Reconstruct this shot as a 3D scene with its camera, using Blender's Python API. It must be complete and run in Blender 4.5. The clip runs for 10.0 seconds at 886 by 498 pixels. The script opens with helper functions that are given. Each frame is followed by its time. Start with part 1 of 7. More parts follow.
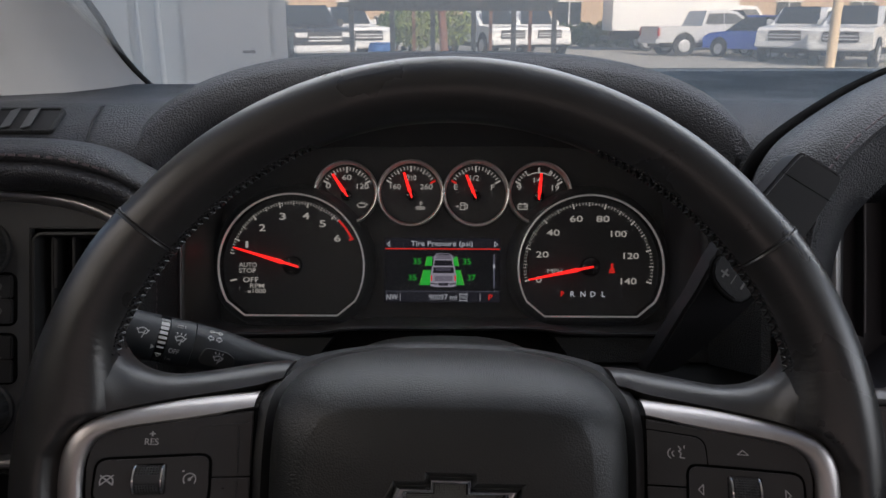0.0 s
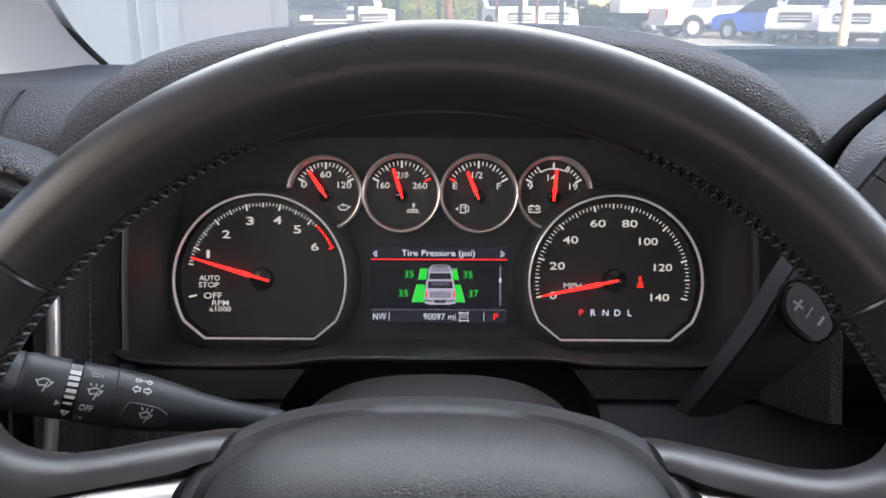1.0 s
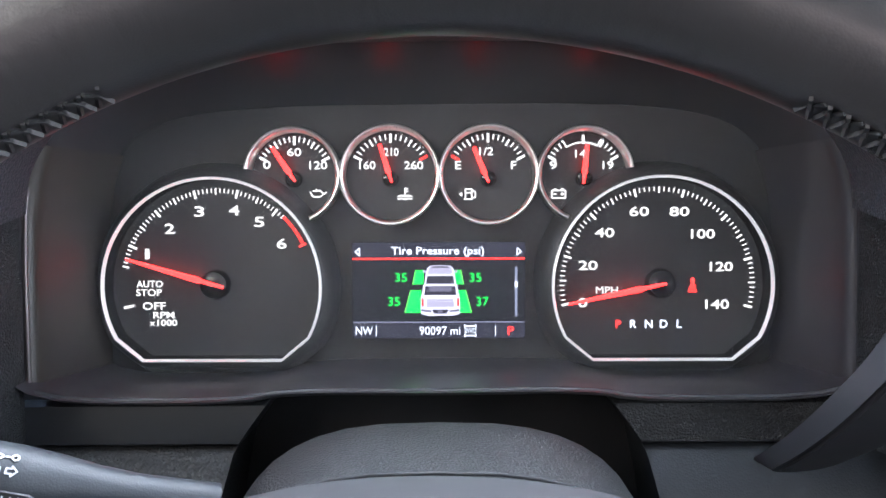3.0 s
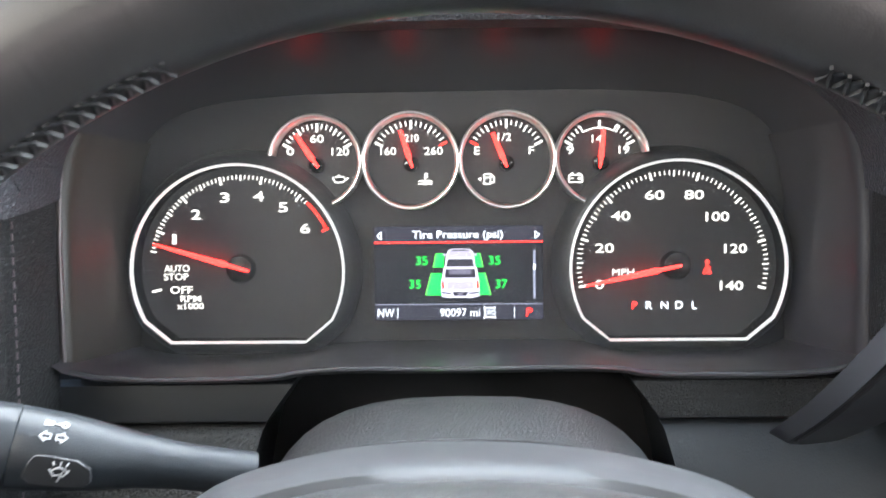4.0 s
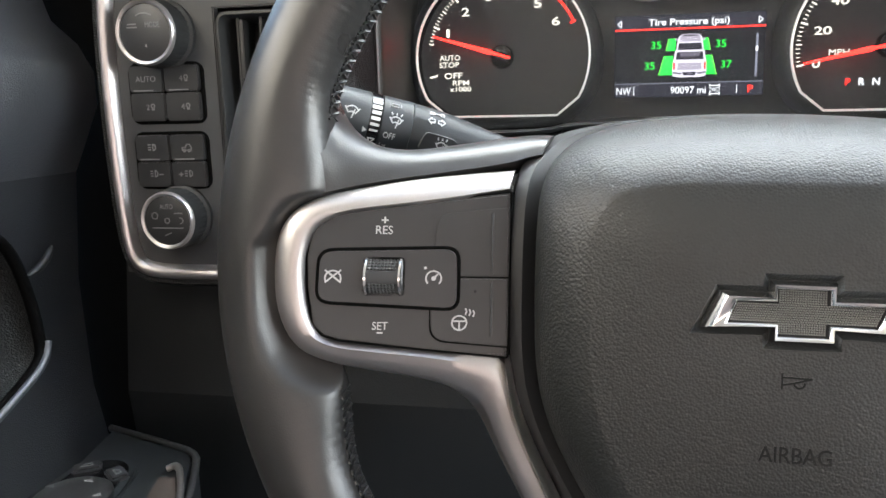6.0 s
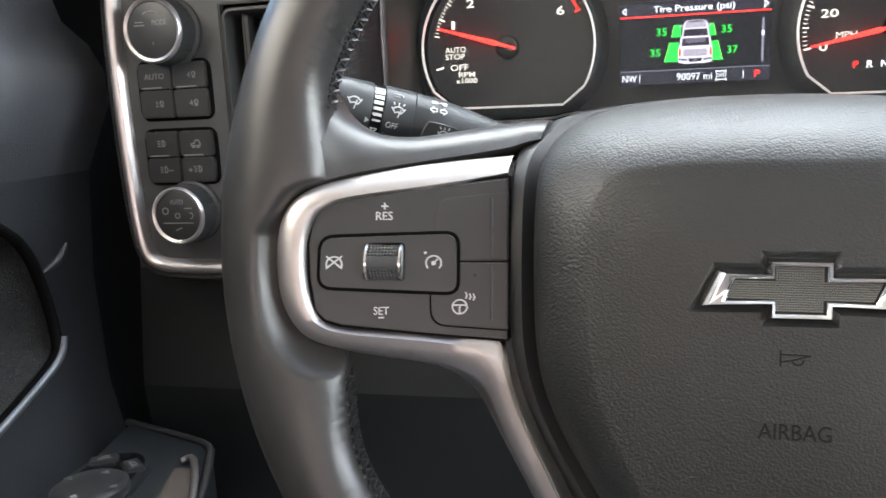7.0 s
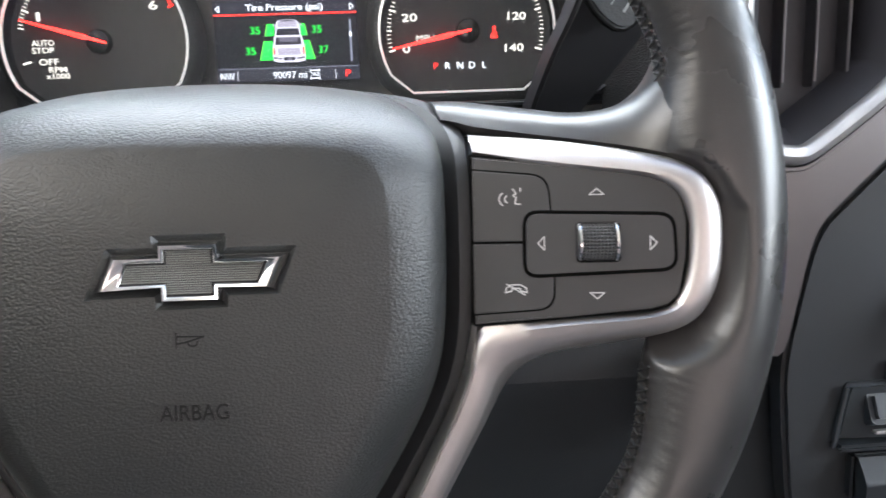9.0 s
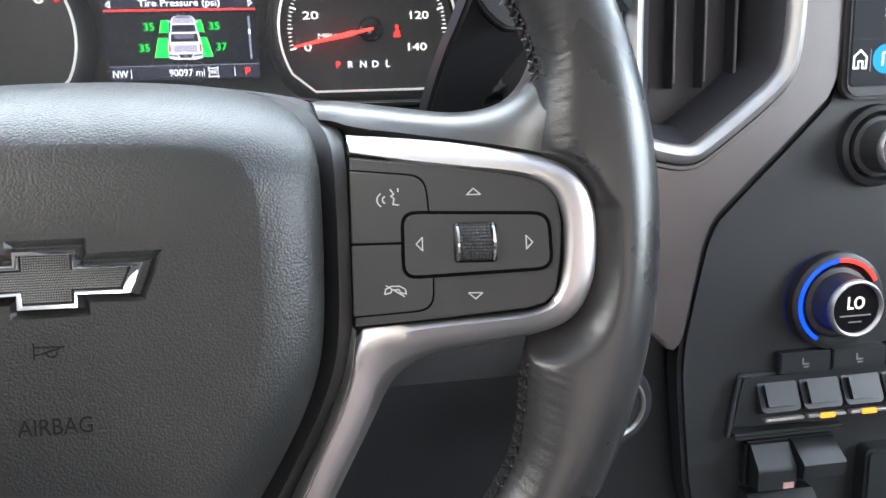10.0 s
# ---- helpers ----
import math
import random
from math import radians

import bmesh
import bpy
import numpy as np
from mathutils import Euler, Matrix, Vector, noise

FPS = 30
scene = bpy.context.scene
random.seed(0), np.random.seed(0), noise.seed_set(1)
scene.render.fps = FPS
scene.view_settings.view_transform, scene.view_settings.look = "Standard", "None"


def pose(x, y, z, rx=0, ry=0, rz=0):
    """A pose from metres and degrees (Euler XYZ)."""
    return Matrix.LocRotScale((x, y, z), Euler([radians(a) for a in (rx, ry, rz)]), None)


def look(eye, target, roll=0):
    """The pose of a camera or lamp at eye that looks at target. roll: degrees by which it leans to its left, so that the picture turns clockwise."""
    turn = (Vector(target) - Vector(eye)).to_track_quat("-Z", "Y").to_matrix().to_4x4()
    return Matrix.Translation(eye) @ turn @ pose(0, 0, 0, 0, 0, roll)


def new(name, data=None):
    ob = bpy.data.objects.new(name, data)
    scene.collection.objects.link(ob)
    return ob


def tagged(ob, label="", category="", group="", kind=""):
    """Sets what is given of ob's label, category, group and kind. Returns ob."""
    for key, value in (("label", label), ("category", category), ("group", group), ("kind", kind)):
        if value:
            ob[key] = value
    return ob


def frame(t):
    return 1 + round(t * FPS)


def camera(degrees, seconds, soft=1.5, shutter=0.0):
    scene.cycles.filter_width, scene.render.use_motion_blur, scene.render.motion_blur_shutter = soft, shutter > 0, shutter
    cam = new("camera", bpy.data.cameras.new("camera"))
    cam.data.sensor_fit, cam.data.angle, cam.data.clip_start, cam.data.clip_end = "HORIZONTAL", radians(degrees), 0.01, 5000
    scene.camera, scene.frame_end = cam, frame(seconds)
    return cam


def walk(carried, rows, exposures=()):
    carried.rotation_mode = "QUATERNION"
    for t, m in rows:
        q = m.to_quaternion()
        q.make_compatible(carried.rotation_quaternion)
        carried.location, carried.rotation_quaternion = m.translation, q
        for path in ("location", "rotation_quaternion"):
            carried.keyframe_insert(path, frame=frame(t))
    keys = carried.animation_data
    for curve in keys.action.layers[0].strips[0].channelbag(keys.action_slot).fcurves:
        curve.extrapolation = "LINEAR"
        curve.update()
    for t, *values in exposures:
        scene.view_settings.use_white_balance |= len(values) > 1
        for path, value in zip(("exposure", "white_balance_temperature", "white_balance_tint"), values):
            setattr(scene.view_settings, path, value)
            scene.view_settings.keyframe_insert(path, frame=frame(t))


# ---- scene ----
cam = camera(59.4, 10.0, shutter=0.25)
METRES, EYE, TILT, LEAN, TURN = 0.53, 1.5, -16.5, 0.0, 0.0
ROWS = [
    (0.0, 0.0, 0.0, 0.0, 0.0, 0.0, 0.0),
    (0.5, -0.0025, 0.0914, 0.0128, 0.16, -0.55, -0.0),
    (1.0, 0.0128, 0.1941, 0.0355, 0.46, -1.17, 0.02),
    (1.5, 0.0165, 0.274, 0.0415, 0.7, -1.72, 0.09),
    (2.0, 0.0167, 0.3483, 0.0455, 0.4, -1.87, 0.33),
    (2.5, 0.0088, 0.4012, 0.0482, 0.21, -2.24, 0.45),
    (2.7, 0.0099, 0.4113, 0.0489, 0.34, -2.56, 0.41),
    (3.8, 0.0076, 0.4141, 0.0463, 0.52, -2.68, 0.68),
    (4.0, -0.0039, 0.3928, 0.0364, 0.9, -2.95, 0.8),
    (4.5, -0.0457, 0.3167, -0.0214, 3.38, -4.2, 1.05),
    (5.0, -0.0867, 0.237, -0.0758, 6.9, -6.38, 1.24),
    (5.5, -0.1012, 0.1845, -0.0885, 9.91, -8.67, 1.76),
    (5.7, -0.1076, 0.1768, -0.0791, 10.72, -10.27, 1.3),
    (6.8, -0.1067, 0.1704, -0.0837, 12.88, -11.20, 2.6),
    (7.0, -0.0948, 0.1699, -0.0876, 12.5, -11.07, 2.71),
    (7.5, -0.0498, 0.1653, -0.0959, 10.32, -11.12, 2.81),
    (8.0, 0.0124, 0.1653, -0.1039, 6.29, -11.17, 2.56),
    (8.5, 0.0709, 0.1758, -0.11, 1.36, -11.25, 2.28),
    (9.0, 0.128, 0.1826, -0.1091, -3.86, -11.28, 2.21),
    (9.5, 0.1567, 0.1844, -0.1108, -7.16, -11.46, 2.05),
    (10.0, 0.1613, 0.184, -0.1098, -9.03, -11.55, 1.98),
]
EXPOSURES = [(0.0, 0.85, 6350, 14), (0.2, 1.45, 6320, 14), (0.5, 1.85, 6300, 14), (1.0, 2.05, 6200, 14), (2.0, 2.66, 5700, 16), (2.5, 3.14, 5700, 15), (4.0, 3.95, 6050, 8), (4.5, 3.28, 6550, 7), (5.0, 2.92, 6650, 2), (5.5, 3.25, 6550, 5), (7.0, 3.38, 6380, 8), (8.0, 3.44, 6480, 11), (8.5, 3.54, 6330, 10), (9.0, 3.48, 6150, 9), (10.0, 3.5, 6000, 7)]
walk(cam, [(t, pose(0, 0, EYE, TILT, LEAN, TURN) @ pose(METRES * x, METRES * y, METRES * z, 90 + pitch, roll, yaw)) for t, x, y, z, yaw, pitch, roll in ROWS], EXPOSURES)

# ---- light ----
world = bpy.data.worlds.new("sky")
scene.world = world
world.use_nodes = True
wn = world.node_tree
sky = wn.nodes.new("ShaderNodeTexSky")
sky.sky_type, sky.sun_disc = "NISHITA", False
sky.sun_elevation, sky.sun_rotation = radians(33), radians(155)
sky.dust_density, sky.ozone_density = 3.5, 0.6
wn.links.new(sky.outputs[0], wn.nodes["Background"].inputs[0])
wn.nodes["Background"].inputs[1].default_value = 0.11
sun = new("sun", bpy.data.lights.new("sun", "SUN"))
sun.data.energy, sun.data.angle, sun.data.color = 2.3, radians(0.6), (1.0, 0.93, 0.83)
sun.matrix_world = look((4.0, -8.5, 6.1), (0, 0, 0))


def daylight(name, m, wide, high, watts, color):
    """An area lamp: the sky's light in an opening, or added fill from behind."""
    l = new(name, bpy.data.lights.new(name, "AREA"))
    l.data.shape, l.data.size, l.data.size_y, l.data.energy, l.data.color = "RECTANGLE", wide, high, watts, color
    l.matrix_world = m


daylight("driver_window_light", pose(-0.50, -0.10, EYE + 0.16, 90, 0, -90), 0.90, 0.36, 1.1, (1.0, 0.89, 0.74))
daylight("passenger_window_light", pose(1.36, -0.10, EYE + 0.16, 90, 0, 90), 1.0, 0.40, 1.7, (0.93, 0.97, 1.0))
# Added fill from behind; the rear wall has no window.
daylight("rear_fill_light", pose(0.42, -1.10, EYE + 0.20, 90, 0, 180), 1.4, 0.28, 1.2, (1.0, 0.95, 0.90))
daylight("windscreen_light", look((0.42, 0.62, EYE + 0.18), (0.42, -0.38, EYE - 0.37)), 1.4, 0.24, 1.65, (0.92, 0.96, 1.0))


# ---- materials ----
def mat(name, color, rough, metal=0.0, grain=0.0, size=600.0, kind="noise", vary=0.12, patch=14.0, coat=0.0, spec=0.5, emit=None, power=0.0, stretch=(1, 1, 1)):
    """Principled surface: colour and gloss vary at two scales, fine relief by grain."""
    m = bpy.data.materials.new(name)
    m.use_nodes = True
    nt, n = m.node_tree, m.node_tree.nodes
    b = n["Principled BSDF"]
    b.inputs["Roughness"].default_value, b.inputs["Metallic"].default_value = rough, metal
    b.inputs["Coat Weight"].default_value, b.inputs["Specular IOR Level"].default_value = coat, spec
    b.inputs["Coat Roughness"].default_value = 0.06
    b.inputs["Base Color"].default_value = (*color, 1)
    if emit:
        b.inputs["Emission Color"].default_value, b.inputs["Emission Strength"].default_value = (*emit, 1), power
    tc, mp = n.new("ShaderNodeTexCoord"), n.new("ShaderNodeMapping")
    mp.inputs["Scale"].default_value = stretch
    nt.links.new(tc.outputs["Object"], mp.inputs[0])
    if vary > 0:
        big = n.new("ShaderNodeTexNoise")
        big.inputs["Scale"].default_value, big.inputs["Detail"].default_value = patch, 6
        nt.links.new(mp.outputs[0], big.inputs[0])
        mix = n.new("ShaderNodeMix")
        mix.data_type = "RGBA"
        mix.inputs["A"].default_value = (*[c * (1 - vary) for c in color], 1)
        mix.inputs["B"].default_value = (*[min(1, c * (1 + vary)) for c in color], 1)
        nt.links.new(big.outputs[0], mix.inputs["Factor"])
        nt.links.new(mix.outputs["Result"], b.inputs["Base Color"])
        ro = n.new("ShaderNodeMapRange")
        ro.inputs["From Min"].default_value, ro.inputs["From Max"].default_value = 0.3, 0.7
        ro.inputs["To Min"].default_value, ro.inputs["To Max"].default_value = max(0.02, rough * (1 - vary)), min(1, rough * (1 + vary))
        nt.links.new(big.outputs[0], ro.inputs[0])
        nt.links.new(ro.outputs[0], b.inputs["Roughness"])
    if grain > 0:
        fine = n.new("ShaderNodeTexVoronoi" if kind == "cells" else "ShaderNodeTexNoise")
        fine.inputs["Scale"].default_value = size
        nt.links.new(mp.outputs[0], fine.inputs[0])
        bump = n.new("ShaderNodeBump")
        bump.inputs["Strength"].default_value, bump.inputs["Distance"].default_value = grain, 0.0006
        if kind == "cells":
            fine.feature = "F1"
            add = n.new("ShaderNodeMath")
            add.operation = "MULTIPLY"
            add.inputs[1].default_value = -1.3
            nt.links.new(fine.outputs["Distance"], add.inputs[0])
            nt.links.new(add.outputs[0], bump.inputs["Height"])
        else:
            nt.links.new(fine.outputs[0], bump.inputs["Height"])
        nt.links.new(bump.outputs[0], b.inputs["Normal"])
    return m


def glow(name, color, power):
    return mat(name, (0.01, 0.01, 0.01), 0.6, vary=0, emit=color, power=power, spec=0.15)


RIM_SKIN = mat("smooth_worn_leather", (0.0250, 0.0240, 0.0238), 0.32, spec=0.64, grain=0.05, size=1700, kind="cells", vary=0.25, patch=25)
DASH_SKIN = mat("dash_vinyl", (0.033, 0.0345, 0.040), 0.40, grain=0.85, size=760, kind="cells", vary=0.15)
PAD_SKIN = mat("airbag_vinyl", (0.0168, 0.0176, 0.0172), 0.43, spec=0.62, grain=0.24, size=1150, kind="cells", vary=0.12)
SOFT_PLASTIC = mat("soft_black_plastic", (0.030, 0.031, 0.032), 0.5, grain=0.2, size=1500, vary=0.15)
# Grained plastic with shade put into its colour, for recessed parts.
SHADE_PLASTIC = mat("shaded_grained_plastic", (0.0115, 0.0122, 0.0125), 0.52, grain=0.8, size=900, kind="cells", vary=0.2, spec=0.35)
LOWER_PLASTIC = mat("smooth_dark_plastic", (0.0100, 0.0115, 0.0130), 0.5, grain=0.15, size=900, kind="cells", vary=0.15, spec=0.4)
KNEE_PLASTIC = mat("coarse_grained_plastic", (0.016, 0.0168, 0.0172), 0.50, grain=0.9, size=620, kind="cells", vary=0.2, spec=0.4)
FASCIA = mat("satin_black_fascia", (0.0140, 0.0160, 0.0178), 0.45, grain=0.15, size=1800, vary=0.15)
STACK_PLASTIC = mat("cool_black_plastic", (0.0165, 0.0195, 0.0220), 0.42, grain=0.12, size=2200, vary=0.12, spec=0.4)
KEY = mat("satin_key_plastic", (0.0200, 0.0235, 0.0270), 0.36, grain=0.1, size=2500, vary=0.12, spec=0.45)
BUTTON = mat("button_plastic", (0.030, 0.030, 0.031), 0.37, grain=0.12, size=2500, vary=0.12)
HUB_TRIM = mat("smooth_black_trim", (0.0185, 0.019, 0.0205), 0.55, vary=0.1, patch=20)
KNURL = mat("knurled_rubber", (0.035, 0.036, 0.038), 0.45, vary=0.1)
PANEL_FACE = mat("grey_black_fascia", (0.056, 0.057, 0.060), 0.45, grain=0.12, size=2000, vary=0.1)
STALK_PLASTIC = mat("cool_stalk_plastic", (0.016, 0.019, 0.022), 0.45, grain=0.15, size=1500, vary=0.12)
SELECTOR = mat("satin_black_plastic", (0.018, 0.018, 0.020), 0.45, grain=0.05, size=2000, vary=0.15, spec=0.25)
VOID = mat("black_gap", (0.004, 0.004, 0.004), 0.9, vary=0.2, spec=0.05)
TUNNEL = mat("satin_black_recess", (0.030, 0.028, 0.031), 0.34, vary=0.05, patch=30)
SOFT_SILVER = mat("soft_silver_paint", (0.62, 0.585, 0.58), 0.33, metal=0.9, grain=0.05, size=1800, vary=0.1, patch=25)
GLOSS = mat("gloss_black", (0.008, 0.008, 0.009), 0.14, vary=0.25, patch=30)
DARK = mat("matt_black", (0.006, 0.006, 0.007), 0.7, vary=0.2)
DIAL = mat("dial_black", (0.022, 0.023, 0.023), 0.5, vary=0.15)
SATIN = mat("satin_silver", (0.52, 0.488, 0.478), 0.42, metal=1.0, grain=0.06, size=1800, vary=0.08, patch=25)
WARM = mat("brushed_grey_metal_trim", (0.148, 0.136, 0.135), 0.36, metal=0.9, grain=0.08, size=900, vary=0.1, stretch=(1, 1, 8))
CHROME = mat("chrome", (0.80, 0.80, 0.80), 0.09, metal=1.0, vary=0.15, patch=40)
RING = mat("bright_ring", (0.90, 0.89, 0.86), 0.34, metal=1.0, vary=0.1)
# Silver ring metal with a faint glow added to brighten it.
HALO = mat("glowing_silver_ring", (0.90, 0.89, 0.86), 0.30, metal=1.0, vary=0.1, emit=(1.0, 0.97, 0.92), power=0.05)
THREAD = mat("dark_grey_thread", (0.025, 0.025, 0.026), 0.40, vary=0.25, patch=300)
DASH_THREAD = mat("light_grey_thread", (0.15, 0.12, 0.13), 0.8, vary=0.25, patch=300)
PRINT = mat("white_print", (0.48, 0.48, 0.48), 0.6, vary=0.1)
GREY_STRIP = mat("grey_satin_strip", (0.16, 0.17, 0.19), 0.45, metal=0.6, vary=0.1)
DIMPRINT = mat("dim_print", (0.20, 0.20, 0.20), 0.6, vary=0.1)
FABRIC = mat("grey_headliner_fabric", (0.60, 0.58, 0.55), 0.95, grain=0.8, size=1400, vary=0.1)
RUBBER = mat("rubber", (0.012, 0.012, 0.012), 0.7, vary=0.2)
WHITE_GLOW = glow("white_backlight", (1.0, 0.93, 0.82), 0.145)
COOL_GLOW = glow("screen_white", (0.92, 0.95, 1.0), 0.195)
RED_GLOW = glow("red_backlight", (1.0, 0.03, 0.02), 0.3)
NEEDLE = glow("needle_red", (1.0, 0.017, 0.012), 0.8)
GREEN_GLOW = glow("green_backlight", (0.03, 0.75, 0.06), 0.23)
BRIGHT_GREEN = glow("bright_green_edge", (0.20, 0.95, 0.10), 0.20)
SCREEN = glow("screen_black", (0.020, 0.022, 0.032), 0.06)
HEADER = glow("screen_bar", (0.05, 0.05, 0.075), 0.075)
GREY_GLOW = glow("screen_grey", (0.45, 0.47, 0.6), 0.075)
ORANGE_GLOW = glow("orange_led", (1.0, 0.35, 0.03), 0.188)
BLUE_GLOW = glow("blue_ring", (0.008, 0.05, 1.0), 0.30)
CYAN_GLOW = glow("cyan_icon", (0.02, 0.40, 0.75), 0.12)


# ---- building helpers ----
def mm(*pts):
    return [tuple(c * 0.001 for c in p) for p in pts]


def mirrored(pts):
    """The other half of a right-left symmetric outline: from the top middle, clockwise, to the bottom middle."""
    return list(pts) + [(-p[0], *p[1:]) for p in reversed(pts) if abs(p[0]) > 1e-9]


def rrect(x0, y0, x1, y1, r, n=4):
    out = []
    for cx, cy, a in ((x1 - r, y1 - r, 0), (x0 + r, y1 - r, 90), (x0 + r, y0 + r, 180), (x1 - r, y0 + r, 270)):
        out += [(cx + r * math.cos(radians(a + 90 * i / n)), cy + r * math.sin(radians(a + 90 * i / n))) for i in range(n + 1)]
    return out


def smooth_loop(pts, times=2, closed=True):
    """Corner cutting."""
    pts = [Vector(p) for p in pts]
    for _ in range(times):
        out = [] if closed else [pts[0]]
        for i in range(len(pts) if closed else len(pts) - 1):
            a, b = pts[i], pts[(i + 1) % len(pts)]
            out += [a * 0.75 + b * 0.25, a * 0.25 + b * 0.75]
        pts = out if closed else out + [pts[-1]]
    return [tuple(p) for p in pts]


def shade(bm, angle=35):
    for f in bm.faces:
        f.smooth = True
    bm.normal_update()
    for e in bm.edges:
        if len(e.link_faces) != 2 or e.calc_face_angle(0) > radians(angle):
            e.smooth = False
    return bm


def prism(pts, z0, z1, bevel=0.0, seg=2):
    bm = bmesh.new()
    low = [bm.verts.new((p[0], p[1], z0)) for p in pts]
    top = [bm.verts.new((p[0], p[1], z1)) for p in pts]
    cap = bm.faces.new(top)
    bm.faces.new(list(reversed(low)))
    k = len(pts)
    for i in range(k):
        bm.faces.new((low[i], low[(i + 1) % k], top[(i + 1) % k], top[i]))
    bmesh.ops.recalc_face_normals(bm, faces=bm.faces)
    if bevel:
        bmesh.ops.bevel(bm, geom=list(cap.edges), offset=bevel, segments=seg, affect="EDGES", clamp_overlap=True)
    return shade(bm)


def block(x0, y0, z0, x1, y1, z1, bevel=0.0, seg=2):
    bm = bmesh.new()
    bmesh.ops.create_cube(bm, size=1)
    bmesh.ops.transform(bm, matrix=Matrix.Translation(((x0 + x1) / 2, (y0 + y1) / 2, (z0 + z1) / 2)) @ Matrix.Diagonal((x1 - x0, y1 - y0, z1 - z0, 1)), verts=bm.verts)
    if bevel:
        bmesh.ops.bevel(bm, geom=list(bm.edges), offset=bevel, segments=seg, affect="EDGES", clamp_overlap=True)
    return shade(bm)


def loft(loops, around=True, first=False, last=False, along=False):
    """A skin through loops of equal count."""
    bm = bmesh.new()
    rows = [[bm.verts.new(p) for p in loop] for loop in loops]
    k, n = len(rows[0]), len(rows)
    for j in range(n if along else n - 1):
        a, b = rows[j], rows[(j + 1) % n]
        for i in range(k if around else k - 1):
            bm.faces.new((a[i], a[(i + 1) % k], b[(i + 1) % k], b[i]))
    if first:
        bm.faces.new(rows[0])
    if last:
        bm.faces.new(rows[-1])
    bmesh.ops.recalc_face_normals(bm, faces=bm.faces)
    return shade(bm, 50)


def lathe(profile, n=48, center=(0, 0)):
    return loft([[(center[0] + r * math.cos(2 * math.pi * i / n), center[1] + r * math.sin(2 * math.pi * i / n), z) for i in range(n)] for r, z in profile], first=True, last=True)


def ring_band(loop, steps):
    """A band round a flat outline: steps are (inset, z)."""
    c = [sum(p[0] for p in loop) / len(loop), sum(p[1] for p in loop) / len(loop)]
    loops = []
    for inset, z in steps:
        out = []
        for i, p in enumerate(loop):
            a, b = Vector(loop[i - 1][:2]), Vector(loop[(i + 1) % len(loop)][:2])
            d = (b - a).normalized()
            nrm = Vector((-d.y, d.x))
            out.append((p[0] + nrm.x * inset, p[1] + nrm.y * inset, z))
        loops.append(out)
    return loft(loops)


def tube(path, radius, n=8, closed=False):
    path = [Vector(p) for p in path]
    loops = []
    for i, p in enumerate(path):
        a = path[i - 1] if (i or closed) else p
        b = path[(i + 1) % len(path)] if (i + 1 < len(path) or closed) else p
        d = (b - a).normalized()
        u = d.orthogonal().normalized() if i == 0 else (u - d * u.dot(d)).normalized()
        v = d.cross(u)
        r = radius[i] if isinstance(radius, (list, tuple)) else radius
        loops.append([tuple(p + u * r * math.cos(2 * math.pi * j / n) + v * r * math.sin(2 * math.pi * j / n)) for j in range(n)])
    return loft(loops, first=not closed, last=not closed, along=closed)


def join(*bms):
    out = bmesh.new()
    for b in bms:
        me = bpy.data.meshes.new("tmp")
        b.to_mesh(me)
        b.free()
        out.from_mesh(me)
        bpy.data.meshes.remove(me)
    return out


def moved(bm, m):
    bmesh.ops.transform(bm, matrix=m, verts=bm.verts)
    return bm


def strokes(lines, width, z0=0.0, z1=0.0003):
    """Line drawing in raised print: each polyline becomes a flat bar with square ends."""
    bm = bmesh.new()
    for line in lines:
        for a, b in zip(line[:-1], line[1:]):
            a, b = Vector(a), Vector(b)
            d = (b - a).normalized() * width / 2
            s = Vector((-d.y, d.x))
            a, b = a - d * 0.6, b + d * 0.6
            q = [a - s, b - s, b + s, a + s]
            low = [bm.verts.new((p.x, p.y, z0)) for p in q]
            top = [bm.verts.new((p.x, p.y, z1)) for p in q]
            bm.faces.new(top)
            for i in range(4):
                bm.faces.new((low[i], low[(i + 1) % 4], top[(i + 1) % 4], top[i]))
    bmesh.ops.recalc_face_normals(bm, faces=bm.faces)
    return bm


def arc(cx, cy, r, a0, a1, n=12):
    return [(cx + r * math.cos(radians(a0 + (a1 - a0) * i / n)), cy + r * math.sin(radians(a0 + (a1 - a0) * i / n))) for i in range(n + 1)]


def letters(body, x, y, width=0.0, height=0.0, z=0.0, deep=0.0003, bold=0.0):
    """Text in the built-in font, centred at x, y, scaled to a width and height."""
    cu = bpy.data.curves.new("text", "FONT")
    cu.body, cu.extrude, cu.offset, cu.resolution_u = body, 0.01, bold, 3
    ob = bpy.data.objects.new("text", cu)
    scene.collection.objects.link(ob)
    me = bpy.data.meshes.new_from_object(ob.evaluated_get(bpy.context.evaluated_depsgraph_get()))
    bpy.data.objects.remove(ob)
    bpy.data.curves.remove(cu)
    bm = bmesh.new()
    bm.from_mesh(me)
    bpy.data.meshes.remove(me)
    lo = [min(v.co[i] for v in bm.verts) for i in range(2)]
    hi = [max(v.co[i] for v in bm.verts) for i in range(2)]
    sx = width / (hi[0] - lo[0]) if width else height / (hi[1] - lo[1])
    sy = height / (hi[1] - lo[1]) if height else sx
    for v in bm.verts:
        v.co = ((v.co.x - (lo[0] + hi[0]) / 2) * sx + x, (v.co.y - (lo[1] + hi[1]) / 2) * sy + y, z + (deep if v.co.z > 0 else 0))
    return bm


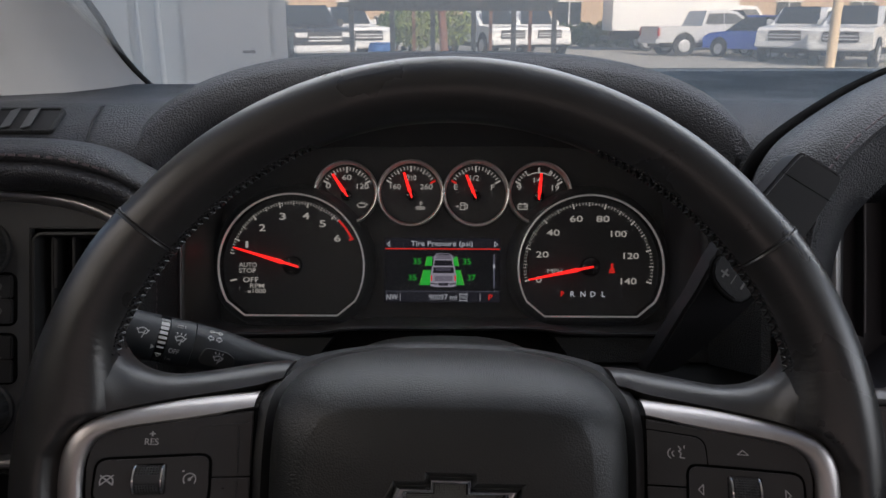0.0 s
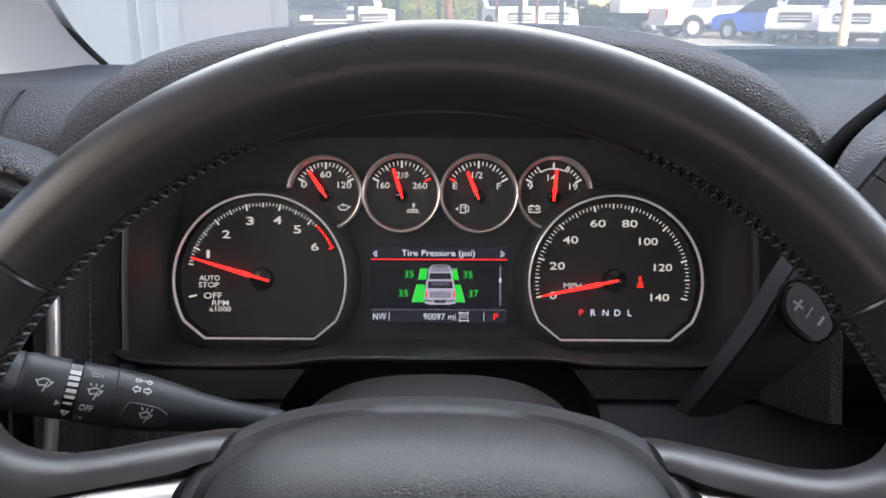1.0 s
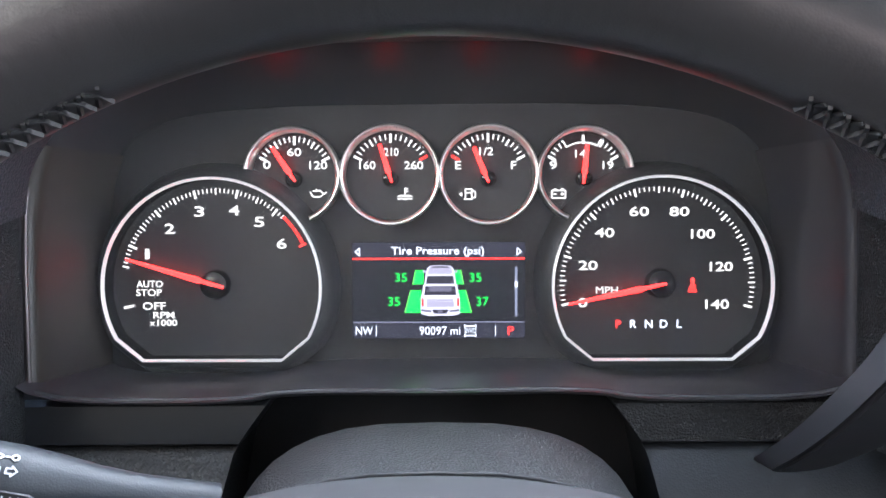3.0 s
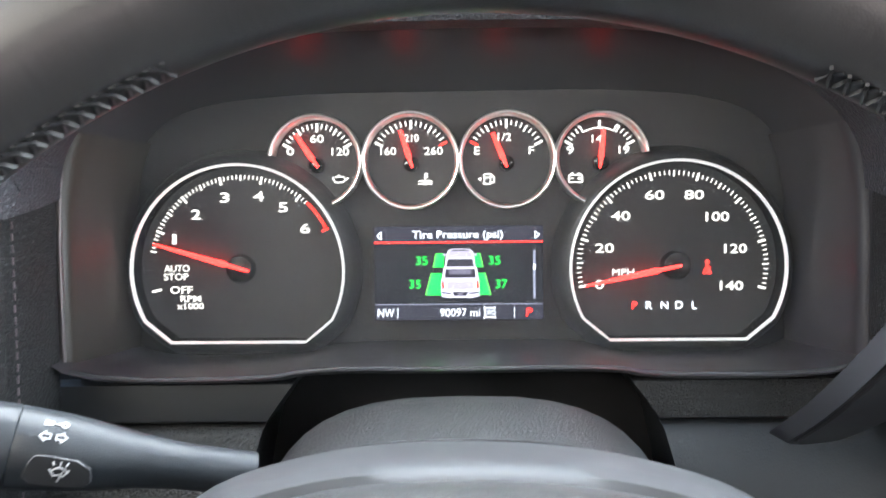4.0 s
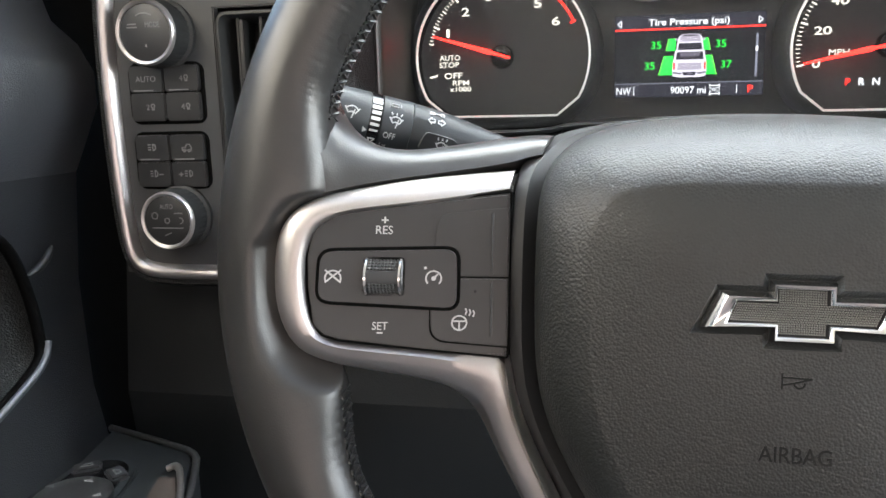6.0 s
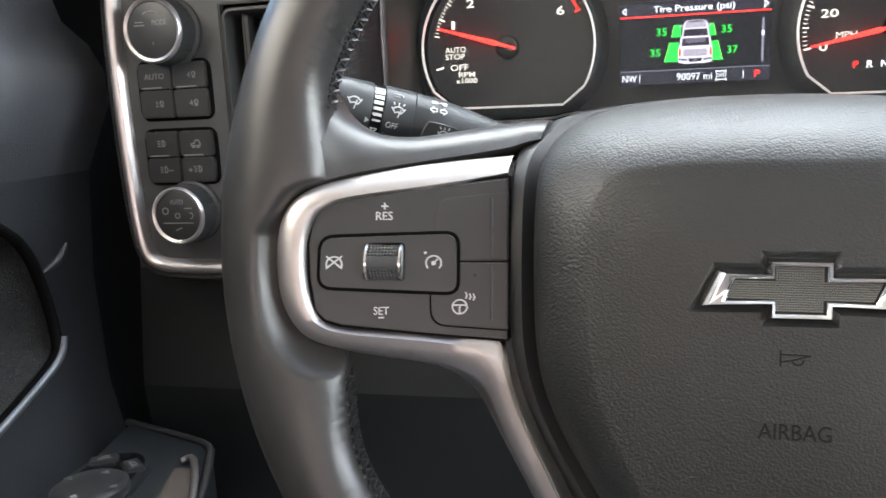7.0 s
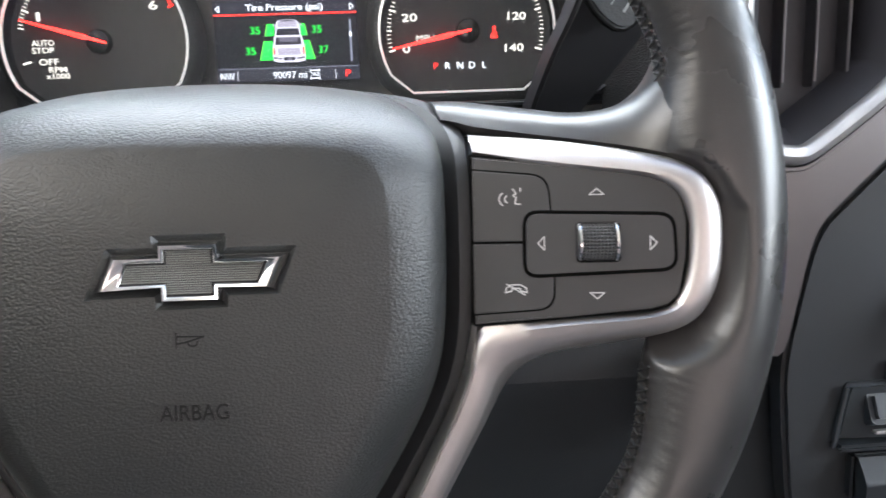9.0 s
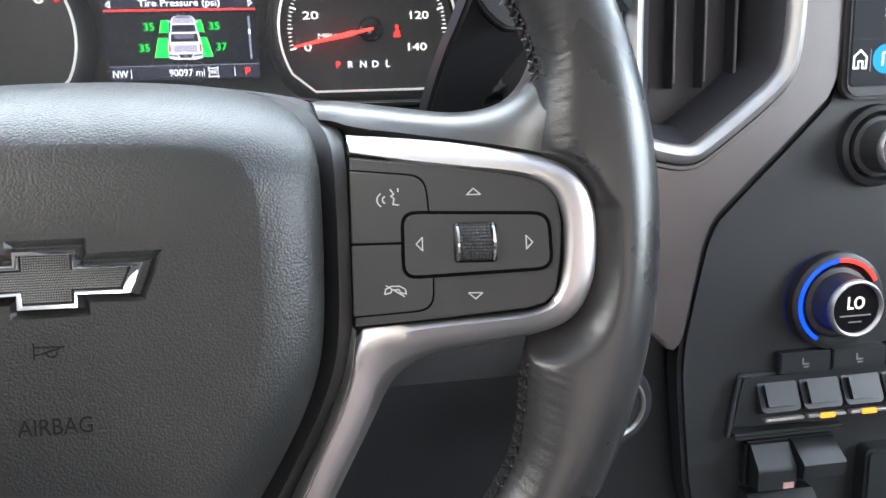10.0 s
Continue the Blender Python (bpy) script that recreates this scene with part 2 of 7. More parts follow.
def part(name, bm, material, parent, label="", m=None):
    me = bpy.data.meshes.new(name)
    bm.to_mesh(me)
    bm.free()
    me.materials.append(material)
    ob = new(name, me)
    ob.parent = parent
    if m is not None:
        ob.matrix_basis = m
    return tagged(ob, label)


def thing(name, m, label, category, group="", kind=""):
    ob = new(name)
    ob.empty_display_size = 0.05
    ob.matrix_world = m
    return tagged(ob, label, category, group, kind)


def solid(name, bm, material, m, label, category, group="", kind=""):
    """A thing of one mesh."""
    ob = part(name, bm, material, None)
    ob.matrix_world = m
    return tagged(ob, label, category, group, kind)


DASH = pose(0, 0, EYE, TILT, 0, 0)


def face(x, y, z, roll=0.0):
    """Local frame on the dash at x, depth y, height z: x right, y up, z towards the driver."""
    return DASH @ pose(x, y, z, 90, 0, 0) @ pose(0, 0, 0, 0, 0, roll)


CAB = pose(0, 0, EYE, 0, 0, 0)

# ---- ground and cab shell ----
ASPHALT = mat("pale_asphalt", (0.34, 0.31, 0.26), 0.9, grain=0.5, size=60, vary=0.25, patch=0.8)
solid("ground", block(-300, -200, -0.2, 300, 900, 0), ASPHALT, pose(0, 0, 0), "pale sunlit asphalt parking lot", "ground", kind="structure")

# Unseen floor, its grey raised to bounce light upward.
CARPET = mat("grey_carpet", (0.10, 0.10, 0.10), 0.95, grain=0.8, size=900, vary=0.3)
solid("floor", block(-0.5, -1.7, -0.92, 1.35, 0.75, -0.86), CARPET, CAB, "dark grey carpeted cab floor", "floor", kind="structure")
solid("ceiling", block(-0.55, -1.75, 0.36, 1.4, 0.34, 0.42, 0.02), FABRIC, CAB, "grey fabric headliner of the cab", "ceiling", kind="structure")
solid("wall_front", block(-0.5, 0.80, -0.9, 1.35, 0.86, -0.16), DARK, CAB, "dark firewall below the windscreen", "wall", kind="structure")
# Unseen wall, windowless and warm-coloured to bounce light onto the wheel.
solid("wall_rear", block(-0.55, -1.20, -0.9, 1.4, -1.12, 0.40), mat("rear_bounce_trim", (0.30, 0.25, 0.237), 0.9, grain=0.4, size=900, vary=0.1), CAB, "unseen closed rear wall, warm grey to bounce light", "wall", kind="structure")
solid("wall_right", join(block(1.30, -1.75, -0.9, 1.38, 0.8, -0.10), block(1.31, -0.75, -0.10, 1.38, -0.60, 0.40)), SOFT_PLASTIC, CAB, "black passenger door wall with window opening", "wall", kind="structure")
# Unseen side wall, paler and warmer to reflect in the spoke trim.
solid("wall_left", join(block(-0.52, -1.75, -0.9, -0.44, -0.66, -0.10), block(-0.52, -0.80, -0.10, -0.46, -0.66, 0.40)), mat("warm_bounce_lining", (0.42, 0.35, 0.33), 0.9, grain=0.4, size=900, vary=0.1), CAB, "unseen wall with window opening, warm grey to bounce light", "wall", kind="structure")


# Unseen wall added only to cast shade over the truck and trailer.
solid("shade_wall", block(-14, -9, 0, 12, -7, 13.5), mat("pale_render", (0.55, 0.52, 0.47), 0.9, vary=0.1, patch=0.5), pose(0, 0, 0), "added unseen tall wall that shades truck and trailer", "wall", kind="structure")

# windscreen, pillar, weatherstrip
GLASS = bpy.data.materials.new("hazed_windscreen_glass")
GLASS.use_nodes = True
gb = GLASS.node_tree.nodes["Principled BSDF"]
gb.inputs["Transmission Weight"].default_value, gb.inputs["Roughness"].default_value, gb.inputs["IOR"].default_value = 1.0, 0.0, 1.02
gb.inputs["Base Color"].default_value = (0.97, 0.99, 0.98, 1)
# A warm translucent layer adds haze over the view outside.
film, veil = GLASS.node_tree.nodes.new("ShaderNodeBsdfTranslucent"), GLASS.node_tree.nodes.new("ShaderNodeMixShader")
film.inputs[0].default_value, veil.inputs[0].default_value = (0.95, 0.87, 0.72, 1), 0.27
for a, b in ((gb.outputs[0], veil.inputs[1]), (film.outputs[0], veil.inputs[2]), (veil.outputs[0], GLASS.node_tree.nodes["Material Output"].inputs[0])):
    GLASS.node_tree.links.new(a, b)
pane_low, pane_high = [(-0.34, 0.91, 0.14), (0.42, 1.06, 0.19), (1.2, 0.91, 0.14)], [(-0.46, 0.20, 0.43), (0.42, 0.30, 0.46), (1.32, 0.20, 0.43)]
low_s, high_s = smooth_loop(pane_low, 3, False), smooth_loop(pane_high, 3, False)
windscreen = solid("window_1", loft([low_s, high_s, [(p[0], p[1] + 0.003, p[2] + 0.004) for p in high_s], [(p[0], p[1] + 0.003, p[2] + 0.004) for p in low_s]], around=False, along=True), GLASS, DASH, "raked windscreen above the dashboard with an added veil of haze", "windscreen", kind="structure")
windscreen.visible_shadow = False

pillar = thing("a_pillar", DASH @ pose(-0.33, 0.79, 0.16), "pale grey fabric-lined windscreen pillar", "pillar", kind="structure")
edge = smooth_loop([(-0.292, 0.822, 0.146), (-0.3068, 0.812, 0.1673), (-0.323, 0.790, 0.1855), (-0.331, 0.767, 0.2025), (-0.338, 0.735, 0.232), (-0.40, 0.50, 0.37), (-0.46, 0.15, 0.48)], 2, False)
rows = [[(x - dx * (1 + 0.35 * i / len(edge)), y + dy, z - dz) for i, (x, y, z) in enumerate(edge)] for dx, dy, dz in ((-0.002, 0.03, 0.0), (0.0, 0.0, 0.0), (0.006, -0.03, 0.004), (0.016, -0.07, 0.010), (0.036, -0.12, 0.018), (0.07, -0.15, 0.03), (0.12, -0.13, 0.04))]
part("pillar_lining", moved(loft(rows, around=False), pose(0.33, -0.79, -0.16)), FABRIC, pillar)
part("weatherstrip", moved(tube([(x + 0.003, y + 0.012, z) for x, y, z in edge], 0.0034), pose(0.33, -0.79, -0.16)), RUBBER, pillar, "black rubber weatherstrip")

# ---- dashboard ----
dash = thing("dashboard", DASH, "black grained vinyl dashboard with stitched pads", "dashboard", kind="structure")
TOP = ((0.56, 0.030), (0.532, 0.055), (0.531, 0.068), (0.538, 0.079), (0.552, 0.092), (0.576, 0.1075), (0.595, 0.1135), (0.62, 0.119), (0.70, 0.141), (0.80, 0.171), (0.89, 0.200), (0.955, 0.2215))


TOP = smooth_loop(TOP, 2, False)


def top_pad(x0, x1, y0=0.0, y1=2.0, n=8):
    return loft([[(x0 + (x1 - x0) * i / n, y, z) for i in range(n + 1)] for y, z in TOP if y0 <= y <= y1], around=False)


# Filler block, near-black to stand in for shade in the door gap.
part("dash_gap_filler", block(-0.52, 0.585, -0.62, -0.372, 0.80, 0.10), VOID, dash)
part("top_pad", top_pad(-0.40, -0.200, y1=0.80), DASH_SKIN, dash)
part("top_pad", top_pad(0.200, 1.28, n=30), DASH_SKIN, dash)
part("top_pad", top_pad(-0.200, 0.200, 0.61), DASH_SKIN, dash)
part("cowl", loft([[(x, 0.955, 0.205), (x, 0.960, 0.2240), (x, 1.0, 0.2330), (x, 1.05, 0.215)] for x in (-0.2, 0.2, 0.6, 1.25)], around=False), DARK, dash, "black edge below the windscreen")
part("pad_seam", tube([(-0.262, 0.66, 0.1285), (-0.256, 0.61, 0.1155), (-0.250, 0.568, 0.1035), (-0.246, 0.545, 0.0895), (-0.245, 0.533, 0.073)], 0.0009), DARK, dash)

ARCH = ((0, 0.1535), (0.06, 0.153), (0.10, 0.151), (0.135, 0.146), (0.165, 0.138), (0.19, 0.127), (0.21, 0.113), (0.224, 0.098), (0.231, 0.083), (0.2325, 0.066))


ARCH = smooth_loop(ARCH, 2, False)


def arch_loop(y, sx, dz, sag=0.0, drop=0.0):
    """A line across the hood; sag brings its ends towards the driver along the same sight line."""
    pts = []
    for x, z in ARCH:
        q = 1 - sag * (x / 0.233) ** 2 / y
        pts.append((x * sx * q, y * q, (z + dz - drop * (x / 0.233) ** 6) * q))
    return [(-p[0], p[1], p[2]) for p in reversed(pts[1:])] + pts


part("cluster_hood", loft([arch_loop(0.625, 0.90, -0.038, 0.034), arch_loop(0.606, 0.91, -0.043, 0.034), arch_loop(0.586, 0.925, -0.0475, 0.034), arch_loop(0.570, 0.95, -0.0475, 0.034), arch_loop(0.562, 0.975, -0.036, 0.034), arch_loop(0.564, 0.99, -0.020, 0.034), arch_loop(0.576, 1.0, -0.008, 0.034), arch_loop(0.60, 1.003, -0.0005, 0.034),
                                  arch_loop(0.62, 0.995, 0.003, 0.03, 0.012), arch_loop(0.66, 0.96, 0.006, 0.02, 0.04), arch_loop(0.72, 0.90, 0.008, 0, 0.06), arch_loop(0.80, 0.86, 0.010, 0, 0.06), arch_loop(0.86, 0.84, 0.004, 0, 0.06)], around=False), DASH_SKIN, dash, "leather-grained hood over the instruments")

# tunnel round the instruments
BACK = mirrored([(0, 0.088), (0.10, 0.088), (0.16, 0.081), (0.186, 0.062), (0.1945, 0.03), (0.1945, -0.045), (0.192, -0.0665), (0.097, -0.0665), (0.074, -0.0585), (0, -0.0585)])
FRONT = mirrored([(0, 0.118), (0.10, 0.116), (0.158, 0.103), (0.194, 0.078), (0.203, 0.04), (0.204, -0.04), (0.203, -0.0630), (0.096, -0.0635), (0.075, -0.0585), (0, -0.0595)])
part("instrument_tunnel", loft([[(x, 0.668, z) for x, z in smooth_loop(BACK)], [(x, 0.596, z) for x, z in smooth_loop(FRONT)], [(x * 1.01, 0.588, z * 1.02) for x, z in smooth_loop(FRONT)]]), TUNNEL, dash, "satin black recess")
WALLS = mat("brown_grey_recess_side", (0.032, 0.0275, 0.0225), 0.42, grain=0.1, size=1500, vary=0.2, patch=20)
# The right panel's shade is put in by using the recess's black.
for s in (-1, 1):
    part("recess_side", loft([[(s * x, y, z) for x, y in ((0.1905 - q, 0.6655), (0.1985 - q, 0.602), (0.2005 - q, 0.597), (0.2035 - q, 0.596))] for z, q in ((-0.0615, 0.0), (-0.03, 0.0), (0.0, 0.0), (0.025, 0.0008), (0.045, 0.0045), (0.060, 0.010))], around=False), WALLS if s < 0 else TUNNEL, dash, "recess side panel")
part("recess_edge", tube([(-0.2020, 0.5965, -0.060), (-0.2020, 0.5965, 0.0), (-0.2012, 0.597, 0.03), (-0.1975, 0.598, 0.05)], 0.0013, 10), WARM, dash, "thin warm metal edge")
lip = [(p[0], p[1]) for p in smooth_loop(FRONT) if p[1] < -0.057]
lip.sort()
part("tunnel_lip", tube([(x, 0.592, z - 0.0015) for x, z in lip], 0.0018), SOFT_PLASTIC, dash)
part("instrument_backing", loft([[(x, 0.667, z) for x, z in smooth_loop(BACK)], [(x * 0.5, 0.667, z * 0.5) for x, z in smooth_loop(BACK)]], last=True), DIAL, dash)

for s in (-1, 1):
    low = -0.13 if s < 0 else -0.088
    part("side_trim", loft([[(s * 0.203, 0.594, z), (s * 0.205, 0.585, z), (s * 0.2145, 0.55 + d, z), (s * 0.220, 0.537 + d, z), (s * 0.226, 0.536 + d, z), (s * 0.230, 0.545 + d, z)] for z, d in ((low, 0), (-0.06, 0), (0.0, 0), (0.04, 0.002), (0.06, 0.010), (0.09, 0.028))], around=False), SHADE_PLASTIC, dash)
bm = bmesh.new()
for i in range(29):
    z = -0.12 + 0.0056 * i
    bmesh.ops.create_cube(bm, size=1, matrix=Matrix.Translation((-0.2095, 0.568, z)) @ Matrix.Diagonal((0.0008, 0.0008, 0.0036, 1)))
tagged(part("stitching", bm, DASH_THREAD, dash, "grey thread stitches"), kind="stuff")

# under the instruments
FASCIA_EDGE = ((-0.0655, 0.600), (-0.068, 0.595), (-0.078, 0.594), (-0.0865, 0.594), (-0.089, 0.600))
part("lower_fascia", loft([[(x0 + (x1 - x0) * f, y, z) for f in (0, 0.25, 0.5, 0.75, 0.94, 1.0)] + [(x1, y + 0.05, z)] for (z, y), x0, x1 in zip(FASCIA_EDGE, (-0.36,) * 5, (-0.0835, -0.0850, -0.0925, -0.0985, -0.1000))], around=False), FASCIA, dash)
# Right half takes the shaded plastic; the left is plain fascia.
part("lower_fascia", loft([[(0.0840 + d, y + 0.05, z)] + [(0.0840 + d + (0.256 - d) * f, y, z) for f in (0, 0.06, 0.25, 0.5, 0.75, 1.0)] for (z, y), d in zip(FASCIA_EDGE, (0, 0.0015, 0.009, 0.015, 0.0165))], around=False), SHADE_PLASTIC, dash)
KNEE = ((0.602, -0.088, 0.0), (0.592, -0.092, 0.001), (0.583, -0.115, 0.006), (0.575, -0.14, 0.009), (0.560, -0.24, 0.012))
part("knee_panel", loft([[(-0.222 + (0.122 - d) * f, y, z) for f in (0, 0.3, 0.6, 0.9, 1.0)] + [(-0.100 - d, y + 0.06, z)] for y, z, d in KNEE[:4]], around=False), KNEE_PLASTIC, dash)
part("knee_panel", loft([[(-0.385 + (0.285 - d) * f, y, z) for f in (0, 0.3, 0.6, 0.9, 1.0)] + [(-0.100 - d, y + 0.06, z)] for y, z, d in KNEE[3:]], around=False), LOWER_PLASTIC, dash)
part("knee_panel", loft([[(-0.385 + 0.162 * f, y + 0.002, z) for f in (0, 0.5, 1.0)] for y, z, d in KNEE], around=False), LOWER_PLASTIC, dash)
part("knee_panel", loft([[(0.100 + d, y + 0.06, z)] + [(0.100 + d + (0.24 - d) * f, y, z) for f in (0, 0.1, 0.4, 0.7, 1.0)] for y, z, d in KNEE], around=False), LOWER_PLASTIC, dash)
part("knee_panel", loft([[(x, y, z) for x in (-0.385, -0.2, 0, 0.2, 0.34)] for y, z in ((0.562, -0.238), (0.560, -0.24), (0.575, -0.36), (0.64, -0.48))], around=False), LOWER_PLASTIC, dash)
part("column_recess", block(-0.13, 0.640, -0.26, 0.13, 0.655, -0.0685), DARK, dash, "black recess round the steering column")

# stitched pad to the door side
ST = ((-0.395, 0.0710, 0.0620, 0.0415), (-0.285, 0.0710, 0.0618, 0.0415), (-0.2488, 0.0695, 0.0600, 0.0405), (-0.2197, 0.0628, 0.0528, 0.0335), (-0.205, 0.055, 0.0465, 0.026), (-0.1913, 0.0470, 0.039, 0.017))
PROFILE = ((0.548, 1, 0, 0, 0.003), (0.525, 1, 0, 0, 0.0045), (0.511, 1, 0, 0, 0.001), (0.5025, 1, 0, 0, -0.004), (0.4985, 0, 1, 0, 0.002), (0.4975, 0, 1, 0, -0.001), (0.4982, 0, 1, 0, -0.0034), (0.5010, 0, 1, 0, -0.0050), (0.4990, 0, 1, 0, -0.0066), (0.4962, 0, 1, 0, -0.0095), (0.4960, 0, 0.4, 0.6, 0), (0.4990, 0, 0, 1, 0.003), (0.512, 0, 0, 1, -0.003))
rows = [[(x, y, fc * c + ft * t + fw * w + d) for x, c, t, w in ST] for y, fc, ft, fw, d in PROFILE]
rows = [smooth_loop(r, 2, False) for r in rows]
part("stitched_pad", loft(rows, around=False), DASH_SKIN, dash)


def stitch_line(path, length=0.0048, gap=0.0024, thick=0.0011):
    """Single stitches along a path."""
    path = [Vector(p) for p in path]
    bms, d0 = [], 0.0
    bm = bmesh.new()
    for a, b in zip(path[:-1], path[1:]):
        d, n = (b - a).normalized(), (b - a).length
        while d0 + length <= n:
            c = a + d * (d0 + length / 2)
            rot = d.to_track_quat("X", "Z").to_matrix().to_4x4()
            bmesh.ops.create_cube(bm, size=1, matrix=Matrix.Translation(c) @ rot @ Matrix.Diagonal((length, thick, thick, 1)))
            d0 += length + gap
        d0 = max(0, d0 - n)
    return bm


tagged(part("stitching", stitch_line([(p[0], p[1] - 0.0005, p[2]) for p in rows[5]], 0.0042, 0.0018, 0.0015), DASH_THREAD, dash, "grey thread stitches"), kind="stuff")

# raised pad over the centre vents
CR = [(0.192, 0.505, 0.010), (0.197, 0.503, 0.035), (0.209, 0.503, 0.064), (0.245, 0.525, 0.088), (0.30, 0.55, 0.119), (0.37, 0.572, 0.146), (0.62, 0.59, 0.180)]
SC = [(0.224, 0.478, -0.008), (0.228, 0.476, 0.016), (0.237, 0.476, 0.042), (0.261, 0.482, 0.0675), (0.300, 0.492, 0.0930), (0.36, 0.502, 0.113), (0.62, 0.505, 0.133)]
LO = [(0.252, 0.505, -0.02), (0.256, 0.505, 0.0), (0.265, 0.505, 0.020), (0.284, 0.505, 0.040), (0.312, 0.508, 0.062), (0.36, 0.512, 0.080), (0.62, 0.512, 0.095)]


def between(a, b, f, push=0.0):
    return [(p[0] + (q[0] - p[0]) * f, p[1] + (q[1] - p[1]) * f - push, p[2] + (q[2] - p[2]) * f + push * 0.6) for p, q in zip(a, b)]


rows = [[(p[0] + 0.012, p[1] + 0.02, p[2] - 0.02) for p in CR], CR, between(CR, SC, 0.25, 0.008), between(CR, SC, 0.6, 0.009), between(CR, SC, 0.95, 0.001), SC, between(SC, LO, 0.08, -0.001), between(SC, LO, 0.15, 0.001), between(SC, LO, 0.6, 0.002), LO, [(p[0], p[1] + 0.02, p[2]) for p in LO]]
rows = [smooth_loop(r, 2, False) for r in rows]
part("stitched_pad", loft(rows, around=False), DASH_SKIN, dash)
tagged(part("stitching", stitch_line([(p[0] - 0.003, p[1] - 0.0015, p[2] + 0.002) for p in rows[4]], 0.0040, 0.0016), DASH_THREAD, dash, "grey thread stitches"), kind="stuff")

# Black tube drawn in place of the shade behind the raised pad.
part("pad_shade_tube", tube([(x - 0.003, y + 0.009, z - 0.001) for x, y, z in smooth_loop(CR, 2, False)], 0.0045), VOID, dash, "black tube put in for the shade behind the pad")

# side window demister vent in the dash top
# Fin plastic coloured paler for the sky reflected in it.
FIN = mat("sky_lit_fin_plastic", (0.085, 0.088, 0.092), 0.4, vary=0.15)
dv = thing("air_vent", DASH @ pose(-0.3205, 0.5485, 0.0905, 45, 0, 0), "small black demister vent with angled fins in the dashboard", "air vent")
part("backing", block(-0.047, -0.0115, -0.001, 0.047, 0.0115, 0.0008), DARK, dv)
part("frame", ring_band(rrect(-0.050, -0.0145, 0.050, 0.0145, 0.004), [(0, -0.002), (0, 0.0012), (0.0008, 0.0020), (0.0022, 0.0020), (0.0028, 0.0014), (0.0030, 0.0003)]), SHADE_PLASTIC, dv)
for i in range(6):
    part("fin", moved(block(-0.0042, -0.0108, -0.0005, 0.0042, 0.0108, 0.0005, 0.0003), pose(0.0300 - 0.0142 * i, 0, 0.0022, 0, -16, 0)), FIN, dv)

# ---- instrument cluster ----
cluster = thing("instrument_cluster", face(0, 0.655, 0, -0.25), "black instrument cluster with lit dials and a colour screen", "instrument cluster")


def gauge_outline(cx, cy, r, a0=-28, n=44):
    pts = [(cx + r * math.cos(radians(a)), cy + r * math.sin(radians(a))) for a in np.linspace(a0, 180 - a0, n)]
    return pts + [(cx - r * 0.64, cy - r * 0.672), (cx + r * 0.64, cy - r * 0.672)]


def dense(pts, per=3):
    out = []
    for a, b in zip(pts, pts[1:] + pts[:1]):
        out += [tuple(a[k] + (b[k] - a[k]) * i / per for k in range(2)) for i in range(per)]
    return out


def ticks(cx, cy, r, marks):
    """Scale bars: marks are (angle, length, width)."""
    return join(*[strokes([[(cx + (r - l) * math.cos(radians(a)), cy + (r - l) * math.sin(radians(a))), (cx + r * math.cos(radians(a)), cy + r * math.sin(radians(a)))]], w, -0.0046, -0.0042) for a, l, w in marks])


def needle(tip, tail, w0, w1, parent, z=0.0025):
    a, b = Vector(tip), Vector(tail)
    d = (b - a).normalized()
    s = Vector((-d.y, d.x))
    k = a + (b - a) * 0.74
    pts = [a - s * w0 / 2, a + s * w0 / 2, k + s * w1 / 2, k + (b - a) * 0.04 + s * w1 * 0.3, b + s * w1 * 0.22, b - s * w1 * 0.22, k + (b - a) * 0.04 - s * w1 * 0.3, k - s * w1 / 2]
    return part("needle", prism([tuple(p) for p in pts], z, z + 0.0016, 0.0003, 1), NEEDLE, parent, "glowing red needle")


def big_dial(name, cx, cy, label):
    out = gauge_outline(cx, cy, 0.0600)
    d = part(name, prism(out, -0.009, -0.005), DIAL, cluster, label)
    part("cup", ring_band(dense(out), [(0.0, -0.005), (-0.0008, 0.003), (-0.001, 0.0085)]), GLOSS, d)
    part("bezel_ring", ring_band(dense(out), [(0.0002, 0.007), (0.0, 0.0092), (-0.0005, 0.0098), (-0.0010, 0.0096), (-0.0013, 0.0084), (-0.0014, 0.0)]), HALO, d, "silver ring with a faint added glow")
    part("shroud", ring_band(dense(out), [(-0.0014, 0.0075), (-0.0036, 0.0066), (-0.0075, 0.0), (-0.010, -0.008)]), SOFT_PLASTIC, d)
    return d


TX, SX, CZ = -0.1265, 0.1235, -0.015
tach = big_dial("tachometer", TX, CZ, "round black rev counter with white scale")
marks = []
for i in range(5, 53):
    n = i / 10
    marks.append((181.4 - 26 * n, 0.0040 if i % 10 == 0 else 0.0031 if i % 5 == 0 else 0.0022, 0.0013 if i % 10 == 0 else 0.0009 if i % 5 == 0 else 0.0006))
tagged(part("scale", ticks(TX, CZ, 0.0550, marks + [(193.3, 0.005, 0.0014)]), WHITE_GLOW, tach, "white scale marks"), kind="stuff")
part("red_zone", join(strokes([arc(TX, CZ, 0.0543, 45.5, 37.6, 5), arc(TX, CZ, 0.0543, 36.2, 27.0, 5)], 0.0016, -0.0046, -0.0042), ticks(TX, CZ, 0.0555, [(25.2, 0.0036, 0.0013)])), RED_GLOW, tach, "red zone of the scale")
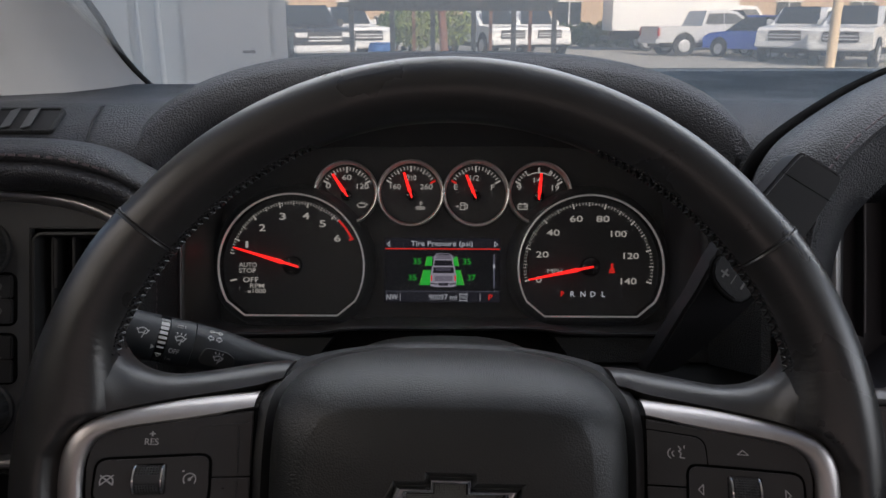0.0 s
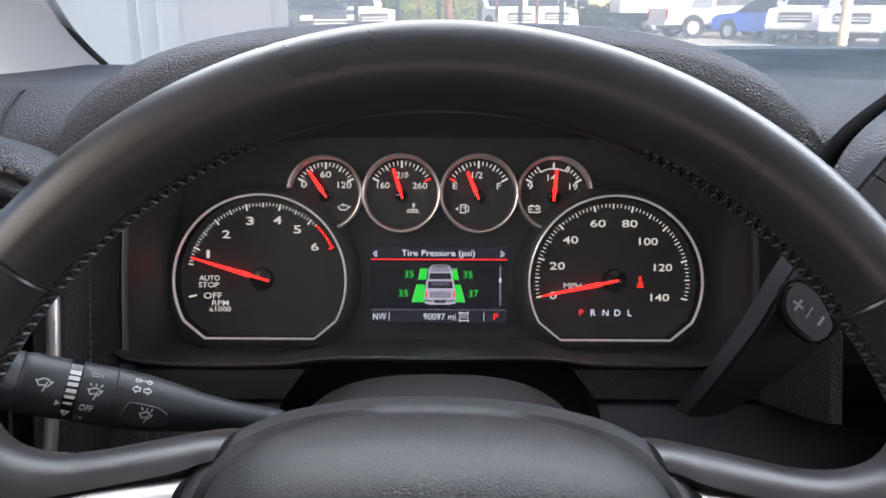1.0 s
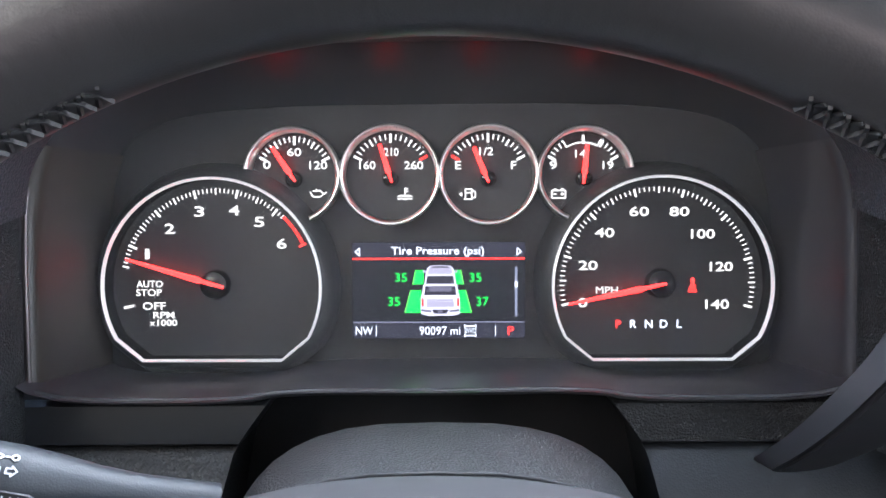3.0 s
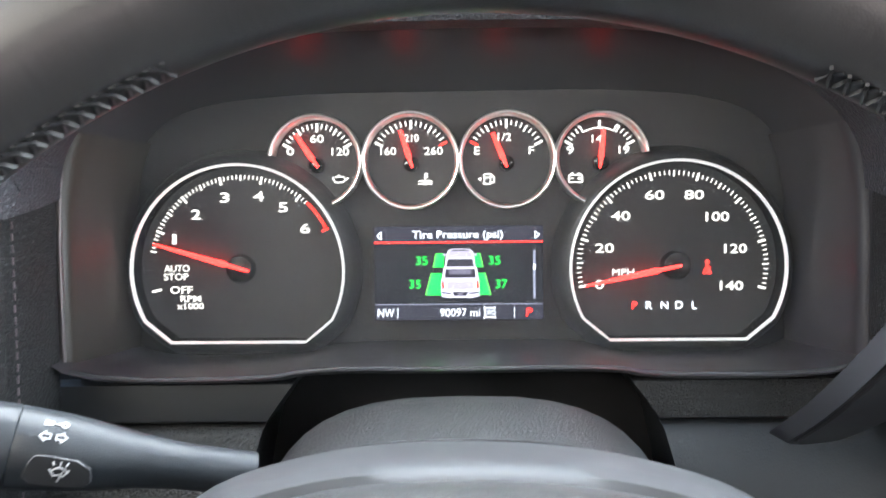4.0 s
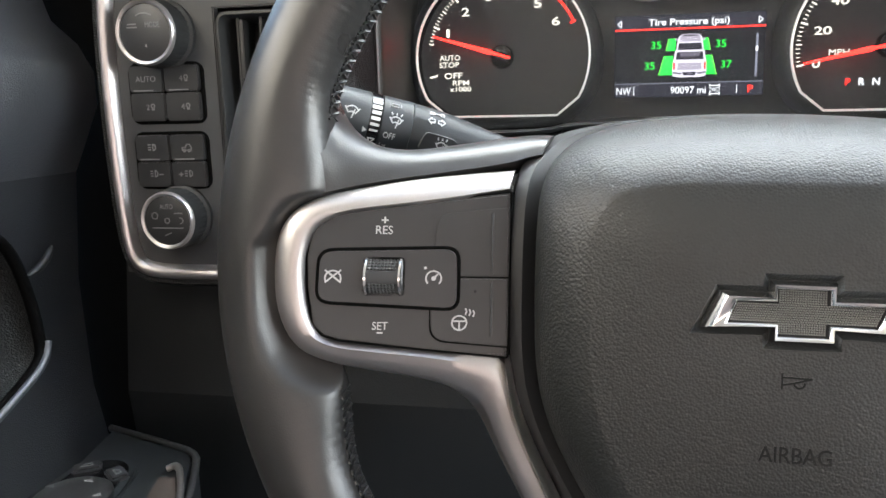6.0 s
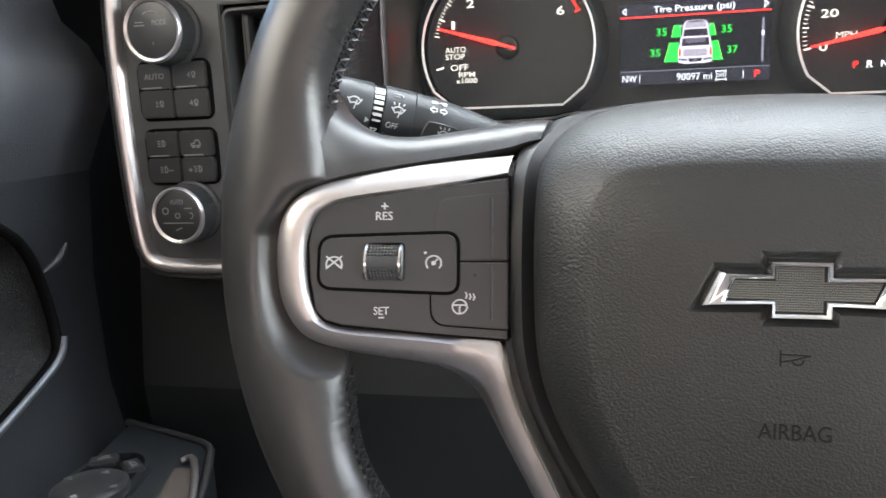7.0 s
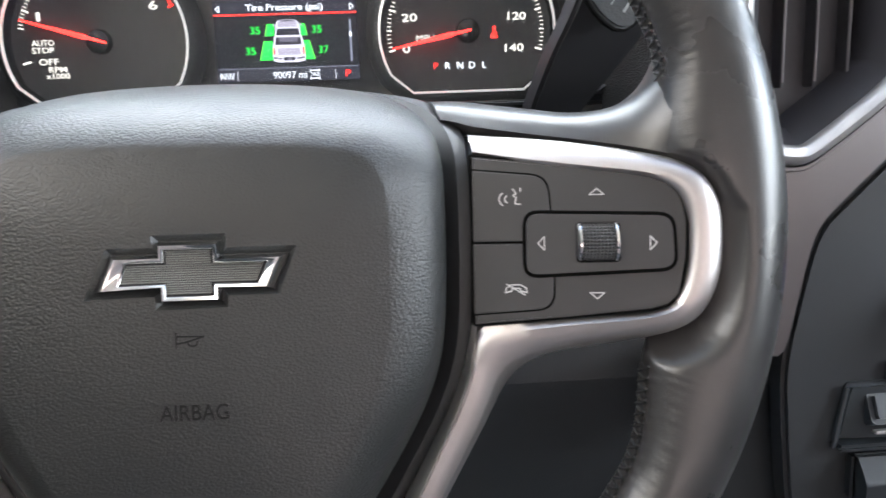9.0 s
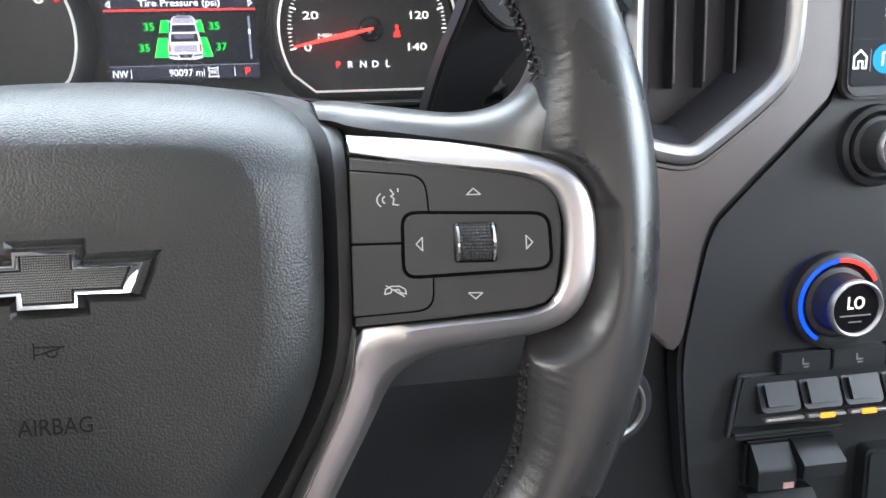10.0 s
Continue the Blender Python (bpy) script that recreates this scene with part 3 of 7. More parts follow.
for body, x, y, w in (("1", -166.5, 3.1, 2.4), ("2", -153.5, 17.4, 5.6), ("3", -136.4, 27.1, 5.6), ("4", -116.5, 27.7, 6.0), ("5", -102.3, 21.1, 5.6), ("6", -89.7, 8.7, 5.6)):
    part("numeral", letters(body, x / 1000, y / 1000, w / 1000, 0.0058, -0.0046, bold=0.012), WHITE_GLOW, tach)
for body, x, y, w, h in (("AUTO", -165.5, -14.1, 15.0, 3.9), ("STOP", -166.0, -19.0, 14.6, 3.9), ("OFF", -163.1, -26.7, 13.2, 4.4), ("RPM", -157.7, -31.9, 12.0, 3.7), ("x1000", -158.1, -36.3, 15.8, 3.7)):
    part("lettering", letters(body, x / 1000, y / 1000, w / 1000, h / 1000, -0.0046, bold=0.008), WHITE_GLOW, tach)
part("hub", lathe([(0.0085, -0.005), (0.0085, -0.002), (0.0075, 0.0012), (0.006, 0.0018)], 32, (-0.1275, -0.0145)), GLOSS, tach)
needle((-0.1758, 0.0006), (-0.1214, -0.0155), 0.0012, 0.0034, tach)

speedo = big_dial("speedometer", SX, CZ, "round black speedometer with white scale")
marks = [(192.5 - 29.5 * i / 10, 0.0038 if i % 10 == 0 else 0.0031 if i % 5 == 0 else 0.0022, 0.0013 if i % 10 == 0 else 0.0009 if i % 5 == 0 else 0.0006) for i in range(0, 71)]
tagged(part("scale", ticks(SX, CZ, 0.0550, marks), WHITE_GLOW, speedo, "white scale marks"), kind="stuff")
for body, x, y, w in (("20", 84.3, -4.3, 10.8), ("40", 93.6, 14.3, 11.0), ("60", 113.1, 26.2, 11.0), ("80", 135.8, 26.1, 11.2), ("100", 149.2, 13.4, 13.4), ("120", 159.8, -5.2, 13.0), ("140", 157.7, -26.7, 13.4), ("0", 81.4, -25.5, 5.2)):
    part("numeral", letters(body, x / 1000, y / 1000, w / 1000, 0.0054, -0.0046, bold=0.012), WHITE_GLOW, speedo)
part("lettering", letters("MPH", 0.0951, -0.0184, 0.0125, 0.0040, -0.0046), WHITE_GLOW, speedo)
for body, x in (("P", 101.7), ("R", 110.2), ("N", 119.0), ("D", 127.5), ("L", 136.3)):
    part("gear_letter", letters(body, x / 1000, -0.0378, 0, 0.0046, -0.0046, bold=0.006), RED_GLOW if body == "P" else COOL_GLOW, speedo)
part("warning_lamp", join(prism(arc(0.1436, -0.0128, 0.0013, 0, 330), -0.0046, -0.0042), strokes([[(0.1421, -0.0188), (0.1436, -0.0145), (0.1451, -0.0188)], [(0.1414, -0.0192), (0.1458, -0.0192)], [(0.1419, -0.0172), (0.1453, -0.0160)]], 0.0011, -0.0046, -0.0042)), RED_GLOW, speedo, "red seat belt lamp")
part("hub", lathe([(0.0085, -0.005), (0.0085, -0.002), (0.0075, 0.0012), (0.006, 0.0018)], 32, (0.1250, -0.0145)), GLOSS, speedo)
needle((0.0720, -0.0256), (0.1266, -0.0142), 0.0012, 0.0034, speedo)


def small_gauge(name, cx, r, start, end, texts, label, red=(), closed=True, bare=()):
    cy = 0.047
    d = part(name, prism(arc(cx, cy, r - 0.001, 0, 352, 44), -0.008, -0.0045), DIAL, cluster, label)
    loop = arc(cx, cy, r, start, end, 60)
    sect = [(-0.0003, -0.0045), (-0.0003, 0.0045), (0.0005, 0.0058), (0.0016, 0.0060), (0.0024, 0.0050), (0.0024, -0.003)]
    loops = []
    for k, z in sect:
        q = (r - 0.0016 + k) / r
        loops.append([(cx + (x - cx) * q, cy + (y - cy) * q, z) for x, y in (loop[:-1] if closed else loop)])
    part("bezel_ring", loft(loops, around=closed), RING, d, "silver ring")
    m = []
    for i in range(17):
        m.append((152 - 124 * i / 16, 0.0042 if i % 8 == 0 else 0.0036 if i % 4 == 0 else 0.0026, 0.0015 if i % 8 == 0 else 0.0011 if i % 4 == 0 else 0.0008))
    tagged(part("scale", ticks(cx, cy, r - 0.0042, [k for i, k in enumerate(m) if i not in red and i not in bare]), WHITE_GLOW, d, "white scale marks"), kind="stuff")
    if red:
        part("red_mark", ticks(cx, cy, r - 0.0042, [m[i] for i in red]), RED_GLOW, d)
    for body, x, y, w in texts:
        part("numeral", letters(body, x / 1000, y / 1000, 0.94 * w / 1000, 0.0046, -0.0044, bold=0.01), WHITE_GLOW, d)
    part("hub", lathe([(0.0045, -0.0045), (0.0045, 0.0005), (0.0035, 0.0015)], 24, (cx, cy - 0.002)), GLOSS, d)
    return d


g = small_gauge("oil_pressure_gauge", -0.0818, 0.0262, -68, 172, (("0", -97.5, 53.4, 4.5), ("60", -81.9, 60.5, 8.4), ("120", -68.4, 53.0, 10.7)), "small black oil pressure gauge", closed=False)
needle((-0.0931, 0.0626), (-0.0804, 0.0437), 0.0020, 0.0030, g, 0.001)
part("icon", strokes([[(-0.0730, 0.0378), (-0.0715, 0.0352), (-0.0675, 0.0352), (-0.0640, 0.0378)], [(-0.0715, 0.0385), (-0.0672, 0.0385), (-0.0655, 0.0370)], [(-0.0695, 0.0385), (-0.0695, 0.0396)]], 0.0008, -0.0044, -0.0041), WHITE_GLOW, g)
g = small_gauge("coolant_gauge", -0.0274, 0.0273, 0, 360, (("160", -40.6, 52.9, 9.7), ("210", -27.0, 60.3, 8.7), ("260", -14.4, 52.8, 11.4)), "small black coolant temperature gauge", red=(16,))
needle((-0.0331, 0.0642), (-0.0264, 0.0430), 0.0020, 0.0030, g, 0.001)
part("icon", strokes([[(-0.0194, 0.0400), (-0.0194, 0.0355)], [(-0.0194, 0.0395), (-0.0178, 0.0395)], [(-0.0194, 0.0380), (-0.0178, 0.0380)], [(-0.0234, 0.0352), (-0.0214, 0.0358), (-0.0194, 0.0350), (-0.0174, 0.0358), (-0.0154, 0.0352)], [(-0.0234, 0.0336), (-0.0214, 0.0342), (-0.0194, 0.0334), (-0.0174, 0.0342), (-0.0154, 0.0336)]], 0.0008, -0.0044, -0.0041), WHITE_GLOW, g)
g = small_gauge("fuel_gauge", 0.0276, 0.0273, 0, 360, (("E", 10.8, 52.7, 3.6), ("1/2", 26.6, 60.4, 8.4), ("F", 42.1, 52.6, 3.4)), "small black fuel gauge", red=(0,))
needle((0.0194, 0.0624), (0.0276, 0.0428), 0.0020, 0.0030, g, 0.001)
part("icon", join(prism([(0.0108, 0.0363), (0.0130, 0.0350), (0.0130, 0.0376)], -0.0044, -0.0041), strokes([[(0.0148, 0.0335), (0.0148, 0.0392), (0.0184, 0.0392), (0.0184, 0.0335), (0.0140, 0.0335)], [(0.0148, 0.0372), (0.0184, 0.0372)], [(0.0184, 0.0390), (0.0204, 0.0375), (0.0204, 0.0345), (0.0192, 0.0345)]], 0.0008, -0.0044, -0.0041)), WHITE_GLOW, g)
g = small_gauge("battery_gauge", 0.0812, 0.0262, 8, 248, (("9", 64.4, 52.5, 4.4), ("14", 79.8, 58.9, 6.5), ("19", 95.3, 52.4, 6.5)), "small black battery gauge", closed=False, bare=(4, 5, 6, 7, 9, 10, 11))
needle((0.0826, 0.0640), (0.0805, 0.0418), 0.0020, 0.0030, g, 0.001)
part("icon", strokes([[(0.0637, 0.0340), (0.0637, 0.0382), (0.0713, 0.0382), (0.0713, 0.0340), (0.0637, 0.0340)], [(0.0649, 0.0390), (0.0661, 0.0390)], [(0.0689, 0.0390), (0.0701, 0.0390)], [(0.0648, 0.0362), (0.0662, 0.0362)], [(0.0688, 0.0362), (0.0702, 0.0362)], [(0.0695, 0.0355), (0.0695, 0.0369)]], 0.0008, -0.0044, -0.0041), WHITE_GLOW, g)
part("range_bracket", strokes([arc(0.0812, 0.047, 0.0221, 123, 121, 2) + arc(0.0812, 0.047, 0.0182, 121, 64, 12) + arc(0.0812, 0.047, 0.0221, 63, 62, 2)], 0.0009, -0.0044, -0.0041), WHITE_GLOW, g)
part("divider", block(-0.0555, 0.040, -0.006, -0.0536, 0.052, 0.003, 0.0005), RING, cluster)
part("divider", block(-0.0008, 0.040, -0.006, 0.0010, 0.052, 0.003, 0.0005), RING, cluster)
part("divider", block(0.0540, 0.040, -0.006, 0.0560, 0.052, 0.003, 0.0005), RING, cluster)

disp = part("display_screen", prism(rrect(-0.0493, -0.0450, 0.0483, 0.0095, 0.001), -0.002, 0), SCREEN, cluster, "lit screen with tyre pressures")
part("header_bar", prism([(-0.0490, 0.0007), (0.0480, 0.0007), (0.0480, 0.0092), (-0.0490, 0.0092)], 0, 0.0002), HEADER, disp)
part("footer_bar", prism([(-0.0490, -0.0447), (0.0480, -0.0447), (0.0480, -0.0362), (-0.0490, -0.0362)], 0, 0.0002), HEADER, disp)
part("red_line", block(-0.0490, -0.0004, 0, 0.0480, 0.0006, 0.0004), RED_GLOW, disp)
part("grey_line", block(-0.0490, -0.0360, 0, 0.0480, -0.0355, 0.0004), GREY_GLOW, disp)
part("lettering", letters("Tire Pressure (psi)", -0.001, 0.0040, 0.0522, 0.0058, 0.0002, bold=0.008), COOL_GLOW, disp)
for body, x, y in (("35", -21.7, -10.4), ("35", 20.2, -10.5), ("35", -25.7, -24.0), ("37", 24.1, -24.1)):
    part("numeral", letters(body, x / 1000, y / 1000, 0.0068, 0.0050, 0.0002), GREEN_GLOW, disp)
part("lettering", letters("NW", -0.0426, -0.0406, 0.0096, 0.0047, 0.0002), COOL_GLOW, disp)
part("lettering", letters("90097 mi", 0.0001, -0.0406, 0.0230, 0.0047, 0.0002), COOL_GLOW, disp)
part("lettering", letters("2WD", 0.0173, -0.0406, 0.0066, 0.0030, 0.0002), COOL_GLOW, disp)
part("lettering", letters("P", 0.0402, -0.0406, 0.0036, 0.0047, 0.0002, bold=0.01), RED_GLOW, disp)
part("axle_icon", strokes([[(0.0142, -0.0380), (0.0204, -0.0380)], [(0.0142, -0.0434), (0.0204, -0.0434)], [(0.0142, -0.0372), (0.0142, -0.0388)], [(0.0204, -0.0372), (0.0204, -0.0388)], [(0.0142, -0.0426), (0.0142, -0.0442)], [(0.0204, -0.0426), (0.0204, -0.0442)]], 0.0006, 0.0002, 0.0004), COOL_GLOW, disp)
for x in (-0.0358, 0.0315):
    part("separator", block(x - 0.0002, -0.0436, 0.0002, x + 0.0002, -0.0376, 0.0004), COOL_GLOW, disp)
for s in (-1, 1):
    x = -0.0007 + s * 0.0454
    part("page_arrow", strokes([[(x + s * 0.0013, 0.0041), (x - s * 0.0011, 0.0062), (x - s * 0.0011, 0.0020), (x + s * 0.0013, 0.0041)]], 0.0005, 0.0002, 0.0004), COOL_GLOW, disp)
part("scroll_track", block(0.0424, -0.0326, 0, 0.0438, -0.0045, 0.0002), GREY_GLOW, disp)
part("scroll_thumb", block(0.0423, -0.0160, 0.0002, 0.0439, -0.0130, 0.0004), COOL_GLOW, disp)
for s in (-1, 1):
    def gx(v):
        return -0.0008 + s * v
    part("tyre_mark", prism([(gx(0.0084), -0.0143), (gx(0.0143), -0.0143), (gx(0.0126), -0.0064), (gx(0.0080), -0.0064)][::s], 0, 0.0002), GREEN_GLOW, disp)
    part("tyre_mark", prism([(gx(0.0100), -0.0304), (gx(0.0188), -0.0304), (gx(0.0154), -0.0178), (gx(0.0096), -0.0178)][::s], 0, 0.0002), GREEN_GLOW, disp)
    for x0, y0, x1, y1 in ((0.0126, -0.0064, 0.0143, -0.0143), (0.0154, -0.0178, 0.0188, -0.0304)):
        part("mark_edge", strokes([[(gx(x0), y0), (gx(x1), y1)]], 0.0005, 0.0002, 0.0004), BRIGHT_GREEN, disp)
TRUCK_W, TRUCK_M, TRUCK_D, TRUCK_L = glow("picture_white", (0.80, 0.76, 0.88), 0.14), glow("picture_lilac", (0.55, 0.50, 0.62), 0.11), glow("picture_dark", (0.05, 0.045, 0.07), 0.08), glow("picture_grey", (0.22, 0.20, 0.27), 0.10)


def picture(name, pts, z, material):
    """A flat patch of the drawn truck: its corners on one side, mirrored."""
    part(name, prism([(0.0004 - x * 0.001, y * 0.001) for x, y in pts] + [(0.0004 + x * 0.001, y * 0.001) for x, y in reversed(pts)], z, z + 0.0002), material, disp)


picture("truck_picture", [(0, -3.6), (5.6, -3.8), (7.4, -5.4), (8.3, -9.4), (8.9, -14.4), (9.6, -14.6), (10.2, -19), (10.9, -21.6), (11.1, -28), (10.8, -31.2), (6.5, -32.2), (0, -32.0)], 0.0002, TRUCK_W)
picture("picture_roof", [(0, -3.9), (5.2, -4.1), (6.4, -5.5), (7.0, -8.6), (0, -8.6)], 0.0004, TRUCK_M)
picture("picture_sunroof", [(0, -4.1), (4.6, -4.3), (4.9, -5.0), (0, -4.9)], 0.0006, TRUCK_D)
picture("picture_window", [(0, -9.6), (7.2, -9.6), (8.0, -14.0), (0, -14.0)], 0.0004, TRUCK_D)
picture("picture_bed", [(0, -15.4), (8.4, -15.4), (9.0, -20.4), (0, -20.4)], 0.0004, TRUCK_D)
picture("picture_bed_floor", [(0, -15.8), (6.6, -15.8), (6.2, -18.4), (0, -18.4)], 0.0006, TRUCK_L)
picture("picture_tailgate", [(0, -22.6), (7.6, -22.6), (7.8, -27.2), (0, -27.2)], 0.0004, TRUCK_M)
picture("picture_bumper", [(0, -28.6), (4.6, -28.6), (3.6, -30.9), (0, -30.9)], 0.0004, TRUCK_D)
picture("picture_plate", [(0, -29.0), (1.4, -29.0), (1.4, -30.4), (0, -30.4)], 0.0006, TRUCK_L)
for s in (-1, 1):
    x = 0.0004 + s * 0.0100
    part("picture_lamp", block(x - 0.0006, -0.0268, 0.0004, x + 0.0006, -0.0222, 0.0006), RED_GLOW, disp)
    part("picture_bumper_end", strokes([[(0.0004 + s * 0.0056, -0.0296), (0.0004 + s * 0.0104, -0.0290)]], 0.0012, 0.0004, 0.0006), TRUCK_L, disp)
    part("picture_mirror", prism([(0.0004 + s * 0.0078, -0.0066), (0.0004 + s * 0.0097, -0.0062), (0.0004 + s * 0.0097, -0.0078), (0.0004 + s * 0.0080, -0.0080)][::-s], 0.0002, 0.0004), TRUCK_M, disp)


# clear lens over the instruments, with a thin veil of haze added
LENS = bpy.data.materials.new("hazy_clear_lens")
LENS.use_nodes = True
ln = LENS.node_tree
clear, lens_haze, blend = ln.nodes.new("ShaderNodeBsdfTransparent"), ln.nodes["Principled BSDF"], ln.nodes.new("ShaderNodeMixShader")
lens_haze.inputs["Base Color"].default_value, lens_haze.inputs["Roughness"].default_value, lens_haze.inputs["Specular IOR Level"].default_value = (0.70, 0.71, 0.74, 1), 0.9, 0.0
blend.inputs[0].default_value = 0.015
ln.links.new(clear.outputs[0], blend.inputs[1])
ln.links.new(lens_haze.outputs[0], blend.inputs[2])
ln.links.new(blend.outputs[0], ln.nodes["Material Output"].inputs[0])
lens = part("lens", prism([(x * 0.992, z * 0.99) for x, z in smooth_loop(FRONT)], 0.0490, 0.0500), LENS, cluster, "clear lens with an added veil of haze")
lens.visible_shadow = False
# ---- steering wheel ----
WHEEL = DASH @ pose(0.0027, 0.349, -0.0985, 82, 0, 0) @ pose(0, 0, 0, 0, 0, -1.2)
wheel = thing("steering_wheel", WHEEL, "black leather steering wheel with satin silver spokes and airbag", "steering wheel")


def ease(x):
    x = min(1, max(0, x))
    return x * x * (3 - 2 * x)


BEZEL = (((91, 31.5, -20), (92, 23.5, -13)), ((110, 29.5, -13), (110, 19.8, -5.5)), ((127, 27, -6.5), (127, 17.2, -0.3)), ((145, 23.3, 1), (143, 15.2, 5.2)), ((157, 20.3, 6), (151, 13, 8)), ((165.5, 15.6, 8.8), (156.6, 9, 10.2)),
         ((170.6, 7, 9.8), (159.4, 1, 11)), ((171.8, -7, 9.8), (159.8, -8, 11.2)), ((170.6, -22, 9.2), (158.6, -19, 10.8)), ((165.5, -34, 6.6), (155.4, -26.4, 9.8)), ((156, -39.6, 2.6), (149, -29.6, 7.8)), ((140, -43, -2), (137, -30.6, 4.6)),
         ((122, -45.5, -6.5), (123, -31.6, 0.6)), ((111, -49.5, -10), (107, -33, -4)), ((103, -57, -12.5), (91, -34.6, -8.2)), ((96, -72, -14.5), (87.5, -55, -10)), ((86.5, -90, -16), (72.9, -85.3, -12.5)), ((72, -118, -19), (57, -117, -15)))
SEAT = smooth_loop([tuple(c * 0.001 for c in o) for o, i in BEZEL], 2, False)


def rim_section(a):
    """Middle radius, outer, inner and axial half thickness at angle a (degrees from the right, upwards)."""
    d = a if -90 <= a <= 90 else 180 - a if a > 90 else -180 - a
    flare = 0.0088 * ease((d + 33) / 17) ** 1.4 * ease((-2 - d) / 9) + 0.0090 * ease((22 - d) / 14) * ease((d - 2) / 6)
    top = ease((d - 30) / 12)
    return 0.1797 - 0.001 * top, 0.0169 - 0.001 * top, 0.0166 + flare - 0.001 * top, 0.0160


def sunk(p):
    """Under the spoke trim the rim is cut away; beside it the leather rolls down to the trim's edge."""
    x, y, z = abs(p[0]), p[1], p[2]
    if x < 0.130 or not -0.066 < y < 0.055:
        return p
    best, inside = (1.0, 0.0), False
    for a, b in zip(SEAT[:-1], SEAT[1:]):
        dx, dy = b[0] - a[0], b[1] - a[1]
        f = min(1, max(0, ((x - a[0]) * dx + (y - a[1]) * dy) / (dx * dx + dy * dy)))
        d = math.hypot(x - a[0] - dx * f, y - a[1] - dy * f)
        if d < best[0]:
            best = (d, a[2] + (b[2] - a[2]) * f)
        if (a[1] > y) != (b[1] > y) and x < a[0] + (y - a[1]) * dx / dy:
            inside = not inside
    d, edge = best
    slope = 0.75 + 2.5 * ease((y - 0.002) / 0.012)
    low = edge - 0.0024 + (-0.9 * d if inside else slope * d + 70 * d * d)
    f = min(1, max(0, 0.5 + (low - z) / 0.006))
    return (p[0], y, low + (z - low) * f - 0.003 * f * (1 - f))


def rim_point(a, v, extra=0.0):
    rc, wide, narrow, az = rim_section((a + 180) % 360 - 180)
    r = rc + ((wide if math.cos(v) > 0 else narrow) + extra) * math.cos(v)
    return (r * math.cos(radians(a)), r * math.sin(radians(a)) - 0.0013, -0.002 + (az + extra) * math.sin(v))


PITCH = 1.35
LACED = ((17, 66), (114, 163), (197, 268), (272, 343))


def rim_skin(i, j, n=1440, k=60):
    """The rim's surface: leather gathered in small tucks along the lacing, and fine creases drawn from it."""
    a, v = 360 * i / n, 2 * math.pi * j / k
    near = ease(1 - abs(v - 2.40) / 0.75)
    e = 0.0
    if near > 0:
        e = near * (0.00005 * noise.noise((a * 2.1, v * 1.2, 3.0)) + 0.00012 * noise.noise((a * 8.0, v * 1.6, 9.0)))
    laced = [ease((a - a0) / 2) * ease((a1 - a) / 2) for a0, a1 in LACED if a0 < a < a1]
    if laced:
        tuck = ease(1 - abs(v - 2.80) / 0.15)
        e += laced[0] * (tuck * (0.0003 * abs(math.sin(math.pi * a / PITCH)) - 0.0001) - 0.0014 * ease(1 - abs(v - 3.05) / 0.22))
    return sunk(rim_point(a, v, e))


part("rim", loft([[rim_skin(i, j) for j in range(60)] for i in range(1440)], along=True), RIM_SKIN, wheel, "worn black leather rim")
for a in (35.5, 143.5):
    part("rim_seam", loft([[rim_point(a + da, 2 * math.pi * j / 28, e) for j in range(28)] for da, e in ((-0.45, -0.0006), (-0.3, 0.0007), (0.0, 0.0002), (0.3, 0.0007), (0.45, -0.0006))]), RIM_SKIN, wheel, "raised leather seam")


def rim_stitches(a0, a1):
    """Crossed threads that lace the two edges of the leather together."""
    bm = bmesh.new()
    n = int((a1 - a0) / PITCH)
    for i in range(n):
        a = a0 + PITCH * i
        for v, w, e in ((2.84, 3.24, 0.0003), (3.24, 2.84, 0.0006)):
            ends = [Vector(rim_point(a + PITCH * (0.15 + 0.75 * f), v + (w - v) * f, -0.0010 * math.sin(math.pi * f) + e - 0.0002)) for f in (0, 0.33, 0.67, 1)]
            for p, q in zip(ends[:-1], ends[1:]):
                d = q - p
                turn = Matrix.Translation((p + q) / 2) @ d.to_track_quat("X", "Z").to_matrix().to_4x4()
                bmesh.ops.create_cube(bm, size=1, matrix=turn @ Matrix.Diagonal((d.length * 1.1, 0.0009, 0.0008, 1)))
    return bm


for a0, a1 in LACED:
    tagged(part("stitching", rim_stitches(a0, a1), THREAD, wheel, "dark grey crossed thread along the inner rim"), kind="stuff")


def spoke_bezel(s):
    outer = smooth_loop([tuple(c * 0.001 for c in o) for o, i in BEZEL], 2, False)
    inner = smooth_loop([tuple(c * 0.001 for c in i) for o, i in BEZEL], 2, False)
    rows = []
    for k, (o, i) in enumerate(zip(outer, inner)):
        o, i = Vector(o), Vector(i)
        lift = Vector((0, 0, 0.003))
        low = ease((k - 30) / 14)
        top = i - o
        sec = [o + Vector((0, 0, -0.016)), o + Vector((0, 0, -0.003 - 0.005 * low)), o + top * 0.10 + lift * (0.2 - 1.2 * low), o + top * (0.24 + 0.04 * low) + lift * (0.8 + 0.2 * low), o + top * (0.42 - 0.08 * low) + lift * (1.0 + 0.35 * low),
               o + top * 0.62 + lift * (1.05 + 0.15 * low), o + top * (0.86 - 0.05 * low) + lift * (0.8 + 0.2 * low), i + lift * (0.15 - 0.5 * low), i + Vector((0, 0, -0.010))]
        rows.append([(s * p.x, p.y, p.z) for p in sec])
    b = loft(rows, around=False)
    return b


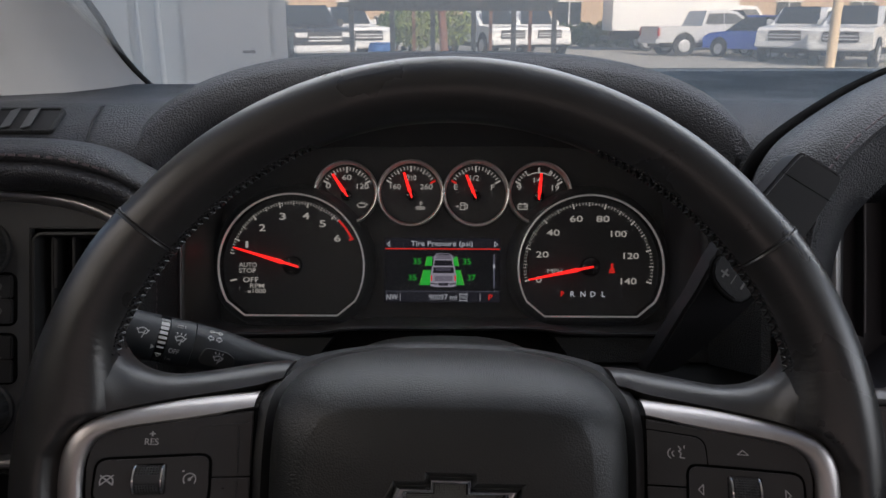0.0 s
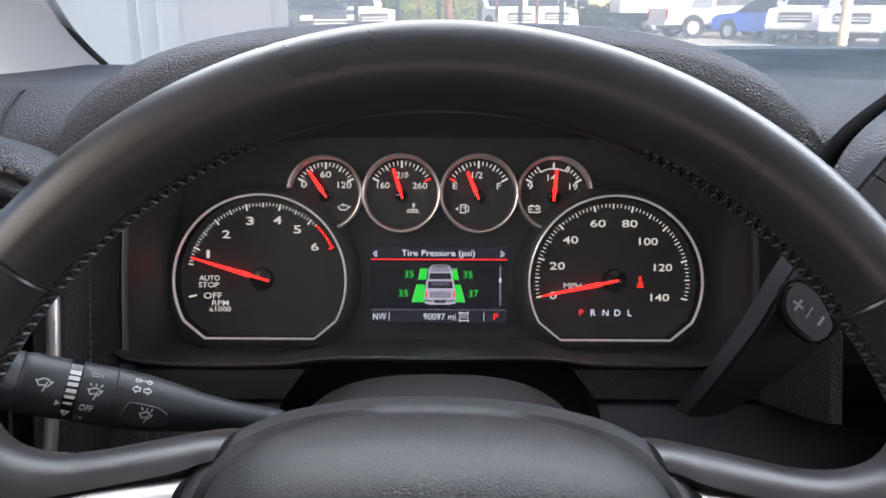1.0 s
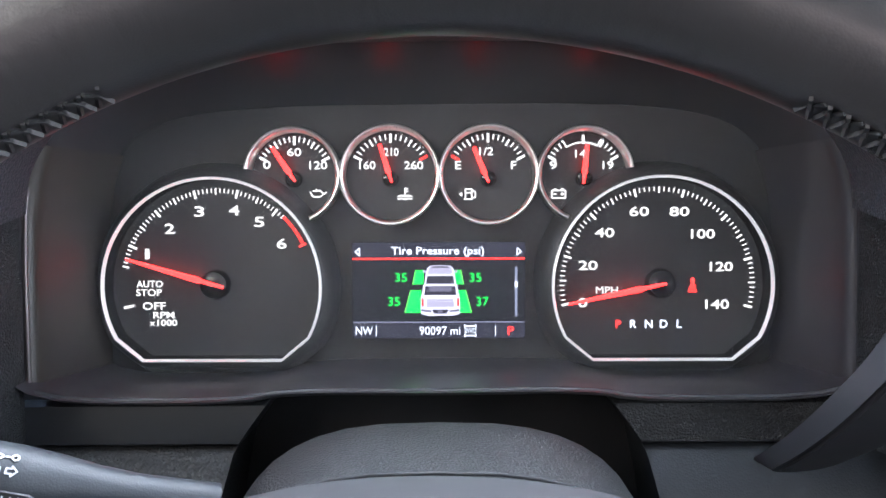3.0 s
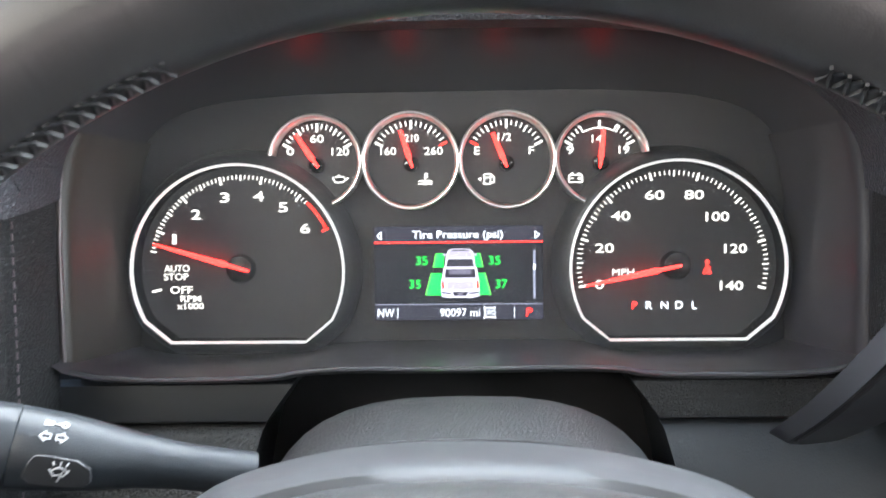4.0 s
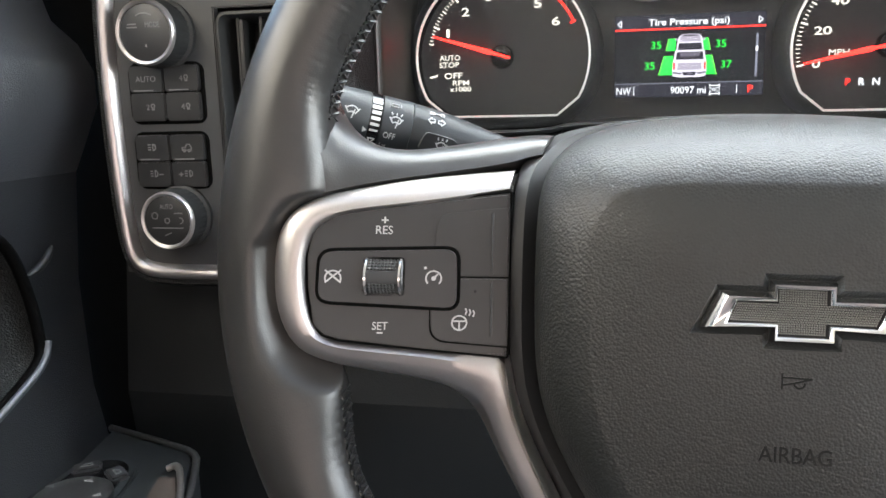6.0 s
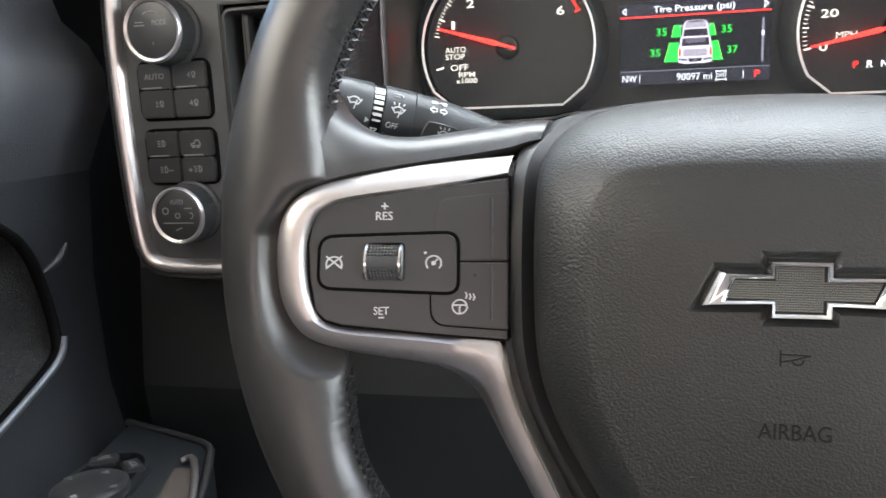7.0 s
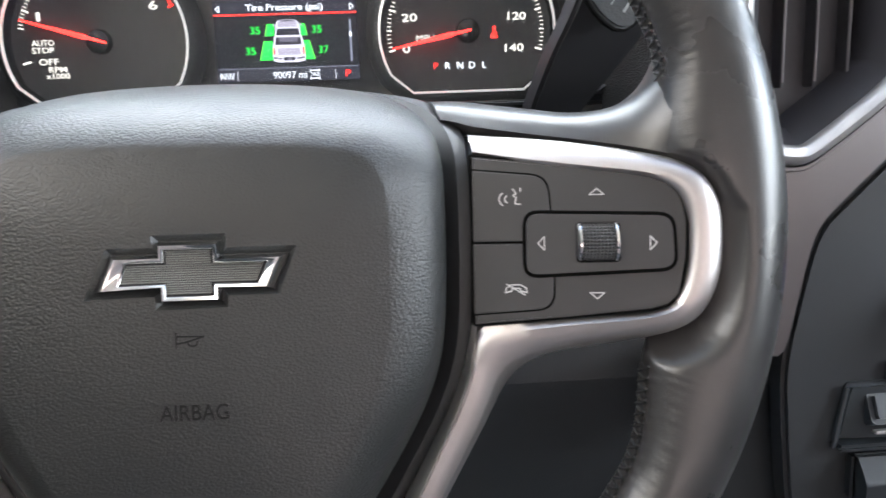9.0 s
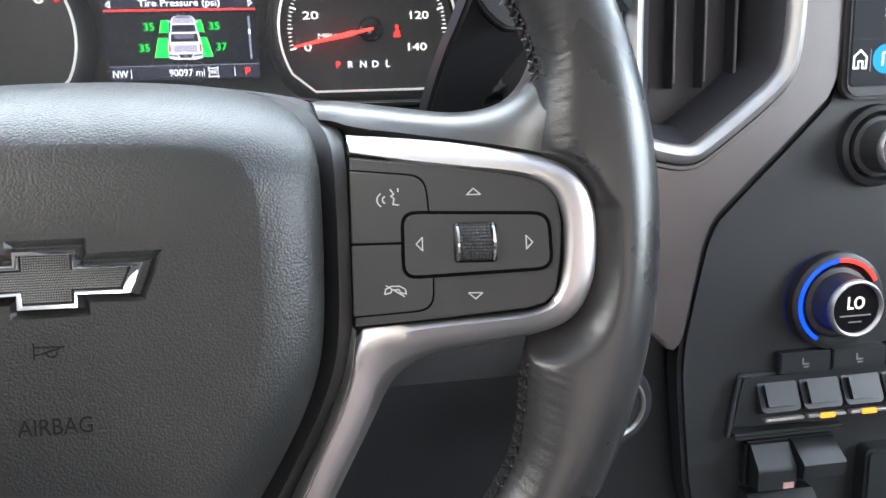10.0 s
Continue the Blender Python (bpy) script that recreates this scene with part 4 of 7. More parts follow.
def polished_edge(s):
    """Bright bevel between the lower spoke's face and the hub, wider towards the bottom."""
    inner = smooth_loop([tuple(c * 0.001 for c in i) for o, i in BEZEL[-4:]], 2, False)
    rows = []
    for k, p in enumerate(inner):
        w = 0.0007 + 0.0028 * k / (len(inner) - 1)
        rows.append([(s * (p[0] + dx * w - 0.0004), p[1] + dy * w, p[2] + z) for dx, dy, z in ((0.95, -0.30, 0.001), (0.90, -0.28, 0.0036), (0.75, -0.24, 0.0040), (-0.25, 0.08, 0.0016), (-0.40, 0.12, -0.004))])
    return loft(rows, around=False)


def upper_cover(s):
    """Leather bridge from the hub over the spoke into the rim."""
    st = (((82, 37.5, -27), (79, 46, -44)), ((87, 36.5, -25), (84, 46.2, -42.5)), ((93, 34, -20.5), (94, 45, -39)), ((112, 30.6, -14.5), (113, 41.5, -32)), ((130, 27.6, -8), (131, 38.2, -24)), ((146, 24.2, 0), (144, 39.5, -14)), ((158, 20.8, 6), (152.5, 46, -5)), ((167, 16.8, 8.6), (158, 60, -2)), ((174, 13, 7), (163.5, 74, -4)))
    low = smooth_loop([tuple(c * 0.001 for c in a) for a, b in st], 2, False)
    top = smooth_loop([tuple(c * 0.001 for c in b) for a, b in st], 2, False)
    rows = []
    for q, (a, b) in enumerate(zip(low, top)):
        a, b = Vector(a), Vector(b)
        up = Vector((0, 0.001, 0.004 + 0.0045 * ease(3.0 * q / len(low) - 1.75)))
        sec = [a + Vector((0, -0.004, -0.010)), a, a * 0.75 + b * 0.25 + up * 0.6, a * 0.5 + b * 0.5 + up, a * 0.2 + b * 0.8 + up * 0.8, b, b + Vector((0, 0.0, -0.012)), a * 0.5 + b * 0.5 + Vector((0, -0.006, -0.03))]
        rows.append([(s * p.x, p.y, p.z) for p in sec])
    return loft(rows, first=True, last=True)


PLATE = [(91.6, 22.8), (132, 17.4), (148.6, 14.6), (154.5, 11.5), (157.4, 7), (158.6, -1), (158.0, -12), (156.0, -24), (152.6, -27.2), (147.5, -28.8), (120, -31.8), (91.2, -34.4)]
CENTRE = [(107.8, 3.9), (154.6, 2.2), (155.2, -16.2), (107.4, -18.4)]
UPPER = [(91.4, 18.1), (115.6, 15.3), (117.2, -6.2), (91.2, -6.2)]
LOWER = [(91.1, -7.0), (117.4, -7.0), (116.8, -28.7), (90.8, -30.8)]


def rounded(pts, radii, grow=0.0, n=5):
    """A polygon with rounded corners, grown on all sides."""
    m, out = len(pts), []
    cx, cy = sum(p[0] for p in pts) / m, sum(p[1] for p in pts) / m
    pts = [Vector((x + math.copysign(grow, x - cx), y + math.copysign(grow, y - cy))) for x, y in pts]
    for i, p in enumerate(pts):
        a, b = (pts[i - 1] - p).normalized(), (pts[(i + 1) % m] - p).normalized()
        r = radii[i % len(radii)]
        for q in range(n + 1):
            f = q / n
            out.append(tuple((p + a * r) * (1 - f) ** 2 + p * 2 * f * (1 - f) + (p + b * r) * f * f))
    return out


def leaned(bm):
    """The switch panels lean: their outer ends stand nearer to the driver."""
    for v in bm.verts:
        v.co.z += 0.28 * (abs(v.co.x) - 0.120) - 0.05 * (v.co.y + 0.007)
    return bm


def k(pts, s):
    return [(s * x * 0.001, y * 0.001) for x, y in pts]


def lpart(name, bm, material, parent, label=""):
    return part(name, leaned(bm), material, parent, label)


def roller(cx, cy, parent, plain=False):
    """Knurled thumb roller between two bright rings, in a dark slot."""
    lpart("roller_slot", prism(rrect(cx - 0.0070, cy - 0.0067, cx + 0.0070, cy + 0.0067, 0.0016), 0.0, 0.0015), VOID, parent)
    n, cols = 160, 44
    loops = []
    for j in range(cols + 1):
        x = -0.0051 + 0.0102 * j / cols
        row = []
        for i in range(n):
            a = 2 * math.pi * i / n
            bump = abs(math.sin(9 * math.pi * j / cols)) * abs(math.sin(20 * a))
            if plain and abs(a - math.pi / 2) < 0.30:
                bump = 0.7
            h = 0.00715 + 0.00055 * min(1.0, 1.5 * bump)
            row.append((cx + x, cy + h * math.cos(a), -0.0034 + h * math.sin(a)))
        loops.append(row)
    rl = lpart("scroll_roller", shade(loft(loops, first=True, last=True), 60), KNURL, parent, "knurled black thumb roller")
    for s in (-1, 1):
        ring = []
        for x, h in ((0.0051, 0.0074), (0.0053, 0.0079), (0.0060, 0.0080), (0.0064, 0.0076), (0.0064, 0.0040)):
            ring.append([(cx + s * x, cy + h * math.cos(2 * math.pi * i / 48), -0.0034 + h * math.sin(2 * math.pi * i / 48)) for i in range(48)])
        lpart("end_ring", loft(ring), CHROME, rl, "bright chrome ring")


def switch_plate(s):
    base = lpart("switch_panel", prism(k(PLATE, s), -0.012, 0.0, 0.0006), BUTTON, wheel, "black spoke switch panel with white symbols")
    lpart("panel_gap", prism(k(rounded(PLATE, (1.0,), 0.9, 2), s), -0.014, -0.0012), VOID, base)
    lpart("button_gap", prism(k(rounded(LOWER, (0.6, 0.6, 5.6, 0.6), 0.55), s), -0.002, 0.0002), VOID, base)
    lpart("inner_button", prism(k(rounded(LOWER, (0.6, 0.6, 5.4, 0.6)), s), -0.002, 0.0007, 0.0008, 3), BUTTON, base)
    if s > 0:
        lpart("button_gap", prism(k(rounded(UPPER, (0.6, 5.6, 0.6, 0.6), 0.55), s), -0.002, 0.0002), VOID, base)
        lpart("phone_button", prism(k(rounded(UPPER, (0.6, 5.4, 0.6, 0.6)), s), -0.002, 0.0007, 0.0008, 3), BUTTON, base)
    else:
        lpart("raised_field", prism(k(rounded(UPPER, (0.6, 4.8, 0.6, 0.6)), s), -0.002, 0.0005, 0.0007, 3), BUTTON, base)
    lpart("button_gap", prism(k(rounded(CENTRE, (5.4,), 0.35), s), -0.002, 0.0009), VOID, base)
    lpart("centre_button", prism(k(rounded(CENTRE, (5.2,)), s), -0.002, 0.0015, 0.0009, 3), BUTTON, base)
    roller((131 if s > 0 else -132.7) * 0.001, -0.0068, base, s < 0)
    return base


def tri(cx, cy, dx, dy, r=2.0):
    """Outlined arrow head."""
    nx, ny = -dy, dx
    pts = [(cx + dx * r * 0.55, cy + dy * r * 0.55), (cx - dx * r * 0.45 + nx * r * 1.1, cy - dy * r * 0.45 + ny * r * 1.1), (cx - dx * r * 0.45 - nx * r * 1.1, cy - dy * r * 0.45 - ny * r * 1.1)]
    return k(pts + pts[:1], 1)


for s in (-1, 1):
    part("spoke_bezel", spoke_bezel(s), SATIN, wheel, "satin silver spoke trim")
    part("polished_edge", polished_edge(s), RING, wheel, "bright bevelled edge of the lower spoke")
    part("spoke_cover", upper_cover(s), RIM_SKIN, wheel, "black leather spoke cover")
    base = switch_plate(s)
    if s > 0:
        for cx, cy, dx, dy in ((131.3, 9.7, 0, 1), (130.7, -24.5, 0, -1), (113.2, -7, -1, 0), (147.9, -7.3, 1, 0)):
            z = 0.0015 if dx else 0.0
            lpart("symbol", strokes([tri(cx, cy, dx, dy)], 0.00036, z, z + 0.0002), PRINT, base)
        lpart("symbol", strokes([k([(104.5, 11.4), (105.6, 9.8), (104.6, 9.2), (105.6, 8.4), (105.2, 6.4), (107, 6.2)], 1), k(arc(103, 8, 1.2, 110, 250, 5), 1), k(arc(102.4, 8, 2.4, 120, 240, 5), 1), k([(107, 10.6), (107, 11.6)], 1)], 0.00042, 0.0007, 0.0009), PRINT, base)
        lpart("symbol", strokes([k([(101.3, -23.4), (101.6, -21.8), (103.4, -20.8), (106.2, -20.8), (108, -21.8), (108.3, -23.4), (106.4, -23.0), (106, -22), (103.6, -22), (103.2, -23.0), (101.3, -23.4)], 1), k([(101.8, -20.6), (107.6, -24.2)], 1)], 0.00042, 0.0007, 0.0009), PRINT, base)
    else:
        lpart("lettering", letters("RES", -0.1332, 0.0092, 0.0056, 0.0029, 0.0002, 0.0002), PRINT, base)
        lpart("symbol", strokes([k([(-133.1, 11.6), (-133.1, 13.6)], 1), k([(-134.1, 12.6), (-132.1, 12.6)], 1)], 0.0005, 0.0002, 0.0004), PRINT, base)
        lpart("lettering", letters("SET", -0.1338, -0.0240, 0.0052, 0.0028, 0.0002, 0.0002), PRINT, base)
        lpart("symbol", strokes([k([(-134.6, -26.4), (-133.0, -26.4)], 1)], 0.0005, 0.0002, 0.0004), PRINT, base)
        lpart("symbol", strokes([k(arc(-149.4, -7.6, 2.6, -20, 200, 10), 1), k([(-151.9, -9), (-146.9, -4.9)], 1), k([(-151.9, -4.9), (-146.9, -9)], 1)], 0.00050, 0.0015, 0.0017), PRINT, base)
        lpart("symbol", join(strokes([k(arc(-116.1, -7.2, 2.6, -40, 220, 10), 1), k([(-116.1, -7.2), (-114.8, -5.8)], 1)], 0.00050, 0.0015, 0.0017), prism(k(arc(-116.1, -7.2, 0.8, 0, 330, 8), 1), 0.0015, 0.0017), prism(k(arc(-118.9, -3.6, 0.5, 0, 330, 6), 1), 0.0015, 0.0017)), PRINT, base)
        lpart("symbol", strokes([k(arc(-107.2, -22.6, 2.5, 0, 360, 14), 1), k([(-109.5, -22.0), (-104.9, -22.0)], 1), k([(-107.2, -22.4), (-107.2, -24.9)], 1), k([(-105.2, -19.6), (-104.8, -18.6), (-105.2, -17.6)], 1), k([(-103.9, -19.9), (-103.5, -18.9), (-103.9, -17.9)], 1), k([(-102.6, -20.2), (-102.2, -19.2), (-102.6, -18.2)], 1)], 0.00050, 0.0007, 0.0009), PRINT, base)
        lpart("ridge", join(*[tube([(x * 0.001, y * 0.001, z) for x, y in line], 0.0005, 6) for line, z in (([(-97.0, 15.6), (-96.8, 5), (-96.6, -5)], 0.0005), ([(-96.6, -8.4), (-96.4, -27)], 0.0007))]), BUTTON, base)
        lpart("pin_lamp", lathe([(0.0006, 0.0006), (0.0005, 0.0009)], 10, (-0.1022, -0.0116)), DARK, base)

OUT = mirrored(mm((0, 54.2, -44), (20, 53.8, -43.5), (40, 52.2, -41.5), (55, 49.3, -37.5), (66, 45.3, -31.5), (73, 40.3, -25), (77.7, 34.3, -17.5), (80.3, 27, -11), (81.5, 18, -7.5), (81.8, 4, -5.5), (81.6, -16, -5), (80.9, -33, -5),
                  (78.8, -47, -5), (74, -60.5, -5.5), (67, -74, -6.5), (60, -86, -7.5), (52, -99, -9), (42, -112, -12), (24, -121, -15), (0, -123, -16)))
FLAT = mirrored(mm((0, 26, 11), (20, 26, 11), (38, 25.5, 11), (50, 24, 11), (57, 20.5, 11), (60.5, 15, 11), (62, 9, 11), (62.3, 2, 11), (62.3, -6, 11), (62.2, -14, 11), (62, -22, 11), (61.2, -34, 11),
                   (59.2, -46, 11), (55, -58, 11), (49, -70, 11), (43, -81, 11), (36, -92, 11), (28, -100, 11), (16, -104, 11), (0, -105, 11)))
EMB = [(-28.8, -17.9), (-23.2, -6.5), (-8.6, -6.5), (-8.6, -2.6), (10.2, -2.6), (10.2, -7.2), (31.2, -7.0), (26.2, -17.7), (10.2, -17.3), (10.2, -21.3), (-8.0, -21.4), (-8.0, -17.0)]
EMBI = [(-20.8, -15.8), (-18.1, -9.0), (-6.6, -9.0), (-6.6, -5.0), (8.2, -5.0), (8.2, -9.5), (24.6, -9.4), (21.8, -15.8), (8.2, -15.5), (8.2, -19.3), (-6.2, -19.4), (-6.2, -15.3)]
RECESS = [(-32.0, -20.0), (-24.4, -4.2), (-10.6, -4.2), (-10.6, -0.3), (12.2, -0.2), (12.2, -4.7), (34.0, -4.5), (28.0, -19.9), (12.2, -19.5), (12.2, -23.5), (-10.2, -23.7), (-10.2, -19.4)]


def airbag_cover():
    """Flat middle with a sunk seat for the emblem, rolled to the back at the top and bevelled at the sides."""
    edge, flat = smooth_loop(OUT, 2), smooth_loop(FLAT, 2)
    loops = [[(x * 0.985, y * 0.985, z - 0.014) for x, y, z in edge], [(x, y, z - 0.004) for x, y, z in edge], edge]
    for u in (0.08, 0.17, 0.28, 0.40, 0.53, 0.66, 0.78, 0.88, 0.95, 1.0):
        a = 0.6 * (1 - math.cos(u * math.pi / 2)) + 0.4 * u
        b = 0.62 * math.sin(u * math.pi / 2) + 0.38 * u
        loops.append([(p[0] + (q[0] - p[0]) * a, p[1] + (q[1] - p[1]) * a, p[2] + (q[2] - p[2]) * b) for p, q in zip(edge, flat)])
    bm = bmesh.new()
    rows = [[bm.verts.new(p) for p in loop] for loop in loops]
    n = len(rows[0])
    for a, b in zip(rows[:-1], rows[1:]):
        for i in range(n):
            bm.faces.new((a[i], a[(i + 1) % n], b[(i + 1) % n], b[i]))
    hole = [bm.verts.new((x * 0.001, y * 0.001, 0.011)) for x, y in RECESS]
    seat = [bm.verts.new(((x + (u - x) * 0.9) * 0.001, (y + (v - y) * 0.9) * 0.001, 0.0088)) for (x, y), (u, v) in zip(RECESS, EMB)]
    rims = []
    for loop in (rows[-1], hole):
        for i in range(len(loop)):
            pair = (loop[i], loop[(i + 1) % len(loop)])
            rims.append(bm.edges.get(pair) or bm.edges.new(pair))
    bmesh.ops.triangle_fill(bm, use_beauty=True, edges=rims, normal=(0, 0, 1))
    for i in range(12):
        bm.faces.new((hole[i], hole[(i + 1) % 12], seat[(i + 1) % 12], seat[i]))
    bm.faces.new(seat)
    bmesh.ops.recalc_face_normals(bm, faces=bm.faces)
    return shade(bm, 40)


pad = part("airbag_cover", airbag_cover(), PAD_SKIN, wheel, "grained black airbag cover")
TRIM_O = mirrored(mm((0, 57.6, -68), (20, 57.2, -67.5), (40, 55.6, -64.5), (55, 53.2, -60), (70, 50, -53), (80, 46, -44), (86, 39.6, -33), (90, 33, -23.5), (91.3, 24, -15), (91.5, 8, -10.5), (91.4, -14, -10), (91.2, -34, -10.5),
                     (88.5, -51, -12), (82, -68, -13.5), (73.5, -84, -15), (65, -100, -17), (56, -116, -19), (44, -126, -21), (24, -133, -22), (0, -134, -22)))
TRIM_M = [tuple(Vector(a) * 0.5 + Vector(b) * 0.5 + Vector((0, 0, -0.002))) for a, b in zip(TRIM_O, OUT)]
TRIM_I = [(p[0] * 0.98, p[1] * 0.98, p[2] - 0.012) for p in OUT]
part("hub_trim", loft([smooth_loop(r, 1) for r in ([(p[0], p[1], p[2] - 0.03) for p in TRIM_O], [(p[0], p[1], p[2] - 0.003) for p in TRIM_O], [(p[0] * 0.990, p[1] * 0.992, p[2]) for p in TRIM_O], TRIM_M, TRIM_I)]), HUB_TRIM, wheel, "black hub surround")
part("hub_back", loft([[(p[0] * 0.98, p[1] * 0.98, p[2] - 0.020) for p in TRIM_O], [(p[0] * 0.7, p[1] * 0.7 - 0.01, -0.105) for p in TRIM_O]], last=True), DARK, wheel)

MESHY = mat("grey_metal_studs", (0.30, 0.295, 0.28), 0.42, metal=0.5, vary=0.1)
part("emblem_rim", loft([[(x * 0.001, y * 0.001, 0.0085) for x, y in EMB], [(x * 0.001, y * 0.001, 0.0112) for x, y in EMB], [((x * 0.6 + u * 0.4) * 0.001, (y * 0.6 + v * 0.4) * 0.001, 0.0134) for (x, y), (u, v) in zip(EMB, EMBI)], [((x * 0.2 + u * 0.8) * 0.001, (y * 0.2 + v * 0.8) * 0.001, 0.0130) for (x, y), (u, v) in zip(EMB, EMBI)], [(u * 0.001, v * 0.001, 0.0116) for u, v in EMBI]]), CHROME, pad, "chrome emblem rim")
part("emblem_insert", prism(k(EMBI, 1), 0.0096, 0.0114), DARK, pad, "dark studded emblem insert")


def studs(pitch=0.72):
    """A grid of small pyramids over the cross-shaped insert."""
    bm = bmesh.new()
    for iy in range(20):
        y = -5.5 - pitch * iy
        if y < -19.0:
            break
        arm = -15.3 < y < -9.4
        lean = (-9.2 - y) * 0.41
        x0, x1 = (-17.6 - lean, 23.6 - lean) if arm else (-5.9, 7.6)
        for ix in range(int((x1 - x0) / pitch) + 1):
            x = x0 + pitch * ix
            r = pitch * 0.42
            low = [bm.verts.new(((x + a * r) * 0.001, (y + b * r) * 0.001, 0.0114)) for a, b in ((-1, -1), (1, -1), (1, 1), (-1, 1))]
            top = bm.verts.new((x * 0.001, y * 0.001, 0.0119))
            for i in range(4):
                bm.faces.new((low[i], low[(i + 1) % 4], top))
    return bm


tagged(part("emblem_studs", studs(), MESHY, pad, "fine grey studs"), kind="stuff")
# Darker than the pad: the relief's edge shade is put into the colour.
RELIEF_SHADE = mat("relief_shade_vinyl", (0.009, 0.009, 0.009), 0.5, vary=0.2, spec=0.2)
part("horn_symbol", strokes([k([(-4.2, -35.6), (-4.2, -30.8)], 1), k([(-4.2, -32), (4.3, -32.2)], 1), k([(-4.2, -34.4), (-1, -33.8), (4.3, -32.2)], 1), k(arc(0.8, -33.6, 1.6, 180, 360, 6), 1)], 0.0006, 0.0109, 0.0112), RELIEF_SHADE, pad, "embossed horn symbol, darkened for its relief's shade")
part("lettering", letters("AIRBAG", 0.0004, -0.0561, 0.0213, 0.0052, 0.0109, 0.0003, bold=0.014), RELIEF_SHADE, pad, "embossed lettering, darkened for its relief's shade")

# ---- column, stalk, selector ----
column = thing("steering_column", DASH @ pose(0, 0.47, -0.115), "black plastic steering column shroud behind the wheel", "steering column")


def ell(y, rx, rt, rb, cz, n=40):
    out = []
    for i in range(n):
        a = 2 * math.pi * i / n
        c, s_ = math.cos(a), math.sin(a)
        out.append((rx * math.copysign(abs(c) ** 0.7, c), y, cz + (rt if s_ > 0 else rb) * math.copysign(abs(s_) ** 0.8, s_)))
    return out


part("shroud", loft([ell(0.125, 0.086, 0.052, 0.06, -0.014), ell(0.085, 0.086, 0.060, 0.07, -0.011), ell(0.06, 0.085, 0.0640, 0.07, -0.008), ell(0.045, 0.084, 0.0630, 0.075, -0.006), ell(0.0, 0.078, 0.055, 0.08, 0.0), ell(-0.04, 0.068, 0.047, 0.08, 0.004), ell(-0.05, 0.060, 0.040, 0.07, 0.004), ell(-0.054, 0.04, 0.03, 0.05, 0.0)], first=True, last=True), SHADE_PLASTIC, column)
part("shroud_joint", tube([(x * 1.002, y, z) for x, y, z in ell(0.0, 0.0782, 0.0552, 0.08, 0.0)], 0.0009, closed=True), DARK, column)

# wiper and indicator stalk: local x along the stalk from its tip towards the column
e0, e1 = Vector((-0.1836, 0.4417, -0.0461)), Vector((-0.0957, 0.4816, -0.0724))
ax = (e1 - e0).normalized()
az = (Vector((0, -1, 0.30)) - ax * Vector((0, -1, 0.30)).dot(ax)).normalized()
ay = az.cross(ax)
STALK = DASH @ Matrix(((ax.x, ay.x, az.x, e0.x), (ax.y, ay.y, az.y, e0.y), (ax.z, ay.z, az.z, e0.z), (0, 0, 0, 1)))
stalk = thing("indicator_stalk", STALK, "black wiper and indicator stalk with white symbols", "stalk")


def barrel(profile, n=40):
    return loft([[(x, r * math.cos(2 * math.pi * i / n), r * 0.82 * math.sin(2 * math.pi * i / n)) for i in range(n)] for x, r in profile], first=True, last=True)


part("end_cap", barrel([(-0.0145, 0.0100), (-0.0140, 0.0116), (-0.0128, 0.0126), (-0.0105, 0.0130), (0.0006, 0.0132), (0.0010, 0.0127)]), STALK_PLASTIC, stalk)
part("tip", barrel([(0.0010, 0.0127), (0.0014, 0.0132), (0.004, 0.0134), (0.0188, 0.0136), (0.0196, 0.0133)]), STALK_PLASTIC, stalk)
part("collar", barrel([(0.0196, 0.0130), (0.0198, 0.0135), (0.0248, 0.0135), (0.0250, 0.0130)]), GLOSS, stalk)
part("body", barrel([(0.0250, 0.0130), (0.0254, 0.0136), (0.0396, 0.0136), (0.0399, 0.0131), (0.0402, 0.0135), (0.055, 0.0128), (0.068, 0.0112), (0.080, 0.0092), (0.094, 0.0080), (0.12, 0.0080)]), STALK_PLASTIC, stalk)


def wrap(bm, r):
    """Bends a flat drawing (x along, y round) onto the stalk."""
    for v in bm.verts:
        a = math.pi / 2 - v.co.y / r
        v.co = (v.co.x, (r + v.co.z) * math.cos(a), (r * 0.82 + v.co.z) * math.sin(a))
    return bm


part("push_button", wrap(prism(smooth_loop([(0.044, -0.0105), (0.046, -0.0015), (0.049, -0.0005), (0.064, -0.0015), (0.066, -0.010), (0.055, -0.0115)], 1), -0.001, 0.0011, 0.0003, 1), 0.0126), BUTTON, stalk)
for i, w in enumerate((0.0009, 0.0013, 0.0016, 0.0018, 0.0020, 0.0022)):
    y = -0.0060 + 0.0028 * i
    part("speed_mark", wrap(strokes([[(0.0206, y), (0.0240, y)]], w, 0, 0.0003), 0.0135), PRINT, stalk)


